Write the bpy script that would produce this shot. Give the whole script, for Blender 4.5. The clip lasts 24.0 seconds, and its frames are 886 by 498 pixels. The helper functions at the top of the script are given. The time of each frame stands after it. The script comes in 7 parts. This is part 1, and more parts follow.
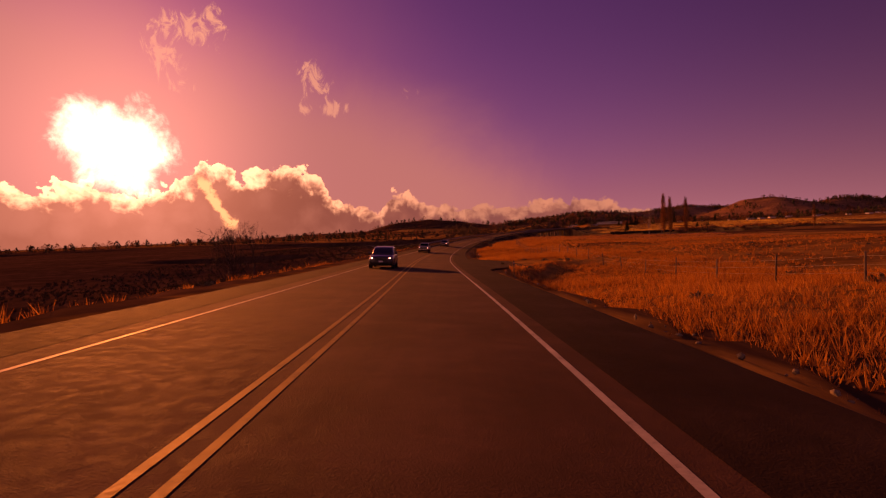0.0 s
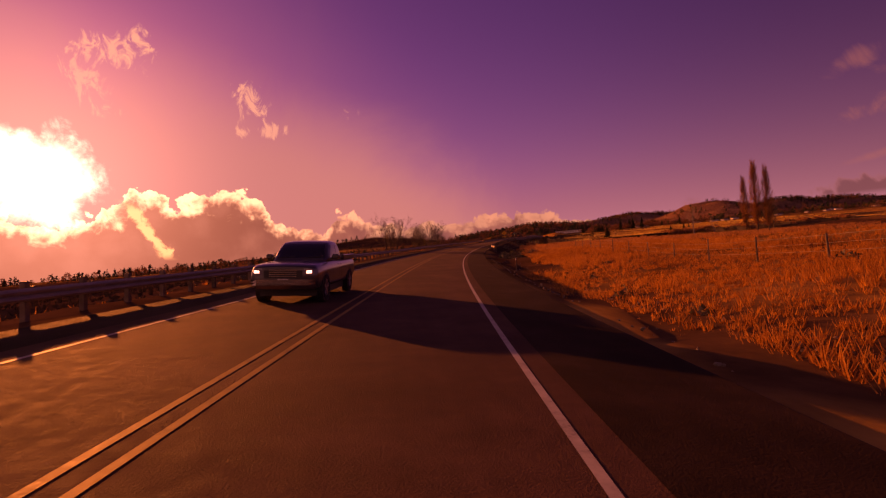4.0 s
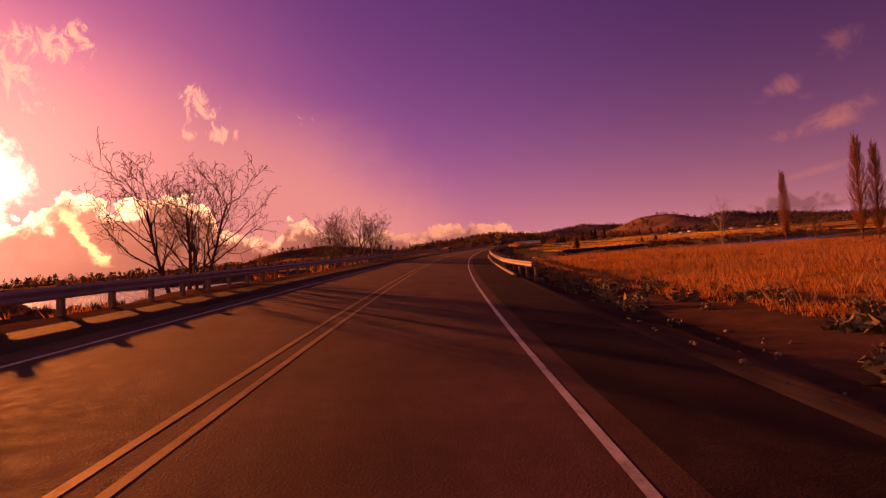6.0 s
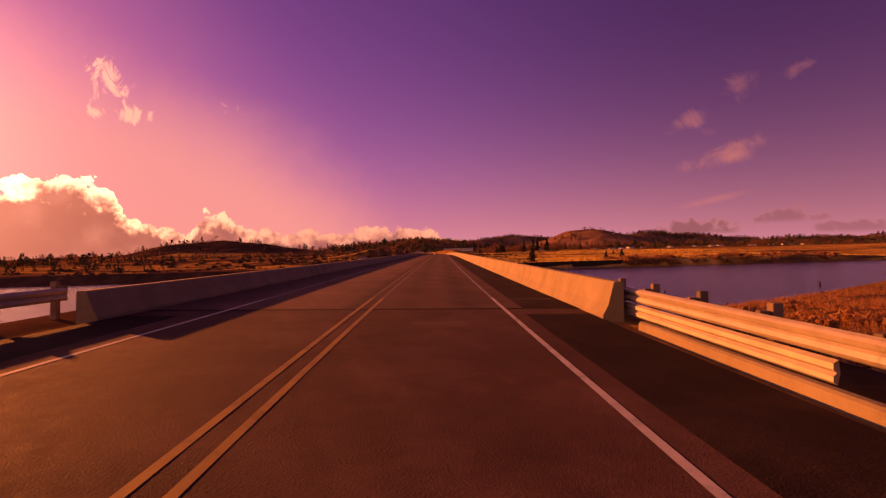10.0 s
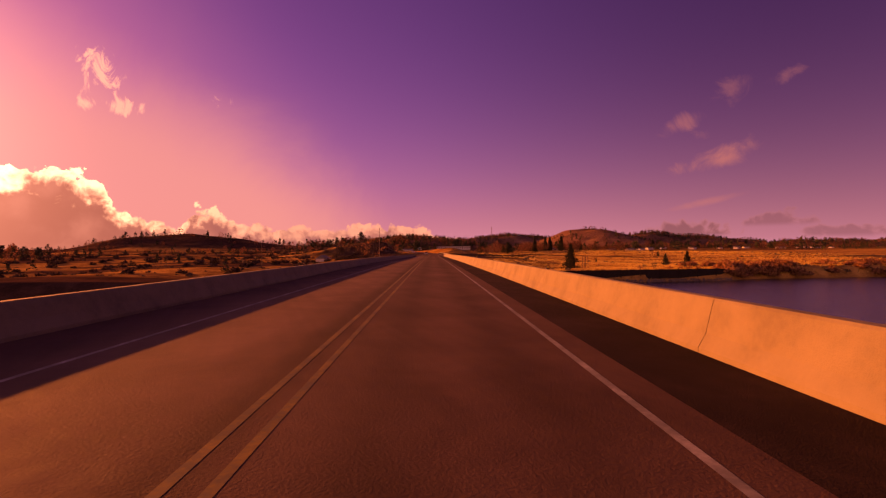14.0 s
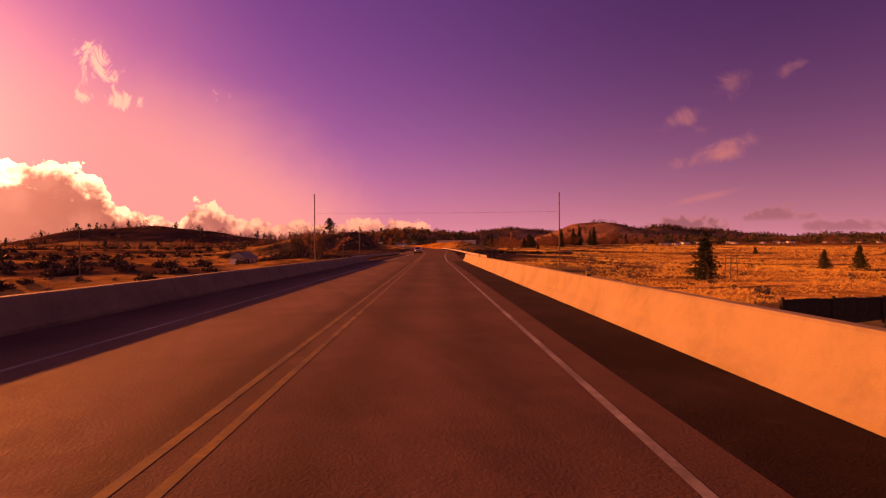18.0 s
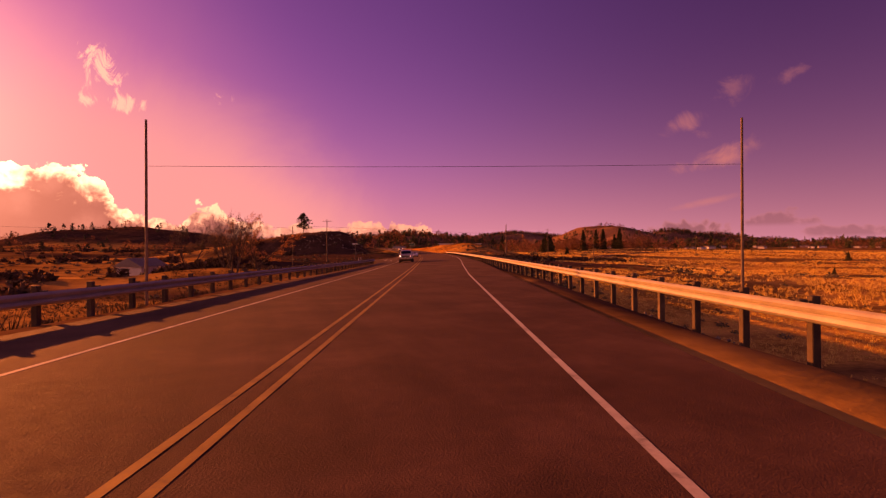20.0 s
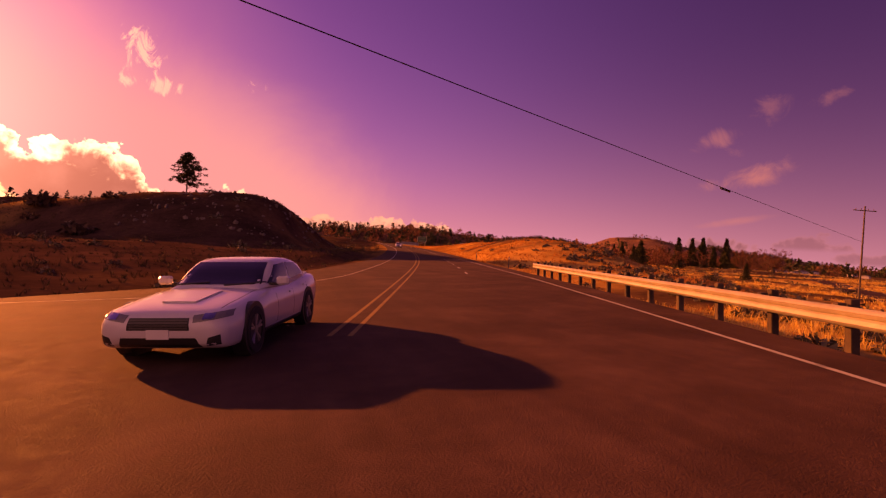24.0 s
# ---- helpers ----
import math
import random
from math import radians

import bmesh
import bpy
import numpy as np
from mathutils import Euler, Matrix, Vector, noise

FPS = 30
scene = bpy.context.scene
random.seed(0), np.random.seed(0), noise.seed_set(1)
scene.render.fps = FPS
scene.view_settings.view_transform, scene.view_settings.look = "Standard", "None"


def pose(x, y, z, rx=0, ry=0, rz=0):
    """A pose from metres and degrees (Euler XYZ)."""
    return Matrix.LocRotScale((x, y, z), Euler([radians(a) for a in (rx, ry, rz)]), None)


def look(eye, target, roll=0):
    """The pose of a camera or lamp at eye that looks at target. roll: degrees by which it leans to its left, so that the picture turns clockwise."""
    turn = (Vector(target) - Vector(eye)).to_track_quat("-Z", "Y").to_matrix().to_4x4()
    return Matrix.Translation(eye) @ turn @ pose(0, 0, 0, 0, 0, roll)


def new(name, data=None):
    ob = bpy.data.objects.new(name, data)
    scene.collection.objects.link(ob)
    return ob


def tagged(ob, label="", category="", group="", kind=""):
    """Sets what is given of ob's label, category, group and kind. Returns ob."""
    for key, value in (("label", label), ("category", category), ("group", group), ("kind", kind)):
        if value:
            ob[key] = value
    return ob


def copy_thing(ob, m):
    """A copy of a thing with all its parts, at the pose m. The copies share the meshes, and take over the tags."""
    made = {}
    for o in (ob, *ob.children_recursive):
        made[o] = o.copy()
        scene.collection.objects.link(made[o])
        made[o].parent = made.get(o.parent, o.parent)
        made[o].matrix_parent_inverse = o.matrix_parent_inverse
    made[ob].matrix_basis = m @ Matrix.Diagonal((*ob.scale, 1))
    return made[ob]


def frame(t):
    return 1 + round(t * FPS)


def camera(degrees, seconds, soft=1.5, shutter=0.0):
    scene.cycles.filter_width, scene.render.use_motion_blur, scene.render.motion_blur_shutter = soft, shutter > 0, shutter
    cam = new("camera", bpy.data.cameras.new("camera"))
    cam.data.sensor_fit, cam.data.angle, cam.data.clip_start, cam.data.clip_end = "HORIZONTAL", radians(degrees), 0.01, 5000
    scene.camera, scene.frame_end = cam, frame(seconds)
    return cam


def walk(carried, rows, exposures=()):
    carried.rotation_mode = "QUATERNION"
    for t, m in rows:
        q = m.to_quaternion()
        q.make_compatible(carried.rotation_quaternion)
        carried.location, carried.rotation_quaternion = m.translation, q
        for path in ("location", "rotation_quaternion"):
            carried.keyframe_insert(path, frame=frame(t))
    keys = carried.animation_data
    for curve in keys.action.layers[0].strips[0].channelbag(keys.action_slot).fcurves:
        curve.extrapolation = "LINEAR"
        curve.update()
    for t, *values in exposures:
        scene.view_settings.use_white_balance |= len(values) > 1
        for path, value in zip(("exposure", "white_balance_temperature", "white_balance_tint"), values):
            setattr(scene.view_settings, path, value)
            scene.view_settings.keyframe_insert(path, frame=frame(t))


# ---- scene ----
from mathutils.bvhtree import BVHTree

cam = camera(84.05, 24.0, soft=1.25)
PATH = [
    (0.0, pose(0.00, 0.00, 0.00, 87.94, 2.47, -0.11)),
    (0.5, pose(-0.25, 15.99, -0.55, 88.14, 2.83, -0.46)),
    (1.0, pose(-0.40, 31.98, -1.06, 88.26, 3.08, -0.84)),
    (1.5, pose(-0.42, 47.97, -1.54, 88.36, 3.30, -1.35)),
    (2.0, pose(-0.24, 63.97, -1.98, 88.54, 3.52, -2.30)),
    (2.5, pose(0.23, 79.95, -2.36, 88.74, 3.72, -3.45)),
    (3.0, pose(1.02, 95.93, -2.69, 88.92, 4.22, -4.53)),
    (3.5, pose(2.08, 111.89, -2.97, 89.04, 4.86, -5.45)),
    (4.0, pose(3.39, 127.84, -3.15, 89.64, 5.15, -6.24)),
    (4.5, pose(4.97, 143.76, -3.18, 90.12, 5.18, -7.28)),
    (5.0, pose(6.89, 159.64, -3.12, 90.25, 5.02, -8.68)),
    (5.5, pose(9.23, 175.47, -3.07, 90.15, 4.77, -10.26)),
    (6.0, pose(11.97, 191.23, -3.00, 90.34, 4.52, -11.60)),
    (6.5, pose(15.08, 206.93, -2.87, 90.57, 4.14, -12.94)),
    (7.0, pose(18.56, 222.54, -2.71, 90.58, 3.91, -14.33)),
    (7.5, pose(22.44, 238.06, -2.55, 90.59, 3.91, -15.80)),
    (8.0, pose(26.71, 253.48, -2.39, 90.60, 3.33, -17.26)),
    (8.5, pose(31.31, 268.81, -2.24, 90.50, 2.96, -18.31)),
    (9.0, pose(36.17, 284.05, -2.09, 90.62, 2.55, -19.17)),
    (9.5, pose(41.22, 299.23, -1.94, 90.57, 2.15, -19.75)),
    (10.0, pose(46.41, 314.37, -1.81, 90.44, 1.36, -20.24)),
    (10.5, pose(51.69, 329.47, -1.72, 90.34, 0.74, -20.48)),
    (11.0, pose(57.03, 344.55, -1.63, 90.45, 0.41, -20.70)),
    (11.5, pose(62.43, 359.61, -1.51, 90.57, 0.30, -20.88)),
    (12.0, pose(67.86, 374.66, -1.37, 90.57, 0.31, -21.01)),
    (12.5, pose(73.32, 389.70, -1.25, 90.44, 0.38, -21.09)),
    (13.0, pose(78.81, 404.73, -1.17, 90.31, 0.42, -21.15)),
    (13.5, pose(84.29, 419.76, -1.09, 90.40, 0.32, -21.13)),
    (14.0, pose(89.77, 434.79, -1.02, 90.21, 0.50, -21.12)),
    (14.5, pose(95.26, 449.82, -0.99, 90.18, 0.44, -21.17)),
    (15.0, pose(100.75, 464.85, -0.95, 90.24, 0.47, -21.15)),
    (15.5, pose(106.24, 479.88, -0.94, 89.99, 0.45, -21.12)),
    (16.0, pose(111.72, 494.91, -0.97, 89.93, 0.51, -21.14)),
    (16.5, pose(117.20, 509.94, -1.00, 90.03, 0.54, -21.12)),
    (17.0, pose(122.68, 524.97, -1.04, 89.81, 0.49, -21.13)),
    (17.5, pose(128.17, 540.00, -1.11, 89.84, 0.48, -21.17)),
    (18.0, pose(133.67, 555.03, -1.21, 89.60, 0.44, -21.20)),
    (18.5, pose(139.17, 570.05, -1.32, 89.73, 0.45, -21.21)),
    (19.0, pose(144.67, 585.08, -1.40, 89.83, 0.47, -21.16)),
    (19.5, pose(150.15, 600.11, -1.46, 89.93, 0.42, -21.09)),
    (20.0, pose(155.62, 615.15, -1.48, 90.03, 0.21, -21.03)),
    (20.5, pose(161.07, 630.19, -1.50, 90.05, -0.26, -20.98)),
    (21.0, pose(166.50, 645.24, -1.53, 89.89, -1.09, -20.92)),
    (21.5, pose(171.92, 660.29, -1.58, 89.98, -1.79, -20.84)),
    (22.0, pose(177.30, 675.36, -1.64, 89.87, -2.37, -20.61)),
    (22.5, pose(182.62, 690.45, -1.67, 90.13, -2.80, -20.38)),
    (23.0, pose(187.85, 705.57, -1.68, 90.08, -3.37, -19.99)),
    (23.5, pose(192.95, 720.74, -1.71, 90.00, -3.92, -19.36)),
    (24.0, pose(197.90, 735.95, -1.76, 90.01, -3.96, -18.80)),
]
walk(cam, PATH, exposures=[(0.0, -0.38, 13300, 174), (3.5, -0.16, 13200, 173), (7.0, 0.37, 12800, 169), (12.5, 0.47, 12500, 168), (14.0, 0.42, 12500, 168), (15.5, 0.55, 12500, 168), (24.0, 0.60, 12500, 168)])

# ---- light: a low sun behind a bank of cloud, and the sky ----
SUN_AZ, SUN_EL = radians(-33.5), radians(10.5)
sun_dir = Vector((math.sin(SUN_AZ) * math.cos(SUN_EL), math.cos(SUN_AZ) * math.cos(SUN_EL), math.sin(SUN_EL)))
sun = new("sun", bpy.data.lights.new("sun", "SUN"))
sun.data.energy, sun.data.angle, sun.data.color = 5.0, radians(0.6), (1.0, 0.62, 0.11)
sun.matrix_world = look(sun_dir * 900, (0, 0, 0))


class Nodes:
    """Short hand for node trees."""

    def __init__(self, tree):
        self.t = tree

    def add(self, kind, **props):
        n = self.t.nodes.new("ShaderNode" + kind)
        ins = props.pop("ins", {})
        if kind == "Math":
            n.operation = props.pop("op")
        if kind == "VectorMath":
            n.operation = props.pop("op")
        if kind == "MapRange":
            n.interpolation_type = props.pop("interp", "LINEAR")
        if kind == "TexSky":
            n.sky_type, n.sun_disc = "NISHITA", False
            n.sun_elevation, n.sun_rotation = props.pop("el"), props.pop("rot")
            n.air_density, n.dust_density, n.ozone_density = 1.0, 1.2, 2.5
        if kind == "Mix":
            n.data_type = "RGBA"
            n.blend_type = props.pop("blend", "MIX")
        for k, v in ins.items():
            if hasattr(v, "is_output"):
                self.t.links.new(v, n.inputs[k])
            else:
                n.inputs[k].default_value = v
        return n

    def m(self, op, a, b=0.0, c=0.0):
        return self.add("Math", op=op, ins={0: a, 1: b, 2: c}).outputs[0]

    def mix(self, f, a, b, blend="MIX"):
        return self.add("Mix", blend=blend, ins={0: f, 6: a, 7: b}).outputs[2]

    def noise(self, scale, detail=4.0, rough=0.55, vec=None, dist=0.0):
        ins = {"Scale": scale, "Detail": detail, "Roughness": rough, "Distortion": dist}
        if vec is not None:
            ins["Vector"] = vec
        return self.add("TexNoise", ins=ins).outputs["Fac"]

    def ramp(self, fac, stops, interp="LINEAR"):
        n = self.t.nodes.new("ShaderNodeValToRGB")
        n.color_ramp.interpolation = interp
        e = n.color_ramp.elements
        while len(e) < len(stops):
            e.new(0.5)
        for el, (p, c) in zip(e, stops):
            el.position, el.color = p, c if len(c) == 4 else (*c, 1)
        self.t.links.new(fac, n.inputs[0])
        return n.outputs[0]

    def smooth(self, v, lo, hi, a=0.0, b=1.0):
        return self.add("MapRange", interp="SMOOTHSTEP", ins={0: v, 1: lo, 2: hi, 3: a, 4: b}).outputs[0]


def rgb(r, g, b):
    return (r, g, b, 1.0)


world = bpy.data.worlds.new("sky")
scene.world = world
world.use_nodes = True
world.node_tree.nodes.clear()
W = Nodes(world.node_tree)
gen = world.node_tree.nodes.new("ShaderNodeTexCoord").outputs["Generated"]
sep = W.add("SeparateXYZ", ins={0: gen}).outputs
az = W.m("MULTIPLY", W.m("ARCTAN2", sep[0], sep[1]), 57.2958)
el = W.m("MULTIPLY", W.m("ARCSINE", sep[2]), 57.2958)
sky = W.mix(1.0, W.add("TexSky", el=SUN_EL, rot=SUN_AZ).outputs[0], rgb(0.76, 0.45, 1.12), "MULTIPLY")
dot = W.add("VectorMath", op="DOT_PRODUCT", ins={0: gen, 1: tuple(sun_dir)}).outputs["Value"]
ang = W.m("MULTIPLY", W.m("ARCCOSINE", W.m("MINIMUM", dot, 0.99999)), 57.2958)
low_az = radians(-32.4)
low_dir = Vector((math.sin(low_az), math.cos(low_az), math.tan(radians(9.4)))).normalized()
dot2 = W.add("VectorMath", op="DOT_PRODUCT", ins={0: gen, 1: tuple(low_dir)}).outputs["Value"]
ang2 = W.m("MULTIPLY", W.m("ARCCOSINE", W.m("MINIMUM", dot2, 0.99999)), 57.2958)
SKY_GAIN = 0.078
skyc = W.mix(1.0, sky, rgb(SKY_GAIN, SKY_GAIN, SKY_GAIN), "MULTIPLY")
# clear sky deepens away from the sun
skyc = W.mix(W.m("MULTIPLY", W.smooth(ang, 48.0, 92.0), 0.34), skyc, rgb(0.0, 0.0, 0.0))
n_veil = W.m("SUBTRACT", W.noise(3.2, 6, 0.6, gen, 0.6), 0.5)
n_big = W.noise(9.0, 9, 0.62, gen, 0.3)
n_small = W.noise(26.0, 7, 0.6, gen, 0.5)
n_fine = W.noise(70.0, 6, 0.6, gen, 0.6)
# pale haze along the horizon
haze = W.m("MULTIPLY", W.m("POWER", 2.718, W.m("DIVIDE", W.m("MAXIMUM", el, 0.0), -6.2)), 0.95)
c1 = W.mix(W.m("MULTIPLY", haze, W.m("SUBTRACT", 1.0, W.m("MULTIPLY", W.smooth(ang, 55.0, 95.0), 0.18))), skyc, rgb(0.42, 0.49, 0.55))
# a veil of thin high cloud towards the sun: dense low down, torn and faint above
edge = W.m("ADD", W.m("ADD", az, W.m("MULTIPLY", el, 0.62)), W.m("MULTIPLY", n_veil, 16.0))
side_fade = W.smooth(edge, 20.0, 3.0)
low_top = W.m("ADD", W.m("ADD", el, W.m("MULTIPLY", W.m("ADD", az, 10.0), 0.30)), W.m("MULTIPLY", n_veil, 8.0))
dense = W.m("MULTIPLY", W.m("MULTIPLY", W.smooth(low_top, 21.0, 8.0), side_fade), 0.80)
faint = W.m("MULTIPLY", W.m("MULTIPLY", W.smooth(edge, 22.0, -22.0), W.smooth(el, 44.0, 10.0)), 0.66)
c1 = W.mix(faint, c1, rgb(0.38, 0.36, 0.30))
c1 = W.mix(dense, c1, rgb(0.53, 0.585, 0.43))
# the bank of cumulus on the horizon, high towards the sun and low away from it: bearing and height of its top
TOPS = ((-60, 6.0), (-44, 6.2), (-39, 5.8), (-35.5, 6.3), (-33, 5.4), (-30, 5.9), (-27, 7.0), (-25.5, 8.8), (-22, 7.7), (-19, 8.1), (-15, 7.6), (-13.8, 7.2), (-12.2, 4.6), (-9.5, 3.6),
        (-7, 2.8), (-5.6, 4.6), (-3.8, 4.7), (-1.5, 3.5), (1.5, 2.8), (6, 2.7), (8.5, 2.5), (11, 3.1), (15, 3.1), (19, 2.7), (22, 1.9), (26, 0.6), (30, 0.0))
H = W.m("MULTIPLY", W.ramp(W.add("MapRange", ins={0: az, 1: -60.0, 2: 60.0}).outputs[0], [((a_ + 60) / 120, (h_ / 10,) * 3) for a_, h_ in TOPS]), 10.0)
warp = W.mix(0.05, gen, W.add("TexNoise", ins={"Vector": gen, "Scale": 20.0, "Detail": 4.0}).outputs["Color"])
billow = lambda k: W.m("SUBTRACT", 0.42, W.add("TexVoronoi", ins={"Vector": warp, "Scale": k}).outputs["Distance"])
v1, v2, v3 = billow(22.0), billow(52.0), billow(120.0)
heads = W.m("ADD", W.m("MULTIPLY", v1, 2.6), W.m("ADD", W.m("MULTIPLY", v2, 1.5), W.m("MULTIPLY", v3, 0.7)))
heads = W.m("ADD", heads, W.m("ADD", W.m("MULTIPLY", W.m("SUBTRACT", n_small, 0.5), 2.2), W.m("MULTIPLY", W.m("SUBTRACT", n_fine, 0.5), 1.0)))
depth = W.m("SUBTRACT", W.m("ADD", H, W.m("MULTIPLY", heads, W.m("ADD", 0.14, W.m("MULTIPLY", H, 0.115)))), el)
depth = W.m("SUBTRACT", depth, W.m("MULTIPLY", W.smooth(H, 0.8, 0.0), 3.0))
bank = W.smooth(depth, -0.08, 0.22)
near_sun = W.smooth(ang2, 40.0, 4.0)
crag = W.m("ADD", depth, W.m("ADD", W.m("MULTIPLY", v2, -2.2), W.m("ADD", W.m("MULTIPLY", v1, -1.6), W.m("MULTIPLY", W.m("SUBTRACT", n_small, 0.5), 3.6))))
lit = W.smooth(crag, W.m("ADD", 1.5, W.m("MULTIPLY", H, 0.14)), 0.1)
rim = W.m("MULTIPLY", lit, W.m("ADD", 0.42, W.m("MULTIPLY", W.m("POWER", near_sun, 1.1), 2.8)))
body = W.mix(near_sun, rgb(0.27, 0.24, 0.18), rgb(0.38, 0.29, 0.145))
body = W.mix(W.m("MULTIPLY", W.smooth(W.m("ADD", n_big, W.m("MULTIPLY", v1, 0.5)), 0.3, 0.75), 0.5), body, rgb(0.52, 0.50, 0.29))
cloudc = W.mix(1.0, body, W.add("CombineColor", ins={0: W.m("MULTIPLY", rim, 0.66), 1: rim, 2: W.m("MULTIPLY", rim, 0.46)}).outputs[0], "ADD")
c2 = W.mix(bank, c1, cloudc)
# a bright rift that falls through the bank beside the sun
rift_at = W.m("ADD", -23.0, W.m("MULTIPLY", W.m("SUBTRACT", el, 1.4), -0.56))
rift = W.m("ADD", W.m("ABSOLUTE", W.m("SUBTRACT", az, rift_at)), W.m("ADD", W.m("MULTIPLY", W.m("SUBTRACT", n_small, 0.5), 2.4), W.m("MULTIPLY", W.m("SUBTRACT", n_fine, 0.5), 1.2)))
rift = W.m("MULTIPLY", W.smooth(rift, 0.85, 0.35), W.m("MULTIPLY", W.smooth(el, 0.9, 1.8), W.smooth(el, 7.5, 6.0)))
c2 = W.mix(rift, c2, rgb(1.3, 1.75, 0.62))
# small torn wisps high in the sky
n_wisp = W.noise(34.0, 9, 0.68, W.add("Mapping", ins={0: gen, 3: (1.25, 1.25, 0.6)}).outputs[0], 1.1)
wisps = None
for a0, e0, wa, we, gain in ((-13.7, 16.6, 1.5, 2.4, 0.85), (-12.9, 14.1, 2.6, 0.8, 0.8), (-24.2, 21.4, 1.7, 1.9, 0.95), (-26.6, 20.9, 3.0, 1.4, 0.85), (-28.4, 18.2, 1.6, 2.2, 0.7), (-27.3, 15.8, 1.2, 0.8, 0.8), (-2.6, 15.8, 1.3, 1.0, 0.35)):
    q = W.m("ADD", W.m("POWER", W.m("DIVIDE", W.m("SUBTRACT", az, a0), wa), 2.0), W.m("POWER", W.m("DIVIDE", W.m("SUBTRACT", el, e0), we), 2.0))
    g = W.m("MULTIPLY", W.smooth(W.m("ADD", q, W.m("MULTIPLY", W.m("SUBTRACT", 0.56, n_wisp), 10.0)), 1.6, 0.0), gain)
    wisps = g if wisps is None else W.m("MAXIMUM", wisps, g)
c3 = W.mix(wisps, c2, rgb(0.75, 1.0, 0.60))
n_soft = W.noise(16.0, 7, 0.62, gen, 0.8)
puffs = None
for a0, e0, wa, we, lean_, gain, torn_ in ((50.2, 9.2, 3.9, 1.15, 0.24, 0.8, 5.0), (46.9, 12.8, 2.2, 1.0, 0.25, 0.45, 6.0), (48.4, 11.2, 1.6, 0.7, 0.1, 0.35, 9.0), (51.5, 15.5, 2.0, 1.3, 0.2, 0.25, 9.0), (55.8, 16.0, 1.6, 0.7, 0.2, 0.25, 9.0), (48.9, 4.7, 3.6, 0.45, 0.2, 0.7, 2.0)):
    u_ = W.m("SUBTRACT", az, a0)
    q = W.m("ADD", W.m("POWER", W.m("DIVIDE", u_, wa), 2.0), W.m("POWER", W.m("DIVIDE", W.m("SUBTRACT", W.m("SUBTRACT", el, e0), W.m("MULTIPLY", u_, lean_)), we), 2.0))
    g = W.m("MULTIPLY", W.smooth(W.m("ADD", q, W.m("MULTIPLY", W.m("SUBTRACT", 0.55, n_soft), torn_)), 1.5, -1.2), gain)
    puffs = g if puffs is None else W.m("MAXIMUM", puffs, g)
c3 = W.mix(puffs, c3, rgb(0.42, 0.36, 0.24))
# low flat-bottomed clouds away from the sun: dim bodies with pale heads
for a0, e0, wa, we, gain in ((47.6, 1.6, 4.4, 1.5, 0.8), (55.4, 2.5, 3.0, 1.2, 0.55), (60.2, 1.3, 3.6, 0.9, 0.55)):
    up_ = W.m("SUBTRACT", el, e0)
    q = W.m("ADD", W.m("POWER", W.m("DIVIDE", W.m("SUBTRACT", az, a0), wa), 2.0), W.m("POWER", W.m("DIVIDE", up_, we), 2.0))
    q = W.m("ADD", q, W.m("ADD", W.m("MULTIPLY", W.m("SUBTRACT", 0.52, n_small), 3.0), W.m("MULTIPLY", v2, -0.8)))
    mask = W.m("MULTIPLY", W.m("MULTIPLY", W.smooth(q, 1.15, 0.55), W.smooth(up_, -0.5, 0.1)), gain)
    c3 = W.mix(mask, c3, W.mix(W.smooth(q, 0.35, 1.0), rgb(0.165, 0.155, 0.15), rgb(0.30, 0.29, 0.26)))
# the sun's glow through the cloud, cut off below by the bank
torn = W.m("ADD", ang2, W.m("ADD", W.m("MULTIPLY", W.m("SUBTRACT", n_big, 0.5), 9.0), W.m("MULTIPLY", W.m("SUBTRACT", n_small, 0.5), 4.0)))
core = W.m("MULTIPLY", W.m("MULTIPLY", W.smooth(torn, 5.2, 2.3), W.smooth(depth, 2.2, 0.2)), 5.0)
glow = W.m("ADD", core, W.m("MULTIPLY", W.m("POWER", W.smooth(ang2, 26.0, 0.0), 2.2), 0.55))
glowc = W.add("CombineColor", ins={0: glow, 1: W.m("MULTIPLY", glow, 1.05), 2: W.m("MULTIPLY", glow, 0.62)}).outputs[0]
c4 = W.mix(1.0, c3, glowc, "ADD")
bg = W.add("Background", ins={0: c4, 1: 0.58}).outputs[0]
out = world.node_tree.nodes.new("ShaderNodeOutputWorld")
world.node_tree.links.new(bg, out.inputs[0])


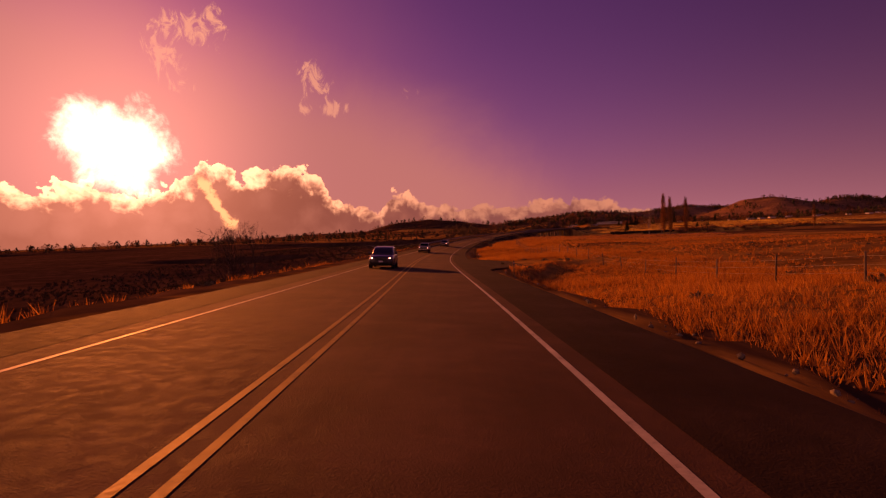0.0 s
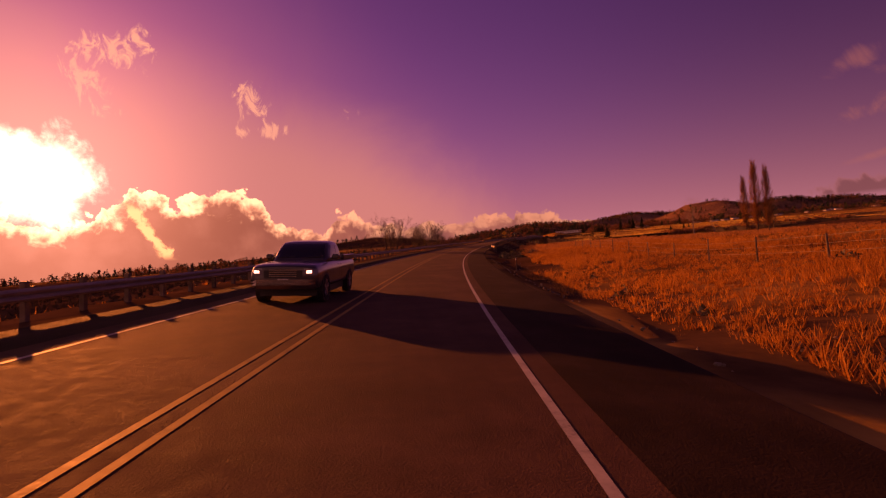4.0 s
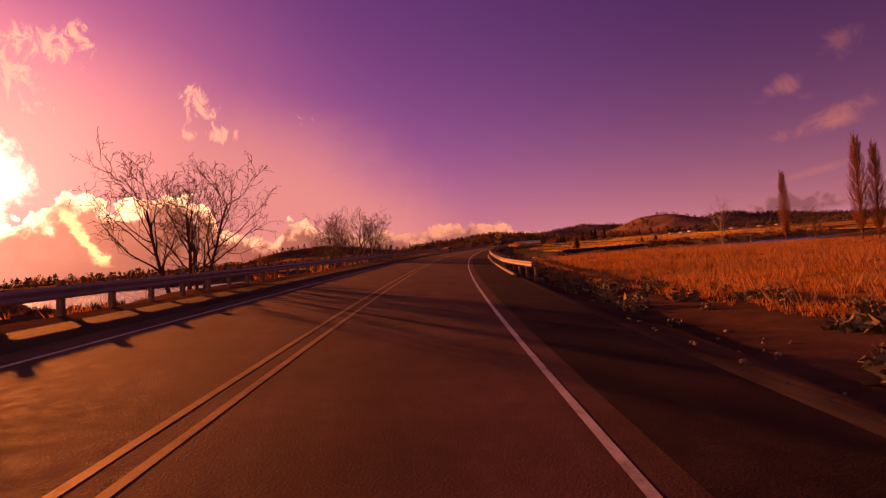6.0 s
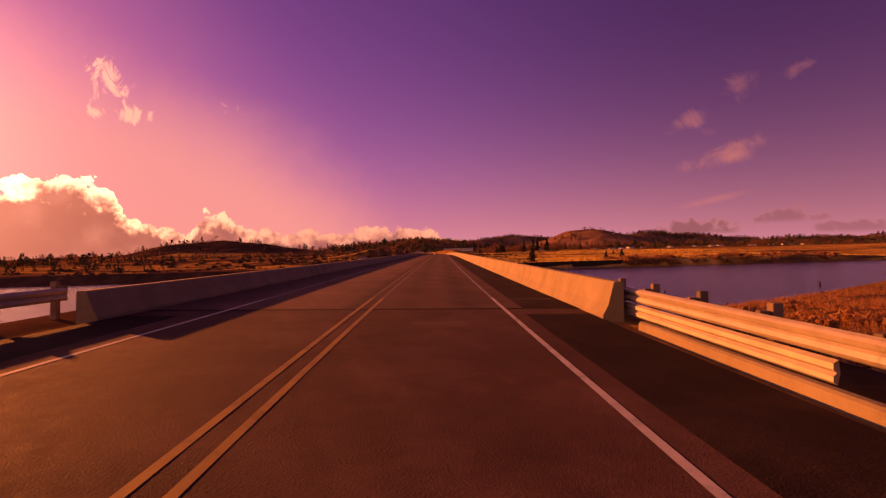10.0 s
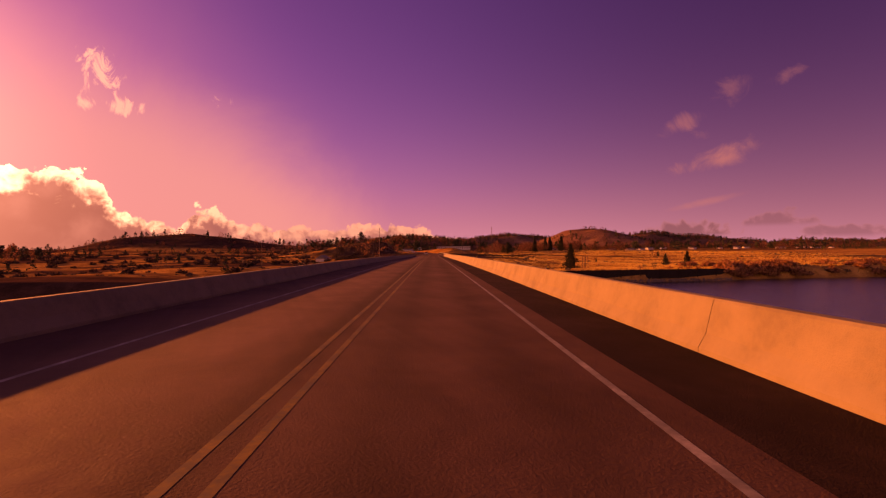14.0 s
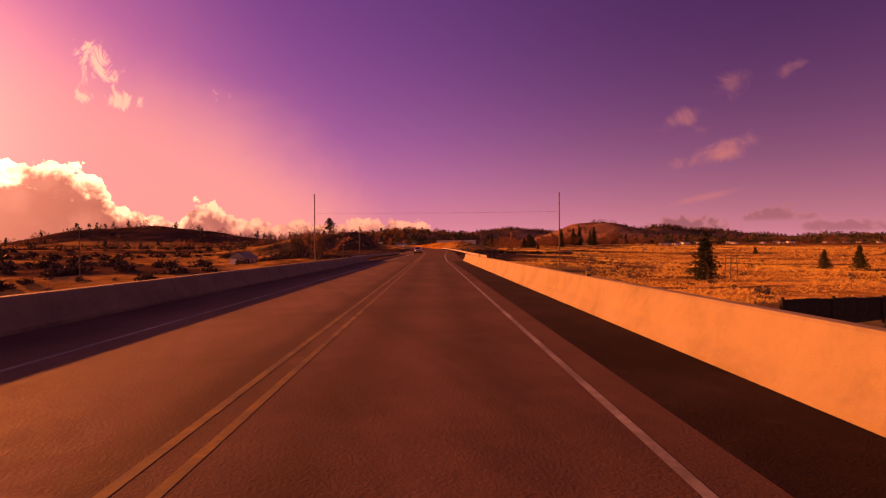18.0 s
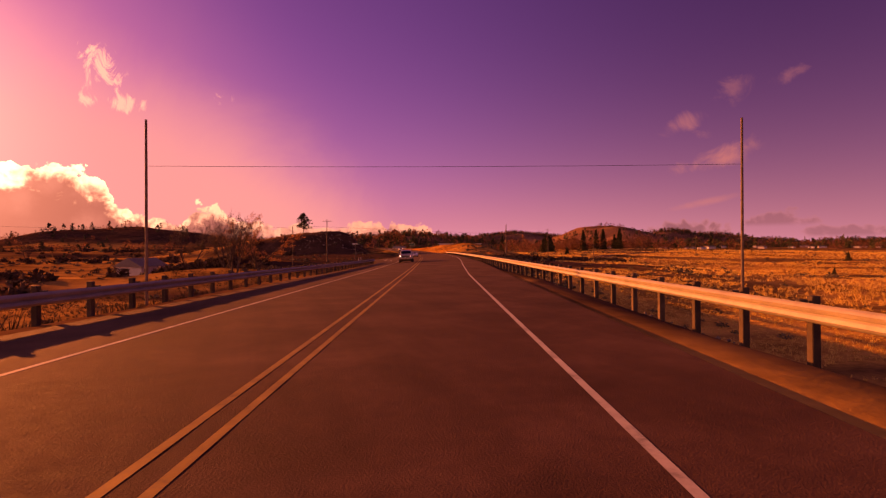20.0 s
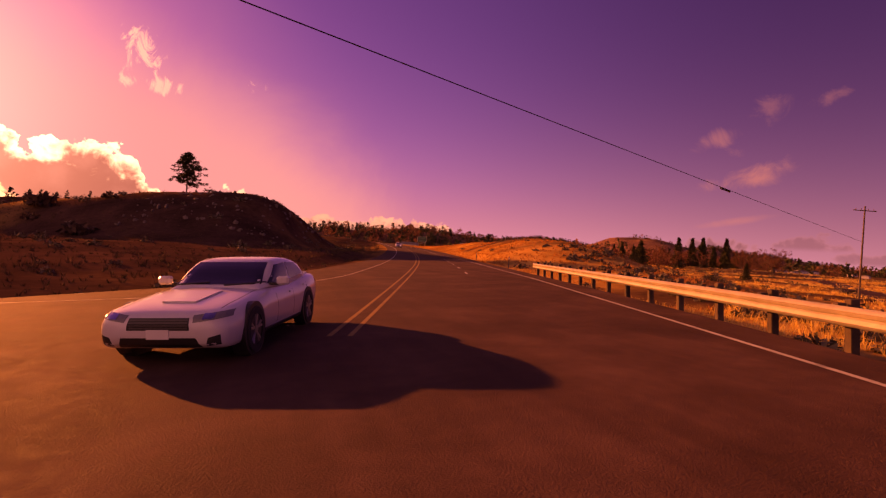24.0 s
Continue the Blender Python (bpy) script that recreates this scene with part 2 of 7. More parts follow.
# ---- materials ----
def material(name, stops, scale=4.0, rough=0.8, bump=0.3, bump_scale=60.0, metal=0.0, per_object=0.0, per_island=0.0, spec=0.3, streak=None, broad=0.0):
    """A surface with a colour ramp over coarse noise, finer grain on top, and bump. Scales per metre."""
    m = bpy.data.materials.new(name)
    m.use_nodes = True
    t = m.node_tree
    n = Nodes(t)
    bsdf = t.nodes["Principled BSDF"]
    co = t.nodes.new("ShaderNodeTexCoord").outputs["Object"]
    f1 = n.noise(scale, 6, 0.6, co, 0.3)
    f2 = n.noise(scale * 9.0, 4, 0.6, co)
    fac = n.m("ADD", n.m("MULTIPLY", f1, 0.7), n.m("MULTIPLY", f2, 0.3))
    if streak:
        turn = n.add("Mapping", ins={0: co, 2: (0, 0, radians(-streak[0])), 3: (1.0, 0.006, 1.0)}).outputs[0]
        fac = n.m("ADD", fac, n.m("MULTIPLY", n.m("SUBTRACT", n.noise(0.9, 5, 0.65, turn), 0.5), streak[1]))
    if broad:
        fac = n.m("ADD", fac, n.m("MULTIPLY", n.m("SUBTRACT", n.noise(0.02, 4, 0.6, co, 0.5), 0.5), broad))
    if per_object:
        info = t.nodes.new("ShaderNodeObjectInfo").outputs["Random"]
        fac = n.m("ADD", fac, n.m("MULTIPLY", n.m("SUBTRACT", info, 0.5), per_object))
    if per_island:
        geo = t.nodes.new("ShaderNodeNewGeometry").outputs["Random Per Island"]
        fac = n.m("ADD", fac, n.m("MULTIPLY", n.m("SUBTRACT", geo, 0.5), per_island))
    col = n.ramp(fac, stops)
    t.links.new(col, bsdf.inputs["Base Color"])
    bsdf.inputs["Metallic"].default_value = metal
    bsdf.inputs["Specular IOR Level"].default_value = spec
    r = n.add("MapRange", ins={0: f2, 1: 0.3, 2: 0.7, 3: max(rough - 0.12, 0.02), 4: min(rough + 0.1, 1)}).outputs[0]
    t.links.new(r, bsdf.inputs["Roughness"])
    if bump:
        b = n.add("Bump", ins={"Strength": bump, "Distance": 0.02, "Height": n.noise(bump_scale, 5, 0.6, co)})
        t.links.new(b.outputs[0], bsdf.inputs["Normal"])
    return m


def plain(name, color, rough=0.5, metal=0.0, spec=0.5, emit=0.0, coat=0.0):
    m = bpy.data.materials.new(name)
    m.use_nodes = True
    b = m.node_tree.nodes["Principled BSDF"]
    b.inputs["Base Color"].default_value = (*color, 1)
    b.inputs["Roughness"].default_value, b.inputs["Metallic"].default_value = rough, metal
    b.inputs["Specular IOR Level"].default_value = spec
    b.inputs["Coat Weight"].default_value = coat
    if emit:
        b.inputs["Emission Color"].default_value, b.inputs["Emission Strength"].default_value = (*color, 1), emit
    return m


def g3(v, r=1.0, g=1.0, b=1.0):
    return (v * r, v * g, v * b)


ASPHALT = material("asphalt", [(0.3, (0.041, 0.0225, 0.019)), (0.5, (0.069, 0.0375, 0.031)), (0.7, (0.106, 0.060, 0.050))], 0.5, 0.93, 0.5, 45.0, spec=0.06, streak=(-11.0, 0.4))
SHOULDER = material("shoulder_asphalt", [(0.3, (0.014, 0.0095, 0.0085)), (0.5, (0.024, 0.0155, 0.0135)), (0.72, (0.045, 0.029, 0.025))], 0.6, 0.95, 0.5, 40.0, spec=0.04, streak=(-14.0, 0.35))
DECK = material("bridge_deck", [(0.25, (0.075, 0.044, 0.036)), (0.5, (0.125, 0.074, 0.060)), (0.75, (0.18, 0.108, 0.088))], 0.35, 0.92, 0.4, 30.0, spec=0.06, streak=(-20.0, 0.5))
WHITE_LINE = material("white_paint", [(0.3, g3(0.13)), (0.45, g3(0.34)), (0.7, g3(0.48))], 2.2, 0.7, 0.0, spec=0.1)
WORN_WHITE = material("worn_white_paint", [(0.42, g3(0.13)), (0.55, g3(0.2)), (0.75, g3(0.38))], 1.6, 0.8, 0.0, spec=0.1)
WORN_YELLOW = material("worn_yellow_paint", [(0.42, (0.085, 0.07, 0.05)), (0.54, (0.15, 0.105, 0.045)), (0.74, (0.28, 0.18, 0.045))], 1.6, 0.8, 0.0, spec=0.1)
YELLOW_LINE = material("yellow_paint", [(0.3, (0.09, 0.064, 0.034)), (0.45, (0.225, 0.145, 0.045)), (0.7, (0.34, 0.22, 0.058))], 2.2, 0.7, 0.0, spec=0.1)
CONCRETE = material("concrete", [(0.3, (0.13, 0.112, 0.07)), (0.5, (0.205, 0.178, 0.112)), (0.75, (0.26, 0.228, 0.15))], 0.9, 0.85, 0.35, 45.0)
GALV = material("galvanised_steel", [(0.3, (0.25, 0.235, 0.19)), (0.6, (0.36, 0.34, 0.275)), (0.8, (0.44, 0.415, 0.34))], 1.6, 0.62, 0.1, 60.0, metal=0.3)
TIMBER = material("weathered_timber", [(0.3, (0.075, 0.056, 0.042)), (0.6, (0.17, 0.13, 0.095)), (0.8, (0.26, 0.205, 0.155))], 3.0, 0.85, 0.5, 40.0, per_object=0.3)
DARK_TIMBER = material("dark_timber", [(0.3, (0.032, 0.023, 0.018)), (0.6, (0.07, 0.05, 0.037)), (0.8, (0.12, 0.088, 0.064))], 3.0, 0.85, 0.5, 40.0, per_object=0.3)
DRY = [(0.24, (0.12, 0.064, 0.022)), (0.42, (0.31, 0.172, 0.05)), (0.56, (0.54, 0.31, 0.085)), (0.75, (0.68, 0.41, 0.12))]
GROUND = material("dry_ground", DRY, 0.16, 1.0, 1.0, 2.2, spec=0.0, broad=0.5)
# sparse dark scrub and bare soil in place of grass, and shade put into the knoll's face, where the sheet's cover says
# so
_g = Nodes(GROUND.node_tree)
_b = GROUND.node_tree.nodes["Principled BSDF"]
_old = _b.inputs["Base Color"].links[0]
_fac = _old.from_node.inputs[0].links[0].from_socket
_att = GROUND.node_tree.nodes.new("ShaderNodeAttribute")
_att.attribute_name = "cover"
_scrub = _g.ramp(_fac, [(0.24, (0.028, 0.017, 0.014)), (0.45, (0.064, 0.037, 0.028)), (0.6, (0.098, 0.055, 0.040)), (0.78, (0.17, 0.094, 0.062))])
# far hills: heath brown with the pink of distance haze put into its colour
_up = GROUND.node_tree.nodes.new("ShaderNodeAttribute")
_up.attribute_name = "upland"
_hazy_heath = _g.ramp(_fac, [(0.24, (0.08, 0.045, 0.036)), (0.45, (0.21, 0.117, 0.086)), (0.6, (0.33, 0.185, 0.13)), (0.78, (0.45, 0.265, 0.18))])
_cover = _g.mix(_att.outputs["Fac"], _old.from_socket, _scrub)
GROUND.node_tree.links.new(_g.mix(_up.outputs["Fac"], _cover, _hazy_heath), _b.inputs["Base Color"])
GRASS = material("dry_grass", [(0.2, (0.18, 0.072, 0.024)), (0.5, (0.42, 0.185, 0.056)), (0.8, (0.62, 0.32, 0.10))], 0.12, 0.9, 0.0, per_island=0.5, spec=0.15)


def see_through(mat, share):
    """Lets part of the light through thin blades."""
    t = mat.node_tree
    b = t.nodes["Principled BSDF"]
    n = Nodes(t)
    tr = n.add("BsdfTranslucent", ins={0: b.inputs["Base Color"].links[0].from_socket})
    mx = n.add("MixShader", ins={0: share, 1: b.outputs[0], 2: tr.outputs[0]})
    t.links.new(mx.outputs[0], t.nodes["Material Output"].inputs[0])
    return mat


see_through(GRASS, 0.45)
STRAW = see_through(material("golden_straw", [(0.2, (0.40, 0.27, 0.07)), (0.5, (0.66, 0.49, 0.145)), (0.8, (0.80, 0.62, 0.22))], 0.07, 0.9, 0.0, per_island=0.5, spec=0.15, broad=0.5), 0.5)
TWIG = material("brown_twigs", [(0.2, (0.04, 0.026, 0.019)), (0.5, (0.085, 0.056, 0.04)), (0.8, (0.15, 0.10, 0.07))], 0.4, 0.9, 0.0, per_island=0.6, spec=0.1)
RUST = material("rusty_leaves", [(0.2, (0.17, 0.085, 0.044)), (0.5, (0.36, 0.18, 0.085)), (0.8, (0.52, 0.28, 0.13))], 0.5, 0.9, 0.0, per_island=0.6, spec=0.1)
see_through(RUST, 0.4)
BARE_CROWN = see_through(material("bare_crowns", [(0.2, (0.085, 0.042, 0.03)), (0.5, (0.17, 0.086, 0.06)), (0.8, (0.28, 0.15, 0.10))], 0.3, 0.95, 0.0, per_island=0.6, spec=0.0), 0.35)
SAGE = material("sagebrush", [(0.2, (0.06, 0.055, 0.035)), (0.5, (0.12, 0.105, 0.07)), (0.8, (0.19, 0.165, 0.115))], 0.5, 0.9, 0.0, per_island=0.6, spec=0.1)
REED = material("marsh_reed", [(0.2, (0.035, 0.028, 0.018)), (0.5, (0.085, 0.062, 0.034)), (0.8, (0.17, 0.115, 0.055))], 0.06, 0.9, 0.0, per_island=0.4, spec=0.1, broad=0.4)
BARK = material("bark", [(0.3, (0.05, 0.036, 0.028)), (0.6, (0.10, 0.075, 0.058)), (0.8, (0.16, 0.125, 0.10))], 2.0, 0.9, 0.6, 25.0)
PALE_BARK = material("pale_bark", [(0.3, (0.16, 0.13, 0.10)), (0.6, (0.30, 0.26, 0.21)), (0.8, (0.42, 0.38, 0.32))], 2.0, 0.85, 0.5, 25.0)
NEEDLES = material("pine_needles", [(0.2, (0.026, 0.032, 0.017)), (0.5, (0.05, 0.06, 0.03)), (0.8, (0.085, 0.095, 0.045))], 0.8, 0.85, 0.0, per_island=0.6, spec=0.2)
ROCK = material("dark_rock", [(0.3, (0.06, 0.05, 0.045)), (0.6, (0.14, 0.115, 0.10)), (0.8, (0.22, 0.19, 0.165))], 0.3, 0.9, 1.0, 6.0)
GRAVEL = material("gravel", [(0.3, (0.09, 0.075, 0.06)), (0.5, (0.16, 0.135, 0.11)), (0.75, (0.27, 0.235, 0.2))], 2.5, 0.95, 0.8, 40.0)

# ---- the road's line: distance, centre line x, y, z, bank in degrees (positive: falls to the right) ----
ROAD = [
    (-64, -2.85, -64.05, 0.69, 1.80),
    (0, -2.05, -0.05, -1.51, 2.62),
    (64, -2.80, 64.03, -3.42, 3.54),
    (128, 0.70, 128.13, -4.52, 4.98),
    (192, 9.58, 191.73, -4.41, 4.48),
    (256, 24.63, 254.14, -3.87, 3.36),
    (320, 44.64, 315.03, -3.36, 1.43),
    (384, 66.22, 375.30, -2.96, 0.35),
    (448, 88.23, 435.40, -2.61, 0.43),
    (512, 110.01, 495.57, -2.55, 0.50),
    (576, 131.84, 555.73, -2.79, 0.46),
    (640, 153.70, 615.88, -3.08, 0.04),
    (704, 175.49, 676.04, -3.31, -2.30),
    (768, 196.30, 736.50, -3.47, -3.88),
    (832, 215.50, 797.55, -3.47, -3.50),
    (896, 231.10, 859.62, -2.70, -2.50),
    (960, 243.43, 922.42, -1.93, -1.00),
    (1024, 253.84, 985.57, -1.17, 0.00),
    (1088, 263.69, 1048.81, -0.40, 0.00),
]
_R = np.array(ROAD)


def road_at(s):
    """Centre, unit forward, right and up of the banked road at distance s."""
    s = np.atleast_1d(np.asarray(s, float))
    i = np.clip(((s - _R[0, 0]) // 64).astype(int), 0, len(_R) - 2)
    u = ((s - _R[i, 0]) / 64)[:, None]
    k = lambda j: _R[np.clip(j, 0, len(_R) - 1), 1:]
    a, b, c, d = k(i - 1), k(i), k(i + 1), k(i + 2)
    p = b + 0.5 * u * (c - a + u * (2 * a - 5 * b + 4 * c - d + u * (3 * (b - c) + d - a)))
    dp = 0.5 * (c - a + u * (2 * (2 * a - 5 * b + 4 * c - d) + 3 * u * (3 * (b - c) + d - a)))[:, :3]
    f = dp / np.linalg.norm(dp, axis=1)[:, None]
    flat = np.stack([f[:, 1], -f[:, 0], 0 * f[:, 0]], -1)
    flat /= np.linalg.norm(flat, axis=1)[:, None]
    bank = np.radians(p[:, 3])[:, None]
    up0 = np.cross(flat, f)
    right = flat * np.cos(bank) - up0 * np.sin(bank)
    return p[:, :3], f, right, np.cross(right, f)


def place(s, d, h=0.0):
    """The point d to the right of the centre line and h above the road's surface."""
    p, f, r, u = road_at(s)
    d, h = np.asarray(d, float), np.asarray(h, float)
    return p + r * np.broadcast_to(d, p.shape[:1])[:, None] + u * np.broadcast_to(h, p.shape[:1])[:, None]


def road_pose(s, d, h=0.0, turn=0.0):
    """A pose on the road whose y axis runs along it."""
    p, f, r, u = road_at(s)
    o = place(s, d, h)[0]
    m = Matrix((r[0], f[0], u[0])).transposed().to_4x4()
    return Matrix.Translation(o) @ m @ pose(0, 0, 0, 0, 0, turn)


def heading(s):
    f = road_at(s)[1][0]
    return math.degrees(math.atan2(-f[0], f[1]))


# ---- mesh helpers ----
def soup(name, V, F, mat, smooth=False):
    """An object from a float array of vertices and an int array of triangles or quads."""
    me = bpy.data.meshes.new(name)
    V, F = np.asarray(V, np.float32), np.asarray(F, np.int32)
    me.vertices.add(len(V))
    me.vertices.foreach_set("co", V.ravel())
    k = F.shape[1]
    me.loops.add(F.size)
    me.loops.foreach_set("vertex_index", F.ravel())
    me.polygons.add(len(F))
    me.polygons.foreach_set("loop_start", np.arange(0, F.size, k, dtype=np.int32))
    me.materials.append(mat)
    me.update(calc_edges=True)
    me.polygons.foreach_set("use_smooth", np.full(len(F), smooth, bool))
    return new(name, me)


def thing(name, label, category, group="", at=None, kind=""):
    e = new(name)
    if at is not None:
        e.matrix_world = at
    return tagged(e, label, category, group, kind)


def part(name, bm, mat, parent, label="", smooth=False, at=None):
    """Links a bmesh as one mesh object under a thing or a part."""
    me = bpy.data.meshes.new(name)
    bm.to_mesh(me)
    bm.free()
    me.materials.append(mat)
    if smooth:
        me.polygons.foreach_set("use_smooth", [True] * len(me.polygons))
    ob = new(name, me)
    ob.parent = parent
    if at is not None:
        ob.matrix_basis = at
    if label:
        tagged(ob, label)
    return ob


def box(bm, x0, x1, y0, y1, z0, z1, bevel=0.0):
    r = bmesh.ops.create_cube(bm, size=1.0, matrix=Matrix.Translation(((x0 + x1) / 2, (y0 + y1) / 2, (z0 + z1) / 2)) @ Matrix.Diagonal((x1 - x0, y1 - y0, z1 - z0, 1)))
    if bevel:
        es = list({e for v in r["verts"] for e in v.link_edges})
        bmesh.ops.bevel(bm, geom=es, offset=bevel, segments=1, affect="EDGES")
    return bm


def boxed(*a, **k):
    return box(bmesh.new(), *a, **k)


def tube(bm, p, q, r0, r1=None, n=8, caps=True):
    p, q = Vector(p), Vector(q)
    r1 = r0 if r1 is None else r1
    d = q - p
    m = Matrix.Translation((p + q) / 2) @ d.to_track_quat("Z", "Y").to_matrix().to_4x4()
    bmesh.ops.create_cone(bm, cap_ends=caps, segments=n, radius1=r0, radius2=r1, depth=d.length, matrix=m)
    return bm


def swept(pts, r, n=5):
    """One unbroken round strand through points."""
    P = [Vector(p) for p in pts]
    bm = bmesh.new()
    rings = []
    for i, p in enumerate(P):
        d = (P[min(i + 1, len(P) - 1)] - P[max(i - 1, 0)]).normalized()
        a = d.cross(Vector((0.1, 0.2, 1.0))).normalized()
        b = d.cross(a)
        rings.append([bm.verts.new(p + (a * math.cos(q) + b * math.sin(q)) * r) for q in np.arange(n) * 2 * math.pi / n])
    for u, v in zip(rings[:-1], rings[1:]):
        for k in range(n):
            bm.faces.new((u[k], u[(k + 1) % n], v[(k + 1) % n], v[k]))
    bm.faces.new(rings[0][::-1])
    bm.faces.new(rings[-1])
    return bm


def strip(name, s0, s1, d0, d1, h, mat, step=2.0, thick=0.0, parent=None):
    """A ribbon along the road between two offsets (numbers or functions of s)."""
    S = np.linspace(s0, s1, max(2, int(round((s1 - s0) / step)) + 1))
    fd = lambda d: np.array([d(s) for s in S]) if callable(d) else np.full(len(S), float(d))
    A, B = fd(d0), fd(d1)
    rows = [place(S, A, h), place(S, B, h)]
    if thick:
        rows = [place(S, A, h - thick), rows[0], rows[1], place(S, B, h - thick)]
    n, k = len(S), len(rows)
    V = np.stack(rows, 1).reshape(-1, 3)
    i = np.arange(n - 1)[:, None] * k + np.arange(k - 1)[None, :]
    F = np.stack([i, i + 1, i + k + 1, i + k], -1).reshape(-1, 4)
    ob = soup(name, V, F, mat)
    if parent:
        ob.parent = parent
    return ob


def profile_run(bm_name, S, prof, mat, close=True, smooth=False):
    """Sweeps a profile of (d, h) along the road at distances S."""
    rows = [place(S, d, h) for d, h in prof]
    k, n = len(prof), len(S)
    V = np.stack(rows, 1).reshape(-1, 3)
    cols = np.arange(k if close else k - 1)
    i = np.arange(n - 1)[:, None] * k
    a, b = cols[None, :], ((cols + 1) % k)[None, :]
    F = np.stack([i + a, i + b, i + k + b, i + k + a], -1).reshape(-1, 4)
    ob = soup(bm_name, V, F, mat, smooth)
    if close:
        me = ob.data
        bm = bmesh.new()
        bm.from_mesh(me)
        bm.verts.ensure_lookup_table()
        bm.faces.new([bm.verts[j] for j in range(k)])
        bm.faces.new([bm.verts[(n - 1) * k + j] for j in reversed(range(k))])
        bmesh.ops.recalc_face_normals(bm, faces=bm.faces)
        bm.to_mesh(me)
        bm.free()
    return ob

# ---- the ground: one sheet from the road's banks to the horizon, with the lake's bed ----
WATER_Z = -14.5
BRIDGE0, BRIDGE1 = 333.0, 634.0
LAND = [(-60, 30, 0.3), (0, 16, -1.9), (0, 60, -2.2), (60, 20, -3.9), (60, 70, -3.4), (130, 25, -5.1), (130, 90, -5.2), (200, 22, -5.4),
        (200, 100, -6.8), (270, 22, -5.6), (270, 80, -8.4), (325, 16, -7.5), (386, 108, -9.0), (100, 260, -8.0), (260, 260, -11.5),
        (-60, -30, -3), (0, -24, -6), (60, -26, -8), (60, -80, -13.9), (130, -22, -8.5), (150, -70, -14.1), (214, -12, -6.2), (250, -12, -6.2)]
LAND2 = [(300, -14, -8), (60, -300, -14.0), (655, 62, -10.0), (662, 110, -10.0), (704, 74, -10.8), (756, 165, -11.6), (690, 25, -11), (735, 26, -7), (767, 18, -4.6), (800, 24, -4.9),
         (818, 47, -5.2), (800, 110, -10), (850, 22, -2.6), (980, 167, -4.2), (1024, 196, -1.6), (905, 70, -4), (720, 420, -14), (640, -25, -11.5), (660, -70, -11.5),
         (705, -40, -8.5), (756, -38, -5.3), (760, -70, -8.2), (740, -16, -4.6), (775, -45, -4.2), (850, -26, -3.4), (860, -130, -6), (700, -220, -12.5), (950, -200, -2), (1040, -60, 1), (926, 44, -3.4), (918, 60, -4.2), (940, 40, -3.0)]
HILLS = [(1483, 2262, 100, 204, 302), (1328, 2951, 72, 282, 174), (1703, 2883, 74, 354, 218), (917, 2908, 62, 274, 234), (561, 2968, 41, 294, 144), (1881, 2307, 75, 200, 187),
         (2208, 2317, 58, 217, 267), (2505, 2217, 28, 190, 160), (2951, 1863, 40, 200, 145), (-50, 1640, 45, 185, 180), (-430, 2150, 16, 320, 250), (420, 1500, 8, 160, 120), (940, 1250, 6, 420, 140), (2150, 1740, 25, 330, 200), (2520, 1760, 17, 300, 200), (330, 1600, 17, 150, 110), (540, 1640, 20, 180, 110)]


_S = np.arange(-64.0, 1086.0, 2.0)
_C, _F, _RT, _U = road_at(_S)


def to_road(x, y):
    """Distance along, offset to the right of the centre line, and the road's height there, for arrays of places."""
    best = np.full(x.shape, 1e18)
    idx = np.zeros(x.shape, int)
    for j in range(0, len(_S), 1):
        q = (x - _C[j, 0]) ** 2 + (y - _C[j, 1]) ** 2
        k = q < best
        best[k], idx[k] = q[k], j
    dx, dy = x - _C[idx, 0], y - _C[idx, 1]
    along = dx * _F[idx, 0] + dy * _F[idx, 1]
    d = dx * _F[idx, 1] - dy * _F[idx, 0]
    zr = _C[idx, 2] + along * _F[idx, 2] / np.hypot(_F[idx, 0], _F[idx, 1]) + np.clip(d, np.where(np.abs(_S[idx] - 758) < 34, -42, -9), 9) * _RT[idx, 2]
    return _S[idx] + along, d, zr


_ctrl = np.array([[*place(s, d)[0][:2], z] for s, d, z in LAND + LAND2])


def value_noise(x, y, scale, seed):
    """Smooth noise between 0 and 1 on a hashed lattice."""
    u, v = x / scale, y / scale
    i, j = np.floor(u).astype(np.int64), np.floor(v).astype(np.int64)
    fu, fv = u - i, v - j
    fu, fv = fu * fu * (3 - 2 * fu), fv * fv * (3 - 2 * fv)
    h = lambda a, b: (np.sin((a * 127.1 + b * 311.7 + seed * 74.7) % 6283.0) * 43758.5453) % 1.0
    return (h(i, j) * (1 - fu) + h(i + 1, j) * fu) * (1 - fv) + (h(i, j + 1) * (1 - fu) + h(i + 1, j + 1) * fu) * fv


def fbm(x, y, scale, seed, octaves=4):
    t, a = 0, 0.5
    for k in range(octaves):
        t = t + a * value_noise(x, y, scale / 2 ** k, seed + k)
        a *= 0.5
    return t - 0.47


def streaks(x, y):
    """Long bands of brush across the plain: above about 0.1 inside one."""
    a, b = x * math.cos(0.35) - y * math.sin(0.35), x * math.sin(0.35) + y * math.cos(0.35)
    return fbm(a / 5.0, b, 11.0, 91) + 0.5 * fbm(a / 2.0, b, 40.0, 95)


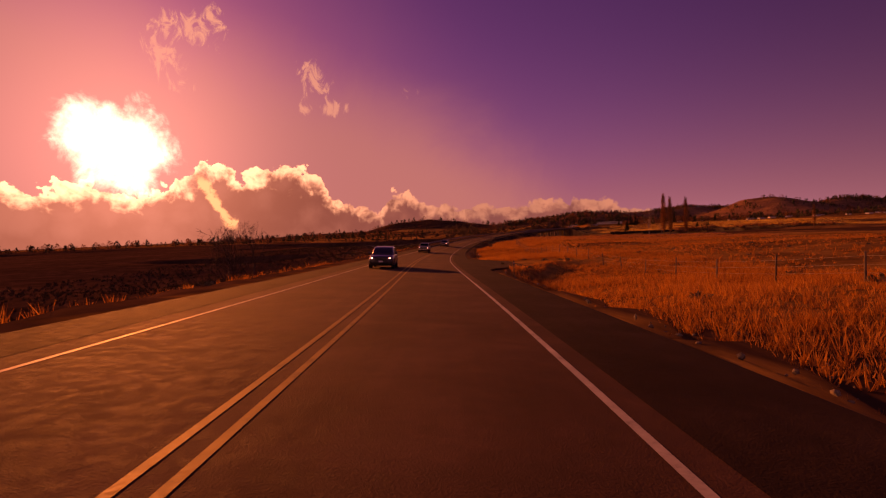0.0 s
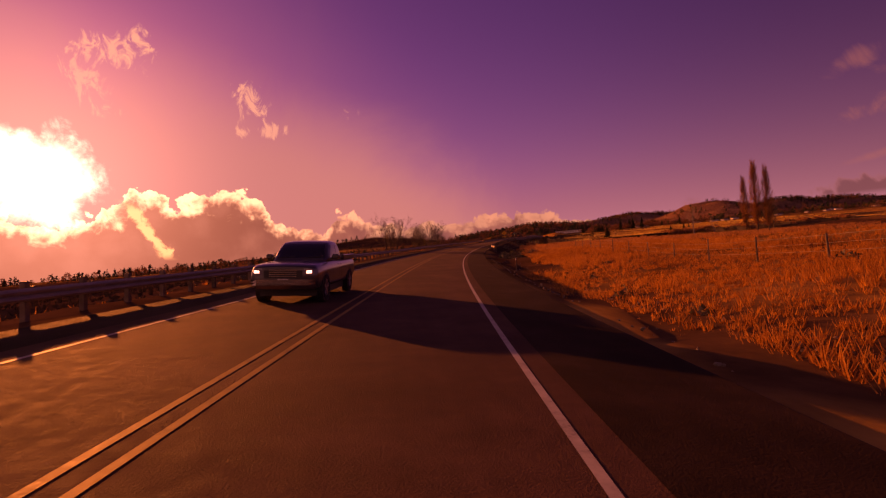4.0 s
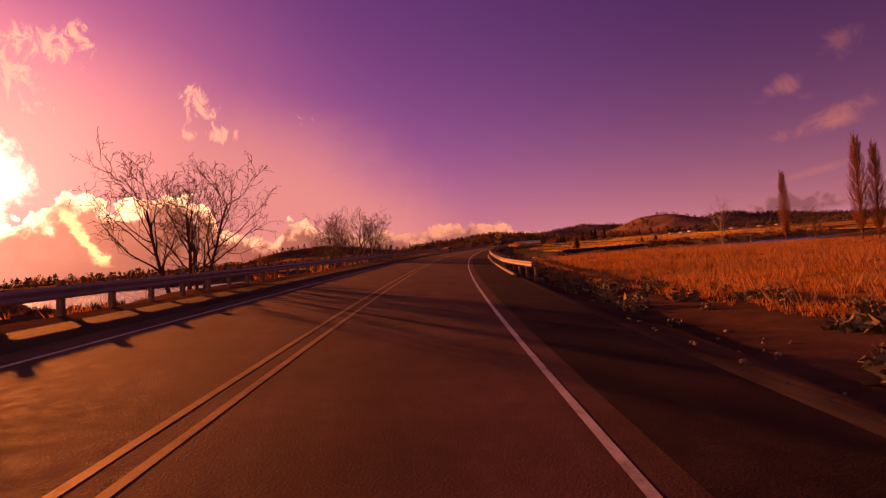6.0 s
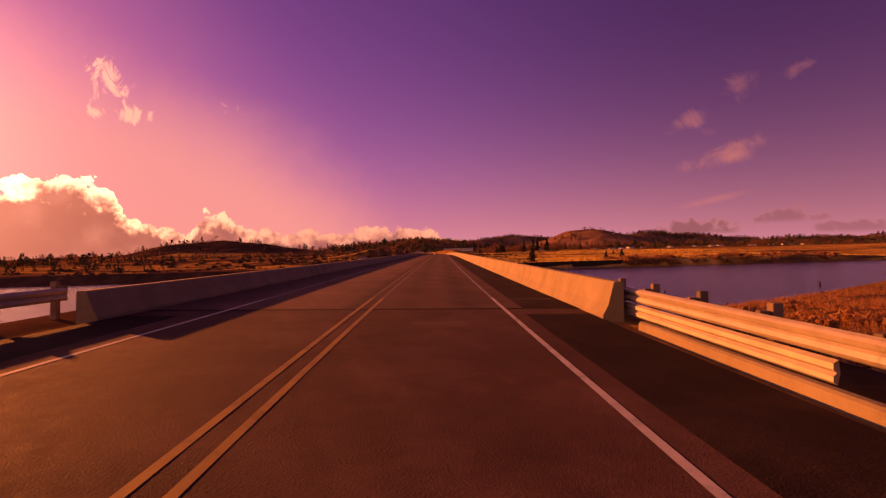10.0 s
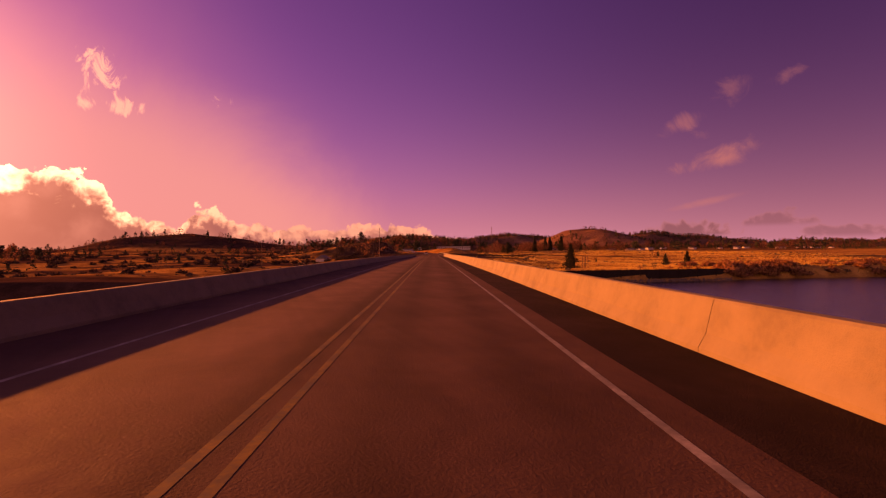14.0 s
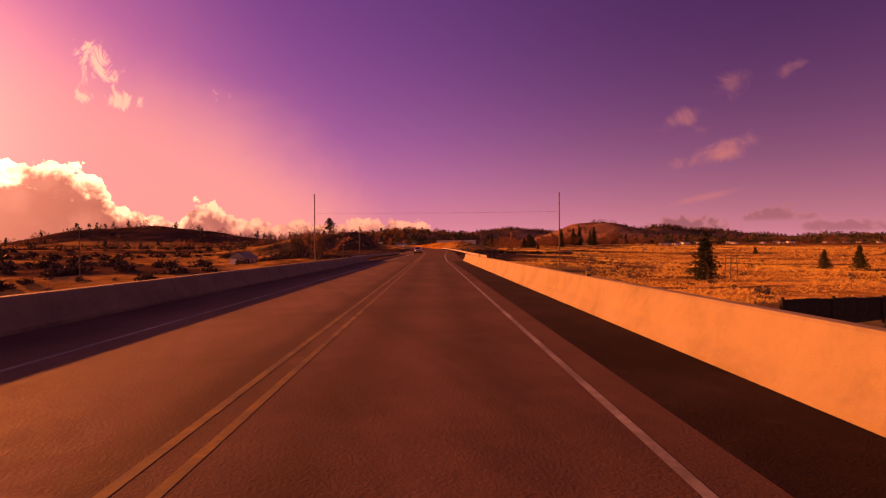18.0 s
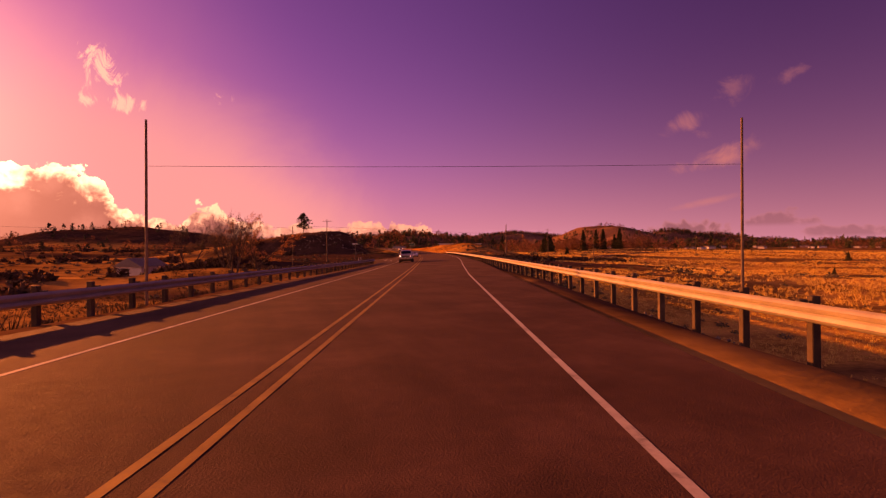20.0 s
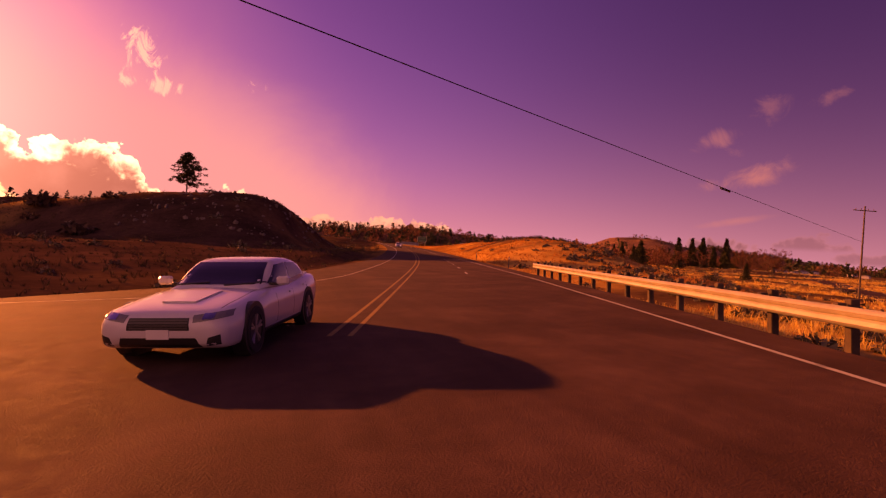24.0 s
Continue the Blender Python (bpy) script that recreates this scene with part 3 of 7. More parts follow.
def lake_inside(s, d):
    """Metres inside the lake's shore (positive: water)."""
    near = np.where(d > 0, np.interp(d, [0, 20, 46, 54, 89, 145, 281, 700], [362, 386, 409, 417, 438, 478, 606, 900]), np.where(d > -60, 262.0, 262 - 0.8 * (d + 60)))
    near = np.where((d > -18) & (d <= 0), 352 + d * 5.0, near)
    far = np.where(d > 0, np.interp(d, [0, 46, 60, 126, 140, 300, 800], [626, 640, 645, 652, 662, 676, 640]), np.interp(-d, [0, 40, 120, 300, 800], [622, 612, 596, 570, 520]))
    edge_r = 700 - d
    lake = np.minimum(np.minimum(s - near, far - s), np.minimum(edge_r, d + 900))
    ponds = [6 * (1 - ((s - ps) / pa) ** 2 - ((d - pd) / pb) ** 2) for ps, pd, pa, pb in ((236, -64, 6, 24), (205, -112, 7, 30), (330, -205, 12, 30))]
    return np.maximum(lake, np.maximum.reduce(ponds))


def height(x, y):
    s, d, zr = to_road(x, y)
    w, z = 0, 0
    for cx, cy, cz in _ctrl:
        k = 1.0 / (((x - cx) ** 2 + (y - cy) ** 2) + 60.0) ** 1.6
        w, z = w + k, z + k * cz
    land = z / w
    far = np.clip((np.hypot(x - 150, y - 500) - 500) / 900, 0, 1)
    land = land * (1 - far) + far * np.where(y > 700, -4.0, -13.6)
    land = land + fbm(x, y, 34, 3) * 1.2 + fbm(x, y, 7, 9, 3) * 0.35
    for hx, hy, hh, sx, sy in HILLS:
        land = land + hh * np.exp(-((x - hx) / sx) ** 2 - ((y - hy) / sy) ** 2) * (1 + 0.5 * fbm(x, y, 160, 21))
    hill = np.clip((land - 4) / 20, 0, 1) * (y > 1300)
    land = land + hill * (16 * fbm(x, y, 120, 45) + 8 * fbm(x, y, 45, 47))
    # the knoll and the cut bank past the junction
    ks, kd = s - 892, d + 44
    cut = np.clip((-d - 19 + 6 * fbm(x, y, 14, 5)) / 15, 0, 1)
    face = np.clip((s - 838 - 0.35 * np.maximum(-d - 40, 0) + 8 * fbm(x, y, 16, 6)) / 20, 0, 1)
    knoll = 9.8 * np.exp(-np.maximum(np.abs(ks) - 16, 0) ** 2 / 26 ** 2) * np.where(kd > 0, 1, np.exp(-(kd / 55) ** 2)) * (cut * cut * (3 - 2 * cut)) * (face * face * (3 - 2 * face))
    land = land + knoll * (1 + 0.35 * fbm(x, y, 9, 5))
    land = land + 4.5 * np.exp(-((s - 885) / 78) ** 2 - ((d - 23) / 11.3) ** 2) + 1.7 * np.exp(-((s - 996) / 70) ** 2 - ((d - 25) / 25) ** 2)
    inside = lake_inside(s, d)
    shore = np.clip((-inside) / np.where((d > 6) & (s < 640), 70.0, 7.0), 0, 1)
    front = (d > 50) & (d < 127) & (s < 648.6 + 9 * (d - 50) / 77) & (s > 600)
    shore = np.where(front, 0.12 * shore, shore)
    land = np.where(inside > 0, WATER_Z - np.minimum(inside * 0.25, 3.0) - 0.05, np.minimum(land, WATER_Z + 0.15 + (land - WATER_Z) * shore ** 0.7))
    # banks of the road
    apron = np.clip(1 - np.abs(s - 757) / 29.0, 0, 1)
    half_l = 8.6 + 34 * (apron > 0) * apron ** 0.4
    half_r = np.where(s < 240, 7.0, 8.2) + np.interp(s, [34, 38, 52, 55, 58.5, 61, 68], [0, 0.6, 8.0, 12.0, 12.0, 4.5, 0])
    out = np.where(d > 0, d - half_r, -d - half_l)
    on_bridge = (s > BRIDGE0 + 14) & (s < BRIDGE1 - 6)
    verge = zr - 0.10
    run = np.clip(out, 0, None)
    bank_z = np.where(land < verge, np.maximum(land, verge - 0.12 - run / 1.9), np.minimum(land, verge - 0.12 + np.maximum(run - 1.0, 0) / 2.2))
    z = np.where(out <= 0, verge, bank_z)
    z = np.where(on_bridge & (np.abs(d) < 25), land, z)
    ends = (s < -62) | (s > 1084)
    return np.where(ends, land, z)


ROT = radians(-17.0)
_cr, _sr = math.cos(ROT), math.sin(ROT)


def spaced(parts):
    v = [np.arange(a, b, st) for a, b, st in parts]
    return np.concatenate(v + [np.array([parts[-1][1]])])


gu = spaced([(-1500, -300, 150), (-300, -60, 20), (-60, 1000, 2.5), (1000, 1300, 10), (1300, 3100, 24), (3100, 4600, 200)])
gv = spaced([(-3600, -700, 100), (-700, -160, 20), (-160, -70, 5), (-70, 90, 1.6), (90, 200, 5), (200, 700, 16), (700, 2600, 34), (2600, 4400, 150)])
GU, GV = np.meshgrid(gu, gv, indexing="ij")
GX, GY = GV * _cr - GU * _sr, GU * _cr + GV * _sr
GZ = height(GX.ravel(), GY.ravel())
nv = len(gv)
ii = (np.arange(len(gu) - 1)[:, None] * nv + np.arange(nv - 1)[None, :])
ground = soup("ground", np.stack([GX.ravel(), GY.ravel(), GZ], -1), np.stack([ii, ii + 1, ii + nv + 1, ii + nv], -1).reshape(-1, 4), GROUND, True)
GZ2 = GZ.reshape(GU.shape)


def sheet_z(x, y):
    """Height of the ground sheet, between its own grid points."""
    u, v = y * _cr - x * _sr, x * _cr + y * _sr
    i, j = np.clip(np.searchsorted(gu, u) - 1, 0, len(gu) - 2), np.clip(np.searchsorted(gv, v) - 1, 0, len(gv) - 2)
    a, b = np.clip((u - gu[i]) / (gu[i + 1] - gu[i]), 0, 1), np.clip((v - gv[j]) / (gv[j + 1] - gv[j]), 0, 1)
    return (GZ2[i, j] * (1 - b) + GZ2[i, j + 1] * b) * (1 - a) + (GZ2[i + 1, j] * (1 - b) + GZ2[i + 1, j + 1] * b) * a


gs, gd, _ = to_road(GX.ravel(), GY.ravel())
gx, gy = GX.ravel(), GY.ravel()
ramp01 = lambda v, a, b: np.clip((v - a) / (b - a), 0, 1)
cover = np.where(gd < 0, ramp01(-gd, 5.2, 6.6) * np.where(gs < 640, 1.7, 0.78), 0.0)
cover = np.where((gd > 6.5) & (gd < 11) & (gs < 830), 0.75, cover)
cover = np.where((gd >= 11) & (gs < 420), 0.5, cover)
cover = np.where((gd > 6.5) & (gd < 14) & (gs > 170) & (gs < 345), 1.0, cover)
cover = np.where((gd > 7) & (gs > 285) & (gs < 480), 0.95, cover)
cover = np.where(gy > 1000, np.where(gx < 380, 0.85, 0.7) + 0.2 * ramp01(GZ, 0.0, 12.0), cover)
# dark soil left of the road; also paints shade onto the knoll's cut face
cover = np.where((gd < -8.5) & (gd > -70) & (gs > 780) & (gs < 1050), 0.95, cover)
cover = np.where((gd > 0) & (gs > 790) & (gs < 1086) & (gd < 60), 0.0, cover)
cover = np.where((gd > 11) & (gs > 640) & (gs < 1086) & (gy < 1000), 0.85 * ramp01(streaks(gx, gy), 0.02, 0.2), cover)
cover = np.where((gd < -9) & (gs > 652) & (gy < 1450) & ~((gd > -70) & (gs > 780) & (gs < 1050)), 0.12 + 0.85 * ramp01(streaks(gx, gy), -0.10, 0.10), cover)
cover = np.where((gd > 7) & (gd < 15) & (gs > 640) & (gs < 800), 0.9, cover)
cover = np.clip(cover + (cover > 0.02) * 1.1 * (fbm(gx, gy, 22, 81) + 0.6 * fbm(gx, gy, 90, 83)), 0, 1)
# how far the haze-tinted hill colour replaces the ground's own
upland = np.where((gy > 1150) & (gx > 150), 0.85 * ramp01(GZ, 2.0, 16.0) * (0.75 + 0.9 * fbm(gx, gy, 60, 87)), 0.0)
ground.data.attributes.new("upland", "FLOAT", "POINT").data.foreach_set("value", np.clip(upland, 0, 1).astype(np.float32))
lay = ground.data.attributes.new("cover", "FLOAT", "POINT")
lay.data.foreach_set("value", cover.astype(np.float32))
tagged(ground, "golden dry grassland sloping down to the lake shore", "ground", kind="structure")

WATER = bpy.data.materials.new("lake_water")
WATER.use_nodes = True
_n = Nodes(WATER.node_tree)
_b = WATER.node_tree.nodes["Principled BSDF"]
_b.inputs["Base Color"].default_value, _b.inputs["Roughness"].default_value = (0.020, 0.016, 0.017, 1), 0.16
_co = WATER.node_tree.nodes.new("ShaderNodeTexCoord").outputs["Object"]
_bp = _n.add("Bump", ins={"Strength": 0.6, "Distance": 0.4, "Height": _n.noise(0.9, 4, 0.6, _co)})
WATER.node_tree.links.new(_bp.outputs[0], _b.inputs["Normal"])
water = soup("water", [(-3300, -1300, WATER_Z), (2600, -1300, WATER_Z), (2600, 1100, WATER_Z), (-3300, 1100, WATER_Z)], [(0, 1, 2, 3)], WATER)
tagged(water, "dark rippled lake water reflecting the purple sky", "water", kind="structure")

# ---- the road, its markings and the bridge ----
right_edge = lambda s: float(np.interp(s, [-64, 37, 52, 55, 58, 61, 66, 300, 330, 640, 700, 790, 860, 900], [6.0, 6.1, 13.8, 18.0, 18.0, 10.0, 6.1, 6.1, 5.7, 5.7, 7.8, 8.2, 7.4, 6.5]))
left_edge = lambda s: -float(np.interp(s, [-64, 320, 335, 630, 650, 722, 730, 737, 744, 750, 776, 782, 790, 830, 900], [6.0, 6.0, 5.7, 5.7, 6.4, 7.1, 8.6, 13, 22, 40, 40, 14, 8.5, 6.5, 6.0]))
tagged(strip("road", -64, BRIDGE0, left_edge, right_edge, 0.0, ASPHALT, thick=0.25), "dark asphalt highway with paved shoulders", "road", kind="structure")
tagged(strip("road", BRIDGE1, 1086, left_edge, right_edge, 0.0, ASPHALT, thick=0.25), "dark asphalt highway widening at a side road", "road", kind="structure")
tagged(strip("bridge_deck", BRIDGE0, BRIDGE1, -6.1, 6.1, 0.0, DECK, thick=0.6), "worn concrete bridge deck with dark wheel tracks", "bridge deck", kind="structure")
# the deck's worn surface: a tarred seam along the centre, a greyer lane and wheel tracks; darker along the left edge
DS, DD = np.arange(BRIDGE0 + 0.2, BRIDGE1, 3.0), np.linspace(-5.74, 4.25, 60)
wear_v = []
for s in DS:
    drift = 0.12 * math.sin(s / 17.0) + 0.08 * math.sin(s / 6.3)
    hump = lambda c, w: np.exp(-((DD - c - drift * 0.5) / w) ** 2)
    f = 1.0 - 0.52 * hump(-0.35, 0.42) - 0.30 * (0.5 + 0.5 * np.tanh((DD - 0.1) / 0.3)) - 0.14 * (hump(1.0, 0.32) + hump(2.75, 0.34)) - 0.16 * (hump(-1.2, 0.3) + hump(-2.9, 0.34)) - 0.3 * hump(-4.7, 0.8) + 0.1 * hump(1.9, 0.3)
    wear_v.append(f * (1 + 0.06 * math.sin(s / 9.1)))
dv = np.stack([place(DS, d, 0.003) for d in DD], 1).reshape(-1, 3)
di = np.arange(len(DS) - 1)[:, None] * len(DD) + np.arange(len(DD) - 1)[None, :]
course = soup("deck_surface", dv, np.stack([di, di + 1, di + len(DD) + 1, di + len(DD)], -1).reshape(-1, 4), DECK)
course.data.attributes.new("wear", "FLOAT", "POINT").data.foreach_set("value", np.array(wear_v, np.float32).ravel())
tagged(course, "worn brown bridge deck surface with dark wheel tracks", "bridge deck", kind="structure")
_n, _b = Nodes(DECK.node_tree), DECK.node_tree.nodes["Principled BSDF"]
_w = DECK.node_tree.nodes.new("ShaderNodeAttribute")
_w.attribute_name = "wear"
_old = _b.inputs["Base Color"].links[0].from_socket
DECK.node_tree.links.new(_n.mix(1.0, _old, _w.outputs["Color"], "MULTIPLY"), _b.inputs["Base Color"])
wide_r = lambda s: float(np.interp(s, [0, 640, 672, 690, 717, 735, 795, 830, 870], [3.72, 3.72, 4.3, 5.0, 6.4, 6.9, 7.1, 6.4, 3.9]))
MARKS = [("white_line", -64, 748, lambda s: -3.62 - 0.101 * max(0.0, s - 724) ** 1.5, WHITE_LINE), ("white_line", 785, 1086, lambda s: -3.7 - 2.2 * max(0.0, (799 - s) / 14) ** 1.5, WHITE_LINE), ("white_line", -64, 1086, wide_r, WHITE_LINE),
         ("yellow_line", -64, 754, lambda s: -0.17, YELLOW_LINE), ("yellow_line", -64, 754, lambda s: 0.17, YELLOW_LINE),
         ("yellow_line", 777, 1086, lambda s: -0.19, YELLOW_LINE), ("yellow_line", 777, 1086, lambda s: 0.19, YELLOW_LINE)]
for nm, a, b, fn, mt in MARKS:
    faint = WORN_WHITE if nm[0] == "w" else WORN_YELLOW
    for q0, q1, paint in ((a, min(b, BRIDGE0 + 3), mt), (BRIDGE0 + 3, BRIDGE1, faint), (max(a, BRIDGE1), b, mt)):
        if q1 > max(q0, a) + 1 and b > q0:
            tagged(strip(nm, q0, min(q1, b), lambda s: fn(s) - 0.05, lambda s: fn(s) + 0.05, 0.006, paint),
                   "worn white painted edge line" if nm[0] == "w" else "worn yellow painted centre line", "road marking", "road markings", "structure")
for q0, q1, d0_, d1_ in ((-64, BRIDGE0 - 1.0, 4.1, lambda s: right_edge(s) - 0.02), (BRIDGE0, BRIDGE1, 4.25, 5.74), (-64, BRIDGE0 - 1.0, lambda s: left_edge(s) + 0.02, -4.3)):
    tagged(strip("road_shoulder", q0, q1, d0_, d1_, 0.004, SHOULDER), "darker grimy asphalt along the road's edge", "road shoulder", kind="structure")
SEAM = plain("joint_rubber", (0.012, 0.012, 0.012), 0.9)
for s in (BRIDGE0 + 2.5, 430.0, 528.0, BRIDGE1 - 2.0):
    tagged(strip("expansion_joint", s, s + 0.16, -6.0, 6.0, 0.005, SEAM, step=0.16), "dark rubber expansion joint across the bridge deck", "expansion joint", "expansion joints", "structure")

# parapets: lengths of sloped concrete barrier with open joints
for side in (1, -1):
    base, tall = 5.75, 0.84 if side > 0 else 0.68
    prof = [(side * d, h) for d, h in ((base, -0.5), (base, 0.08), (base + 0.12, 0.30), (base + 0.24, tall - 0.04), (base + 0.27, tall), (base + 0.45, tall), (base + 0.47, tall - 0.04), (base + 0.5, -0.5))]
    par = thing("bridge_parapet", "long pale concrete bridge parapet with narrow open joints", "parapet", "bridge parapets", kind="structure")
    cuts = np.arange(BRIDGE0 - 1.8, BRIDGE1 + 3.1, 11.3)
    for a, b in zip(cuts[:-1], cuts[1:]):
        seg = profile_run("parapet_panel", np.linspace(a + 0.007, b - 0.007, 7), prof, CONCRETE)
        seg.parent = par
# piers and girders under the deck
for s in np.arange(BRIDGE0 + 30, BRIDGE1 - 10, 34.0):
    m = road_pose(s, 0)
    pier = thing("bridge_pier", "round concrete bridge pier standing in the lake", "bridge pier", "bridge piers", at=m)
    for x in (-3.2, 3.2):
        part("column", tube(bmesh.new(), (x, 0, -2.0), (x, 0, -16.0), 0.6, n=14), CONCRETE, pier)
    part("cap", boxed(-5.4, 5.4, -0.7, 0.7, -2.0, -1.2, 0.08), CONCRETE, pier)
tagged(strip("girder", BRIDGE0, BRIDGE1, -4.6, 4.6, -0.62, CONCRETE, thick=0.6), "concrete box girder under the bridge deck", "girder", kind="structure")


# ---- guard rails ----
def guard_rail(s0, s1, d, label, curb=False, flare=0.0, post_h=0.83, post_d=0.27, wood=TIMBER):
    side = 1 if d > 0 else -1
    off = (lambda s: d + side * flare * max(0.0, 1 - (s - s0) / 12.0) ** 2) if flare else (lambda s: d)
    rail = thing("guard_rail", label, "guard rail", "guard rails")
    beam = [(0.0, 0.37), (-0.05, 0.40), (-0.085, 0.44), (-0.05, 0.50), (-0.01, 0.53), (-0.05, 0.56), (-0.085, 0.62), (-0.05, 0.66), (0.0, 0.69), (0.012, 0.66), (-0.035, 0.62), (0.012, 0.53), (-0.035, 0.44), (0.012, 0.40)]
    step = 3.81
    n = int((s1 - s0) / step)
    for k in range(n):
        a, b = s0 + k * step, s0 + (k + 1) * step + 0.05
        S = np.linspace(a, b, 3)
        rows = [np.concatenate([place(s, off(s) + side * x, z) for s in S]) for x, z in beam]
        kk = len(beam)
        V = np.stack(rows, 1).reshape(-1, 3)
        i = np.arange(2)[:, None] * kk
        c = np.arange(kk)[None, :]
        c2 = (c + 1) % kk
        F = np.stack([i + c, i + c2, i + kk + c2, i + kk + c], -1).reshape(-1, 4)
        if k % 2:
            V = V + road_at(a)[2][0] * 0.004 * -side
        ob = soup("beam", V, F, GALV)
        ob.parent = rail
    pm = boxed(-0.075, 0.075, -0.075, 0.075, -0.5, post_h, 0.012)
    me = bpy.data.meshes.new("post")
    pm.to_mesh(me)
    pm.free()
    me.materials.append(wood)
    bm2 = boxed(-0.075, 0.075, -0.06, 0.06, 0.36, 0.72, 0.01)
    me2 = bpy.data.meshes.new("spacer_block")
    bm2.to_mesh(me2)
    bm2.free()
    me2.materials.append(wood)
    for k in range(2 * n + 1):
        s = s0 + 0.1 + k * 1.905
        for nm, mesh, x in (("post", me, post_d), ("spacer_block", me2, 0.09)):
            o = new(nm, mesh)
            o.parent = rail
            o.matrix_basis = road_pose(s, off(s) + side * x)
    return rail


run = thing("transition_rail", "doubled galvanised rail where the guard rail meets the parapet", "guard rail", "guard rails")
for a0 in np.arange(325.4, 332, 3.81):
    S = np.linspace(a0, a0 + 3.8, 3)
    ob = profile_run("beam", S, [(6.40, 0.06), (6.35, 0.10), (6.35, 0.16), (6.39, 0.20), (6.35, 0.24), (6.35, 0.31), (6.41, 0.35), (6.43, 0.2)], GALV)
    ob.parent = run
guard_rail(222, BRIDGE0 + 1, 6.45, "galvanised guard rail on timber posts beside an asphalt curb", flare=1.0)
guard_rail(134, BRIDGE0 + 1, -7.2, "galvanised guard rail on dark timber posts above the marsh")
guard_rail(BRIDGE1 - 1, 801, 8.3, "galvanised guard rail on dark timber posts, ending before a cut bank", post_h=0.78, post_d=0.3, wood=DARK_TIMBER)
guard_rail(BRIDGE1 - 1, 724, -7.4, "galvanised guard rail on dark timber posts before the junction", wood=DARK_TIMBER)
curb = profile_run("curb", np.arange(220, BRIDGE0 - 2, 2.0), [(6.06, -0.1), (6.07, 0.07), (6.11, 0.10), (6.22, 0.10), (6.26, -0.1)], CONCRETE)
tagged(curb, "low pale asphalt curb under the guard rail", "curb", kind="structure")


# ---- plants ----
def ground_z(x, y):
    return float(sheet_z(np.array([x], float), np.array([y], float))[0])


def at_road(s, d):
    """A place beside the road, on the ground."""
    p = place(s, d)[0]
    return p[0], p[1], ground_z(p[0], p[1])


class Twigs:
    """Collects tapering branches as one mesh."""

    def __init__(self):
        self.V, self.F, self.n = [], [], 0

    def limb(self, p, q, r0, r1, k):
        d = q - p
        d = d / (np.linalg.norm(d) + 1e-9)
        a = np.cross(d, (0.3, 0.9, 0.2))
        a /= np.linalg.norm(a) + 1e-9
        b = np.cross(d, a)
        th = np.arange(k) * 2 * math.pi / k
        ring = np.cos(th)[:, None] * a + np.sin(th)[:, None] * b
        self.V += [p + ring * r0, q + ring * r1]
        i = np.arange(k)
        j = (i + 1) % k
        self.F.append(np.stack([i, j, j + k, i + k], -1) + self.n)
        self.n += 2 * k

    def make(self, name, mat, parent):
        ob = soup(name, np.concatenate(self.V), np.concatenate(self.F), mat, True)
        ob.parent = parent
        return ob


def bare_tree(name, label, tall, seed, stems=3, mat=None, group="bare trees", wide=0.5, fine_r=0.0105):
    """A leafless tree of arching stems that fork into ever finer twigs. Built at the origin."""
    rng = np.random.default_rng(seed)
    mat = mat or BARK
    t = thing(name, label, "tree", group)
    wood, fine = Twigs(), Twigs()
    segs = (8, 6, 5, 3, 2)
    wander = (0.10, 0.17, 0.24, 0.30, 0.36)

    def grow(p, d, length, r, level):
        n = segs[level]
        turn = rng.uniform(0, 6.28)
        for k in range(n):
            d = d + rng.normal(0, wander[level], 3) + np.array([0, 0, 0.10 if level < 3 else 0.03])
            d /= np.linalg.norm(d)
            q = p + d * length / n
            r2 = max(r * (0.85 if level else 0.87), fine_r)
            (wood if level < 2 else fine).limb(p, q, r, r2, (8, 5, 4, 3, 3)[level])
            p, r = q, r2
            if level < 4 and (k > 0 if level else k > 1):
                for _ in range(2 if (level == 0 and k > 2) else 1):
                    turn += 2.4 + rng.normal(0, 0.4)
                    a = np.cross(d, (math.cos(turn), math.sin(turn), 0.15))
                    a /= np.linalg.norm(a) + 1e-9
                    lean = rng.uniform(0.55, 1.05)
                    d2 = d + a * lean
                    d2 /= np.linalg.norm(d2)
                    grow(p, d2, length * rng.uniform(0.36, 0.6) * (1.15 - 0.45 * k / n), max(r * rng.uniform(0.5, 0.68), fine_r), level + 1)

    for k in range(stems):
        a = 2 * math.pi * k / stems + rng.uniform(-0.5, 0.5)
        out = np.array([math.cos(a), math.sin(a), 0])
        lean = out * (wide * rng.uniform(0.6, 1.2) if stems > 1 else 0.08) + np.array([0, 0, 1.0])
        grow(out * 0.13 * (stems > 1) + [0, 0, -0.5], lean / np.linalg.norm(lean), 0.70 * tall * rng.uniform(0.8, 1.0), tall * (0.011 if stems > 1 else 0.016) + 0.05, 0)
    wood.make("trunk", mat, t)
    fine.make("crown", mat, t)
    return t


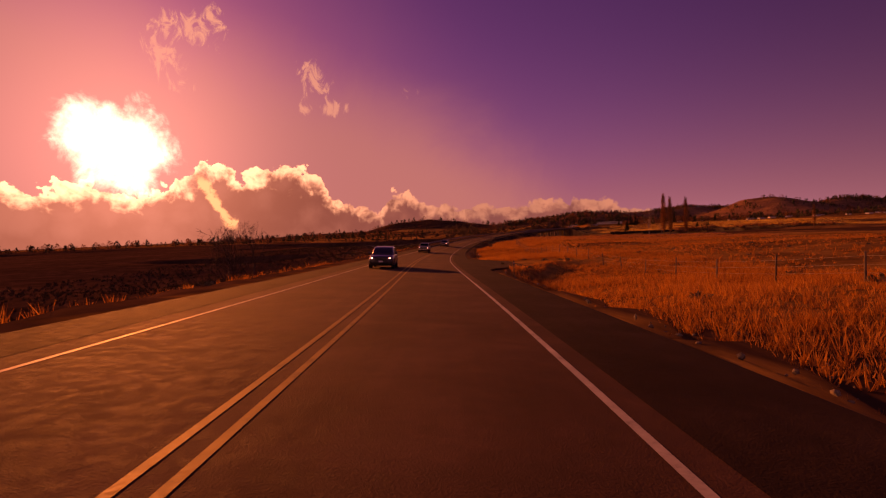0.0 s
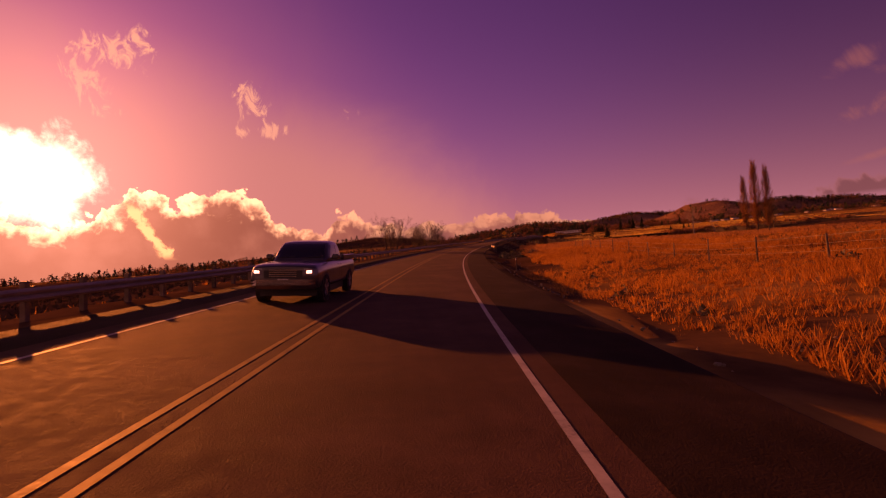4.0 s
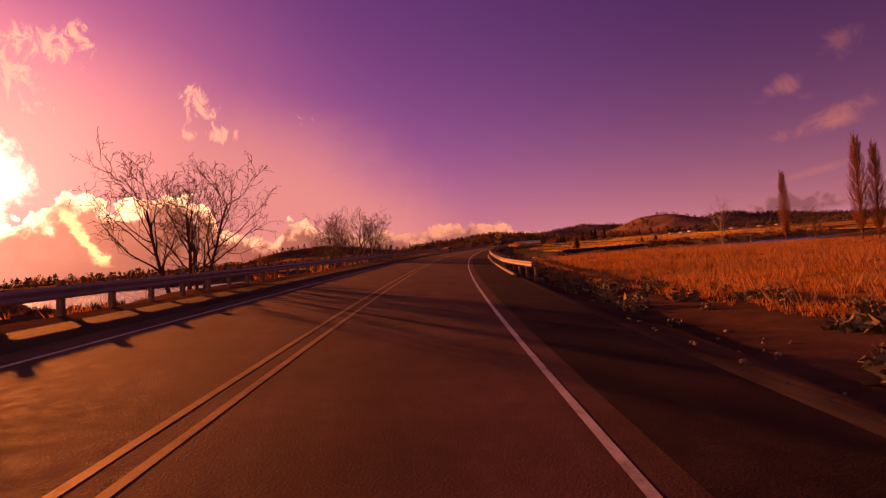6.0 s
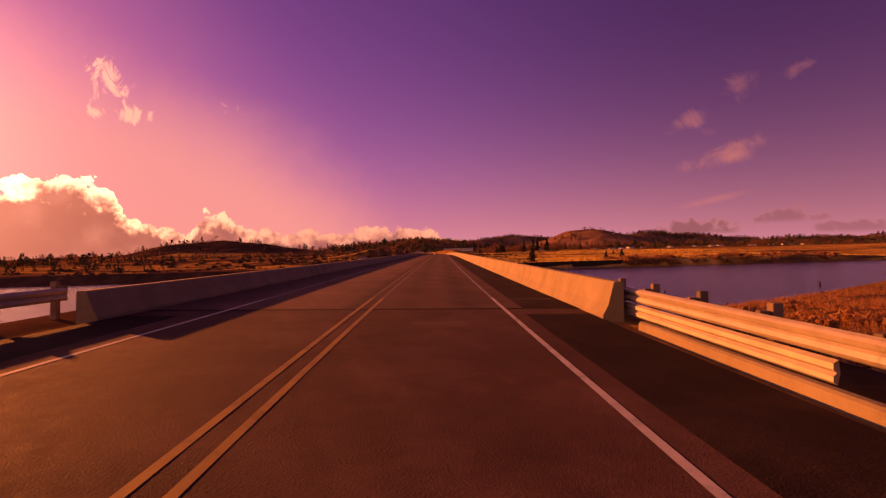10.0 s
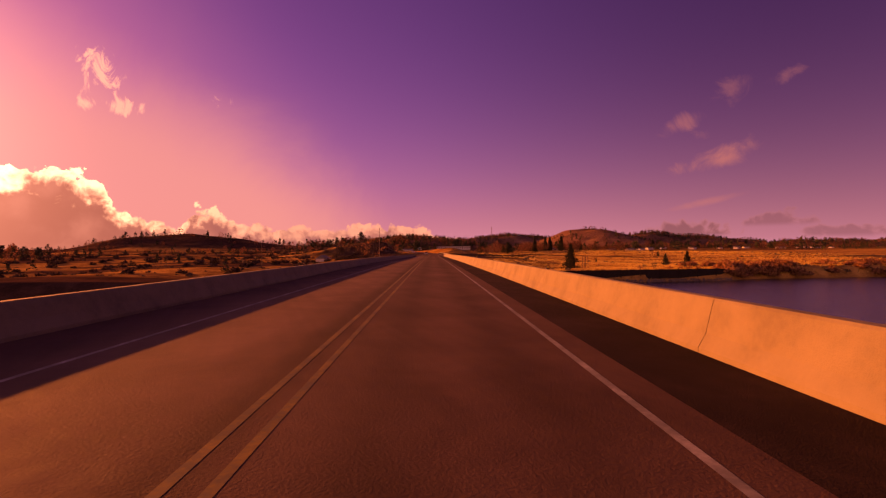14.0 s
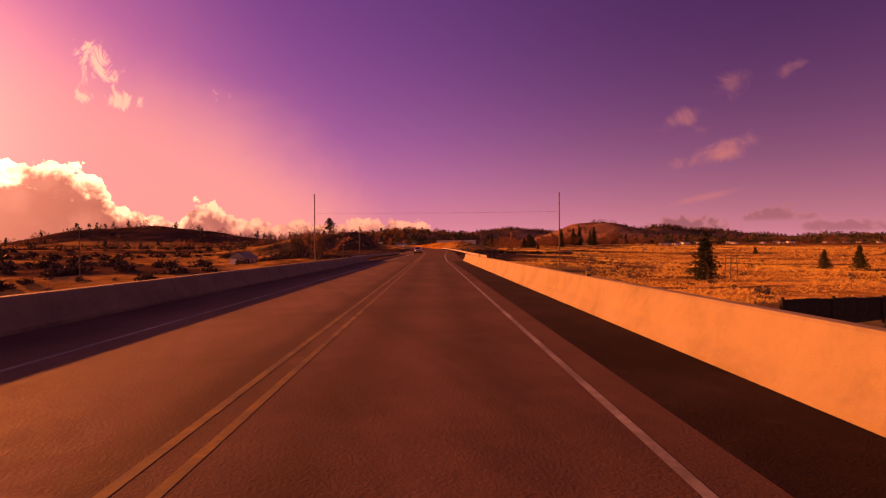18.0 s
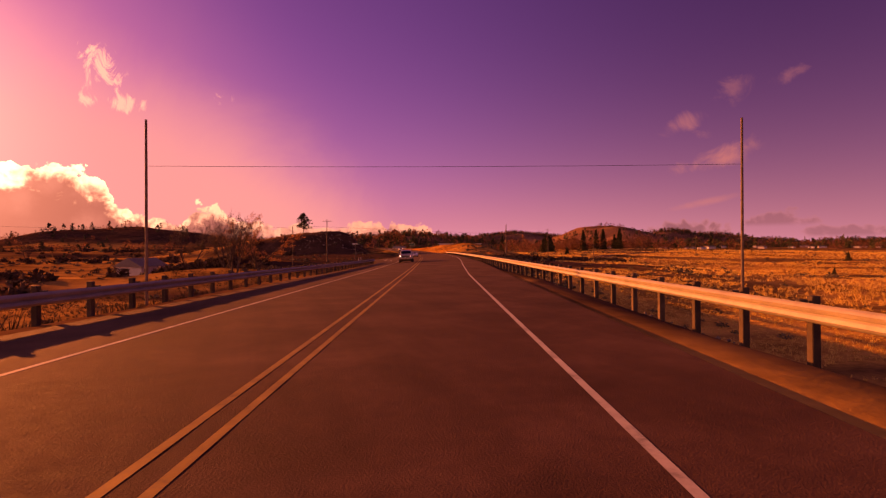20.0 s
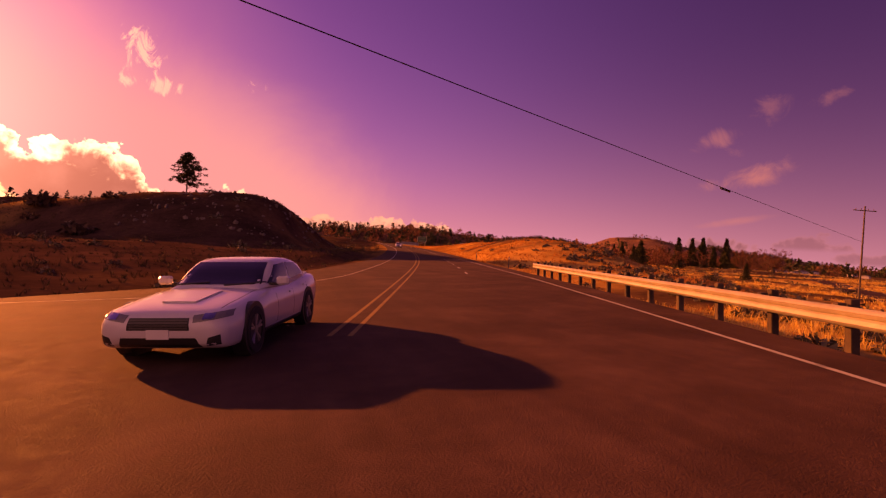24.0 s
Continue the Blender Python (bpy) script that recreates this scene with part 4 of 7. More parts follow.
def poplar(tall, seed):
    rng = np.random.default_rng(seed)
    t = thing("poplar", "tall narrow leafless poplar in the dry field", "tree", "poplars")
    wood, fine = Twigs(), Twigs()
    p = np.array([0, 0, -0.5])
    for k in range(8):
        q = p + np.array([rng.normal(0, 0.08), rng.normal(0, 0.08), tall / 8])
        wood.limb(p, q, 0.24 * (1 - k / 8.5), 0.24 * (1 - (k + 1) / 8.5), 7)
        p = q
    for k in range(460):
        z = tall * (0.08 + 0.88 * rng.random())
        a = rng.uniform(0, 6.28)
        reach = tall * 0.085 * (1.25 - abs(z / tall - 0.42) * 1.7) * rng.uniform(0.6, 1.1)
        side = np.array([math.cos(a), math.sin(a), 0])
        b = np.array([0, 0, z])
        m = b + side * reach * 0.6 + np.array([0, 0, tall * 0.05])
        e = b + side * reach + np.array([0, 0, tall * rng.uniform(0.1, 0.17)])
        fine.limb(b, m, 0.06, 0.045, 4)
        fine.limb(m, e, 0.045, 0.02, 3)
        for _ in range(5):
            f = m + (e - m) * rng.random()
            g = f + side * rng.uniform(-0.1, 0.35) + np.array([rng.normal(0, 0.2), rng.normal(0, 0.2), rng.uniform(0.3, 0.9)])
            fine.limb(f, g, 0.035, 0.015, 3)
    wood.make("trunk", BARK, t)
    fine.make("crown", RUST, t)
    return t


def needles(rng, centres, radii, per, size):
    """Tufts of needles: many thin triangles round each centre."""
    c = np.repeat(centres, per, 0)
    r = np.repeat(radii, per)[:, None]
    d = rng.normal(0, 1, c.shape)
    d /= np.linalg.norm(d, axis=1)[:, None]
    d[:, 2] = d[:, 2] * 0.75 + 0.12
    base = c + d * r * rng.uniform(0.1, 0.75, (len(c), 1))
    tip = base + d * size * rng.uniform(0.6, 1.3, (len(c), 1))
    w = np.cross(d, rng.normal(0, 1, c.shape))
    w /= np.linalg.norm(w, axis=1)[:, None] + 1e-9
    w *= size * 0.24
    V = np.stack([base - w, base + w, tip], 1).reshape(-1, 3)
    return V, np.arange(len(V)).reshape(-1, 3)


def conifer(name, label, tall, wide, seed, open_crown=False, group="pines"):
    rng = np.random.default_rng(seed)
    t = thing(name, label, "tree", group)
    wood = Twigs()
    p = np.array([0, 0, -0.4])
    for k in range(6):
        q = p + np.array([rng.normal(0, 0.05), rng.normal(0, 0.05), (tall + 0.2) / 6])
        wood.limb(p, q, tall * 0.022 * (1 - k / 6.4), tall * 0.022 * (1 - (k + 1) / 6.4), 7)
        p = q
    C, R = [], []
    lo = 0.28 if open_crown else 0.04
    n = 62 if open_crown else 210
    for k in range(n):
        u = lo + (1 - lo) * (k + rng.random()) / n
        z = tall * u
        shape = (math.sin(min(1, (1 - u) * 1.35 + 0.12) * math.pi / 2) if open_crown else (1 - u) ** 0.9 + 0.03)
        reach = wide / 2 * shape * rng.uniform(0.45, 1.15)
        a = rng.uniform(0, 6.28)
        e = np.array([math.cos(a) * reach, math.sin(a) * reach, z + reach * (0.12 if open_crown else -0.12)])
        wood.limb(np.array([0, 0, z - 0.15 * reach]), e, 0.03 + 0.02 * (1 - u), 0.012, 4)
        for f in np.linspace(0.35, 1.0, 3 if reach > 0.8 else 2):
            C.append(e * [f, f, 1] + rng.normal(0, 0.18, 3))
            R.append((0.42 if open_crown else 0.34 * (0.3 + 0.9 * shape)) * tall / 9 * (0.6 + 0.5 * f))
    wood.make("trunk", BARK, t)
    V, F = needles(rng, np.array(C), np.array(R), 26, (0.05 if open_crown else 0.036) * tall)
    crown = soup("crown", V, F, NEEDLES)
    crown.parent = t
    return t


def stand(ob, s, d, turn=0.0, size=1.0, xy=None):
    x, y, z = at_road(s, d) if xy is None else (*xy, ground_z(*xy))
    ob.matrix_world = pose(x, y, z, 0, 0, turn) @ Matrix.Diagonal((size, size, size, 1))
    return ob


def again(ob, s, d, turn, size, label="", xy=None):
    x, y, z = at_road(s, d) if xy is None else (*xy, ground_z(*xy))
    c = copy_thing(ob, pose(x, y, z, 0, 0, turn))
    c.scale = (size, size, size)
    if label:
        tagged(c, label)
    return c


t1 = stand(bare_tree("bare_tree", "broad leafless cottonwood behind the guard rail", 9.6, 4, stems=4, wide=0.62), 218, -11.5)
t2 = stand(bare_tree("bare_tree", "leafless many-stemmed cottonwood behind the guard rail", 11.4, 9, stems=3, wide=0.66), 257, -12.8)
t3 = stand(bare_tree("bare_tree", "slim leafless cottonwood behind the guard rail", 9.6, 15, stems=3, wide=0.4), 254, -14.0)
again(t1, 262, -11.5, 70, 1.0, "smaller leafless cottonwood leaning over the guard rail")
again(t3, 270, -10.5, 200, 0.6, "small leafless tree behind the guard rail")
again(t2, 68, -25.5, 40, 1.1, "spreading leafless tree beside the marsh")
again(t1, 236, -52, 140, 0.7, "small leafless tree out on the marsh")
stand(poplar(29.0, 3), 376, 0, size=0.76, xy=(126.5, 280.5))
pop = bpy.data.objects["poplar"]
again(pop, 0, 0, 60, 0.82, "tall narrow leafless poplar by the lake", xy=(168.5, 339.5))
again(pop, 0, 0, 200, 0.5, "slender leafless poplar beyond the lake field", xy=(250, 330))
again(pop, 0, 0, 130, 0.7, "tall narrow leafless poplar beside another", xy=(129.5, 279.0))
pale = stand(bare_tree("bare_tree", "leaning pale-barked leafless tree by the lake", 20.0, 23, stems=1, mat=PALE_BARK), 0, 0, xy=(144, 341))
again(t2, 0, 0, 20, 1.35, "rounded leafless tree by the lake shore", xy=(184, 342))
again(pale, 0, 0, 100, 0.5, "pale fallen-looking leafless tree by the lake", xy=(150, 336))
# past the bridge
pine = stand(conifer("pine_tree", "lone dark ponderosa pine on the rocky knoll", 10.2, 7.4, 5, True), 0, 0, xy=(178, 861))
jun = stand(conifer("juniper_tree", "dense dark conifer standing on the golden plain", 12.5, 9.5, 7, False, "conifers on the plain"), 0, 0, xy=(245, 651))
for x, y, k in ((349, 672, 0.72), (335, 676, 0.6), (300, 700, 0.22), (412, 760, 0.35), (300, 820, 0.3)):
    again(jun, 0, 0, x % 90, k, "small dark conifer on the golden plain", xy=(x, y))
slim = stand(conifer("pine_tree", "tall dark fir behind the fields", 18, 8.2, 12, False), 0, 0, xy=(453, 960))
for x, y, k in ((409, 952, 0.92), (433, 966, 0.93), (438, 963, 0.97), (461, 976, 0.74), (378, 960, 0.7), (392, 985, 0.62), (520, 1010, 0.7), (362, 1005, 0.75), (505, 1060, 0.8), (560, 1090, 0.75), (600, 1080, 0.9), (655, 1120, 0.8)):
    again(slim, 0, 0, x * 7 % 360, k, "dark fir among the village trees", xy=(x, y))
for x, y, k in ((351, 914, 0.95), (357, 921, 0.85), (343, 909, 0.7), (367, 935, 0.8)):
    again(jun, 0, 0, x * 5 % 360, k, "broad dark conifer at the edge of the village trees", xy=(x, y))
again(t1, 0, 0, 30, 1.25, "bushy leafless tree beside the junction", xy=(152.5, 708))
again(t2, 0, 0, 130, 1.15, "leafless tree in a thicket beside the junction", xy=(141, 746))
again(t3, 0, 0, 250, 1.3, "leafless tree in a thicket beside the junction", xy=(150, 729))


def leafy_tree(label, tall, seed, mat):
    """A spreading tree that has kept its dead leaves: forked limbs with clumps of small leaves at their ends."""
    rng = np.random.default_rng(seed)
    t = thing("leafy_tree", label, "tree", "bare trees")
    wood, C = Twigs(), []
    for k in range(5):
        a = 1.257 * k + rng.uniform(-0.4, 0.4)
        p, d, r = np.array([0, 0, -0.3]), np.array([math.cos(a) * 0.35, math.sin(a) * 0.35, 1.0]), tall * 0.017
        for j in range(7):
            d = d + rng.normal(0, 0.16, 3) + np.array([math.cos(a), math.sin(a), 0]) * 0.05
            d /= np.linalg.norm(d)
            q = p + d * tall * 0.135
            wood.limb(p, q, r, r * 0.8, 6)
            p, r = q, r * 0.8
            for _ in range(3 if j > 0 else 0):
                b = d + rng.normal(0, 0.75, 3)
                b[2] = abs(b[2]) * 0.7
                e = p + b / np.linalg.norm(b) * tall * rng.uniform(0.09, 0.2)
                wood.limb(p, e, r * 0.5, 0.012, 4)
                C += [e, p + (e - p) * 0.6, e + rng.normal(0, tall * 0.03, 3)]
    wood.make("trunk", BARK, t)
    V, F = needles(rng, np.array(C), np.full(len(C), tall * 0.055), 34, tall * 0.019)
    soup("crown", V, F, mat).parent = t
    return t


stand(leafy_tree("broad tree with rusty dead leaves beside the junction", 12.0, 61, RUST), 0, 0, xy=(156, 731))
shade = stand(leafy_tree("large round brown shade tree across the golden field", 13.5, 67, BARE_CROWN), 0, 0, xy=(446, 925))
for x, y, k in ((486, 973, 1.0), (473, 966, 0.9), (424, 950, 0.7), (396, 941, 0.75), (383, 938, 0.7), (418, 975, 0.9), (446, 985, 0.85), (500, 990, 0.8), (455, 931, 0.8), (545, 1010, 0.9), (590, 1040, 0.8), (330, 940, 0.6), (635, 1060, 0.85)):
    again(shade, 0, 0, x * 11 % 360, k, "round brown leafless shade tree among the firs", xy=(x, y))
again(t2, 800, -85, 10, 0.8, "leafless tree on the far side of the junction")
again(t1, 905, -110, 10, 0.7, "rounded leafless tree behind the knoll")
for k, (s, d) in enumerate(((880, -170),)):
    again(t1, s, d, 50 * k, 1.0 + 0.1 * k, "leafless tree beyond the lake shore")


def tufts(name, label, xs, ys, tall, blades, wide, mat, lean=0.35, seed=1, kind="stuff", category="grass"):
    """Clumps of narrow blades or stems, one object of many."""
    rng = np.random.default_rng(seed)
    z = height(xs, ys)
    keep = z > WATER_Z + 0.05
    xs, ys, z = xs[keep], ys[keep], z[keep]
    tall = np.broadcast_to(tall, keep.shape)[keep]
    n = len(xs)
    b = np.repeat(np.stack([xs, ys, z - 0.04], -1), blades, 0)
    h = np.repeat(tall * rng.uniform(0.7, 1.3, n), blades) * rng.uniform(0.45, 1.1, n * blades)
    a = rng.uniform(0, 2 * math.pi, n * blades)
    out = np.stack([np.cos(a), np.sin(a), 0 * a], -1)
    root = b + out * (h * rng.uniform(0.0, 0.5, len(h)))[:, None]
    ln = h * rng.uniform(0.1, lean, len(h)) * 1.9
    tip = root + out * ln[:, None] + np.stack([0 * h, 0 * h, h], -1)
    c = rng.uniform(0, 2 * math.pi, len(a))
    w = np.stack([np.cos(c), np.sin(c), 0 * c], -1) * (wide * rng.uniform(0.7, 1.3, len(h)))[:, None]
    V = np.stack([root - w, root + w, tip], 1).reshape(-1, 3)
    return tagged(soup(name, V, np.arange(len(V)).reshape(-1, 3), mat), label, category, kind=kind)


def spread(s0, s1, d0, d1, n, seed, power=1.0):
    rng = np.random.default_rng(seed)
    s = rng.uniform(s0, s1, n)
    d = d0 + (d1 - d0) * rng.random(n) ** power
    p = place(s, d)
    return p[:, 0], p[:, 1], s, d


GR = np.random.default_rng(77)
for k, (s0, s1, d0, d1, n, tall, blades, power, wide) in enumerate((
        (-25, 206, 8.2, 30, 38000, 0.5, 11, 1.15, 0.016), (-25, 206, 7.2, 10, 2500, 0.18, 8, 1.0, 0.012), (-25, 240, 30, 110, 11000, 0.5, 9, 1.3, 0.035), (200, 335, 7.8, 40, 17000, 0.45, 11, 1.2, 0.015),
        (230, 400, 40, 110, 7000, 0.6, 9, 1.0, 0.035), (640, 810, 8.7, 12, 3500, 0.4, 10, 1.0, 0.014), (640, 800, 9.8, 50, 16000, 0.5, 10, 1.2, 0.02), (795, 1000, 8.0, 60, 11000, 0.36, 9, 1.2, 0.025), (640, 900, 50, 190, 20000, 0.7, 8, 1.1, 0.06), (640, 1060, 150, 420, 20000, 0.8, 7, 1.0, 0.11),
        (-25, 330, -8.6, -24, 9000, 0.4, 9, 1.2, 0.02), (640, 742, -8.8, -50, 6000, 0.45, 9, 1.2, 0.025), (785, 1000, -8.4, -80, 9000, 0.4, 8, 1.2, 0.025))):
    X, Y, s, d = spread(s0, s1, d0, d1, n, 100 + k, power)
    patch = 0.8 * fbm(X, Y, 7.0, 31) + 0.8 * fbm(X, Y, 26.0, 37) + (0.9 * fbm(X, Y, 2.4, 43, 2) if s0 < 600 else 0)
    ok = patch > (-0.42 if s0 < 0 else -0.2 if s0 < 600 else -0.28)
    ok &= ~((s > 165) & (s < 345) & (d > 0) & (d < 11.5 + 3 * fbm(X, Y, 8.0, 49)))
    ok &= ~((d > 0) & (d < np.interp(s, [34, 38, 52, 55, 59, 61, 67], [0, 7.2, 14.2, 18.5, 18.5, 10.6, 0])))
    ok &= ~((s > 738) & (s < 788) & (d < 0) & (d > -42))
    if s0 > 600 and d0 > 0:
        ok &= ~((streaks(X, Y) > 0.1) & (d > 15)) & ~((d < 14.5) & (s < 800) & (fbm(X, Y, 5.0, 35) < 0.3)) & ~((d < 12.5) & (s < 800) & (s > 690))
    dark = d0 < 0 and s0 > 600
    tufts("dry_grass", "sparse brown grass on bare soil" if dark else "tall golden dry grass in uneven clumps", X[ok], Y[ok], tall * (0.5 + 1.6 * np.clip(patch[ok] + 0.2, 0, 1)), blades, wide, REED if dark else STRAW if s0 > 600 and d0 > 9 else GRASS, seed=200 + k)

for k, (s0, s1, d0, d1, n, tall, wide) in enumerate(((-30, 330, -11, -40, 9000, 0.7, 0.03), (-30, 330, -40, -130, 7000, 0.85, 0.08), (205, 440, 12, 120, 15000, 0.85, 0.028))):
    X, Y, s, d = spread(s0, s1, d0, d1, n, 150 + k)
    ok = fbm(X, Y, 9.0, 33) + fbm(X, Y, 30.0, 39) > -0.2
    tufts("marsh_reeds", "dense dark dry reeds over the marsh" if k < 2 else "rusty dead stalks in the lakeside field", X[ok], Y[ok], tall, 10, wide, REED if k < 2 else RUST, seed=250 + k, category="reeds")


def shrubs(name, label, xs, ys, size, mat, seed, per=46):
    """Low rounded bushes of small stiff leaves and twigs."""
    rng = np.random.default_rng(seed)
    z = height(xs, ys)
    keep = z > WATER_Z + 0.1
    xs, ys, z, size = xs[keep], ys[keep], z[keep], np.broadcast_to(size, keep.shape)[keep]
    n = len(xs)
    c = np.repeat(np.stack([xs, ys, z], -1), per, 0)
    r = np.repeat(size, per)[:, None]
    d = rng.normal(0, 1, c.shape)
    d[:, 2] = np.abs(d[:, 2]) * 0.8
    d /= np.linalg.norm(d, axis=1)[:, None]
    p = c + d * r * rng.uniform(0.35, 1.0, (len(c), 1)) * [1, 1, 0.85]
    u = rng.normal(0, 1, c.shape)
    u = u / np.linalg.norm(u, axis=1)[:, None] * r * 0.2
    w = np.cross(u, d)
    tip = p + d * r * 0.34
    V = np.stack([p - u - w, p + u - w * 0.5, tip + w], 1).reshape(-1, 3)
    return tagged(soup(name, V, np.arange(len(V)).reshape(-1, 3), mat), label, "shrub", kind="stuff")


X, Y, s, d = spread(-20, 200, 9, 90, 160, 301, 1.4)
shrubs("sagebrush", "dark low sagebrush scattered in the dry grass", X, Y, GR.uniform(0.2, 0.45, 160), SAGE, 1)
X, Y, s, d = spread(205, 340, 8.6, 14, 120, 302)
shrubs("sagebrush", "dark low brush below the guard rail", X, Y, GR.uniform(0.2, 0.5, 120), SAGE, 2)
X, Y, s, d = spread(640, 900, 11, 60, 300, 303)
shrubs("sagebrush", "dark sagebrush on the slope below the guard rail", X, Y, GR.uniform(0.3, 0.8, 300), SAGE, 3)
X, Y, s, d = spread(690, 840, 10.2, 27, 420, 319)
ok = (s < 790) | (d > 18)
shrubs("sagebrush", "grey-brown sagebrush crowding the slope behind the guard rail", X[ok], Y[ok], GR.uniform(0.25, 0.8, int(ok.sum())), SAGE, 19, 90)
X, Y, s, d = spread(640, 1100, 50, 420, 420, 304)
shrubs("sagebrush", "dark brush dotted over the golden plain", X, Y, GR.uniform(0.4, 1.6, 420), SAGE, 4)
X, Y, s, d = spread(640, 1060, -12, -180, 700, 305)
shrubs("sagebrush", "dark sagebrush on the slopes by the junction", X, Y, GR.uniform(0.3, 1.1, 700), SAGE, 5)
X, Y, s, d = spread(655, 1060, -45, -330, 340, 316)
shrubs("lakeside_bushes", "dark leafless bushes on the slope by the lake", X, Y, GR.uniform(0.9, 3.0, 340), TWIG, 16, 90)
X, Y, s, d = spread(190, 250, 8.6, 14, 90, 317)
shrubs("sagebrush", "grey sagebrush in the ditch before the guard rail", X, Y, GR.uniform(0.25, 0.7, 90), SAGE, 17, 70)
X, Y, s, d = spread(-40, 330, -10, -60, 420, 306)
shrubs("sagebrush", "dark brush on the bank above the marsh", X, Y, GR.uniform(0.3, 1.1, 420), SAGE, 6)
X, Y, s, d = spread(318, 400, 12, 60, 110, 307)
shrubs("lakeside_bushes", "rusty brown bushes at the end of the bridge", X, Y, GR.uniform(0.6, 1.6, 110), RUST, 7, 150)
X, Y, s, d = spread(655, 668, 128, 172, 60, 318)
shrubs("lakeside_bushes", "tall rusty brown bushes beside the bulkhead", X, Y, GR.uniform(1.6, 3.4, 60), RUST, 18, 260)
X, Y, s, d = spread(664, 700, 128, 300, 120, 308)
shrubs("lakeside_bushes", "rusty brown bushes along the far lake shore", X, Y, GR.uniform(1.3, 3.4, 120), RUST, 8, 170)
X, Y, s, d = spread(643, 648, 50, 118, 26, 320)
shrubs("lakeside_bushes", "rusty brown bushes at the foot of the bulkhead", X, Y, GR.uniform(0.8, 2.2, 26), RUST, 20, 200)
X, Y, s, d = spread(660, 668, 90, 140, 12, 309)
shrubs("lakeside_bushes", "leafless bushes along the lake shore", X, Y, GR.uniform(0.6, 1.3, 12), RUST, 9, 150)
X, Y, s, d = spread(746, 772, -38, -56, 50, 310)
shrubs("thicket", "dense dark leafless thicket beside the junction", X, Y, GR.uniform(0.8, 1.8, 50), TWIG, 10, 150)

# dark brush added for the shaded ditch bank at the foot of the slope, and rows of low brush on the plain
u = GR.random(150)
X, Y = 212 + 62 * u + GR.normal(0, 1.2, 150), 728 + 24 * u + GR.normal(0, 1.2, 150)
shrubs("brush_hedge", "dense dark leafless brush standing in for a ditch's shaded bank", X, Y, GR.uniform(0.7, 1.5, 150), TWIG, 11, 140)
X, Y, s, d = spread(650, 1080, 60, 420, 9000, 311)
rows_ok = streaks(X, Y) > 0.12
shrubs("brush_rows", "low dark brush in rows across the golden plain", X[rows_ok], Y[rows_ok], GR.uniform(0.3, 0.95, int(rows_ok.sum())), SAGE, 12, 18)

# woods on the far hills and round the village, too many to count
rng = np.random.default_rng(55)
fx, fy, fs = [], [], []
for hx, hy, hh, sx, sy in HILLS:
    n = int(sx * (0.35 if hx < 0 else 2.2))
    fx.append(hx + rng.normal(0, 0.62, n) * sx)
    fy.append(hy - np.where(rng.random(n) < 0.35, 0.0, abs(rng.normal(0, 0.6, n))) * sy + rng.normal(0, 0.15, n) * sy)
    fs.append(5.0 + 15.0 * rng.random(n) ** 2)
n = 2600
fx.append(rng.uniform(380, 2400, n))
fy.append(985 + 0.2 * fx[-1] + np.abs(rng.normal(0, 260, n)))
fs.append(rng.uniform(3.5, 9.5, n))
n = 420
fx.append(rng.uniform(-500, 330, n))
fy.append(rng.uniform(1150, 1900, n))
fs.append(rng.uniform(3.5, 9.0, n))
fx, fy, fs = np.concatenate(fx), np.concatenate(fy), np.concatenate(fs)
# clumps of trees and bushes between the far lake shore and the hills, and a tree belt behind the houses on the plain
n = 1500
cs, cd = rng.uniform(655, 1250, n), -rng.uniform(0, 1, n) ** 0.8 * 620 - 40
cp = place(np.minimum(cs, 1080), cd) + road_at(1080)[1][0] * np.maximum(cs - 1080, 0)[:, None]
clump = (fbm(cp[:, 0], cp[:, 1], 70, 141) + 0.7 * fbm(cp[:, 0], cp[:, 1], 25, 143) > -0.02) & (cd < -95)
n2 = 900
bx2 = rng.uniform(430, 2300, n2)
by2 = 1055 + 0.15 * bx2 + np.abs(rng.normal(0, 30, n2))
n3 = 420
ang3, r3 = rng.uniform(radians(-48), radians(-6), n3), rng.uniform(930, 1300, n3)
fx = np.concatenate([fx, cp[clump, 0], bx2, np.sin(ang3) * r3])
fy = np.concatenate([fy, cp[clump, 1], by2, np.cos(ang3) * r3])
fs = np.concatenate([fs, rng.uniform(2.0, 8.5, int(clump.sum())), rng.uniform(5, 11, n2), rng.uniform(7, 17, n3)])
n_belt = 120
ub = rng.random(n_belt)
belt_x = 360 + 300 * ub + rng.normal(0, 10, n_belt)
belt_y = 930 + 180 * ub + 10 * np.sin(ub * 19) + np.abs(rng.normal(0, 30, n_belt))
thin = fbm(fx, fy, 120, 61) + fbm(fx, fy, 40, 67) > -0.12
fx, fy, fs = fx[thin], fy[thin], fs[thin]
fz = sheet_z(fx, fy)


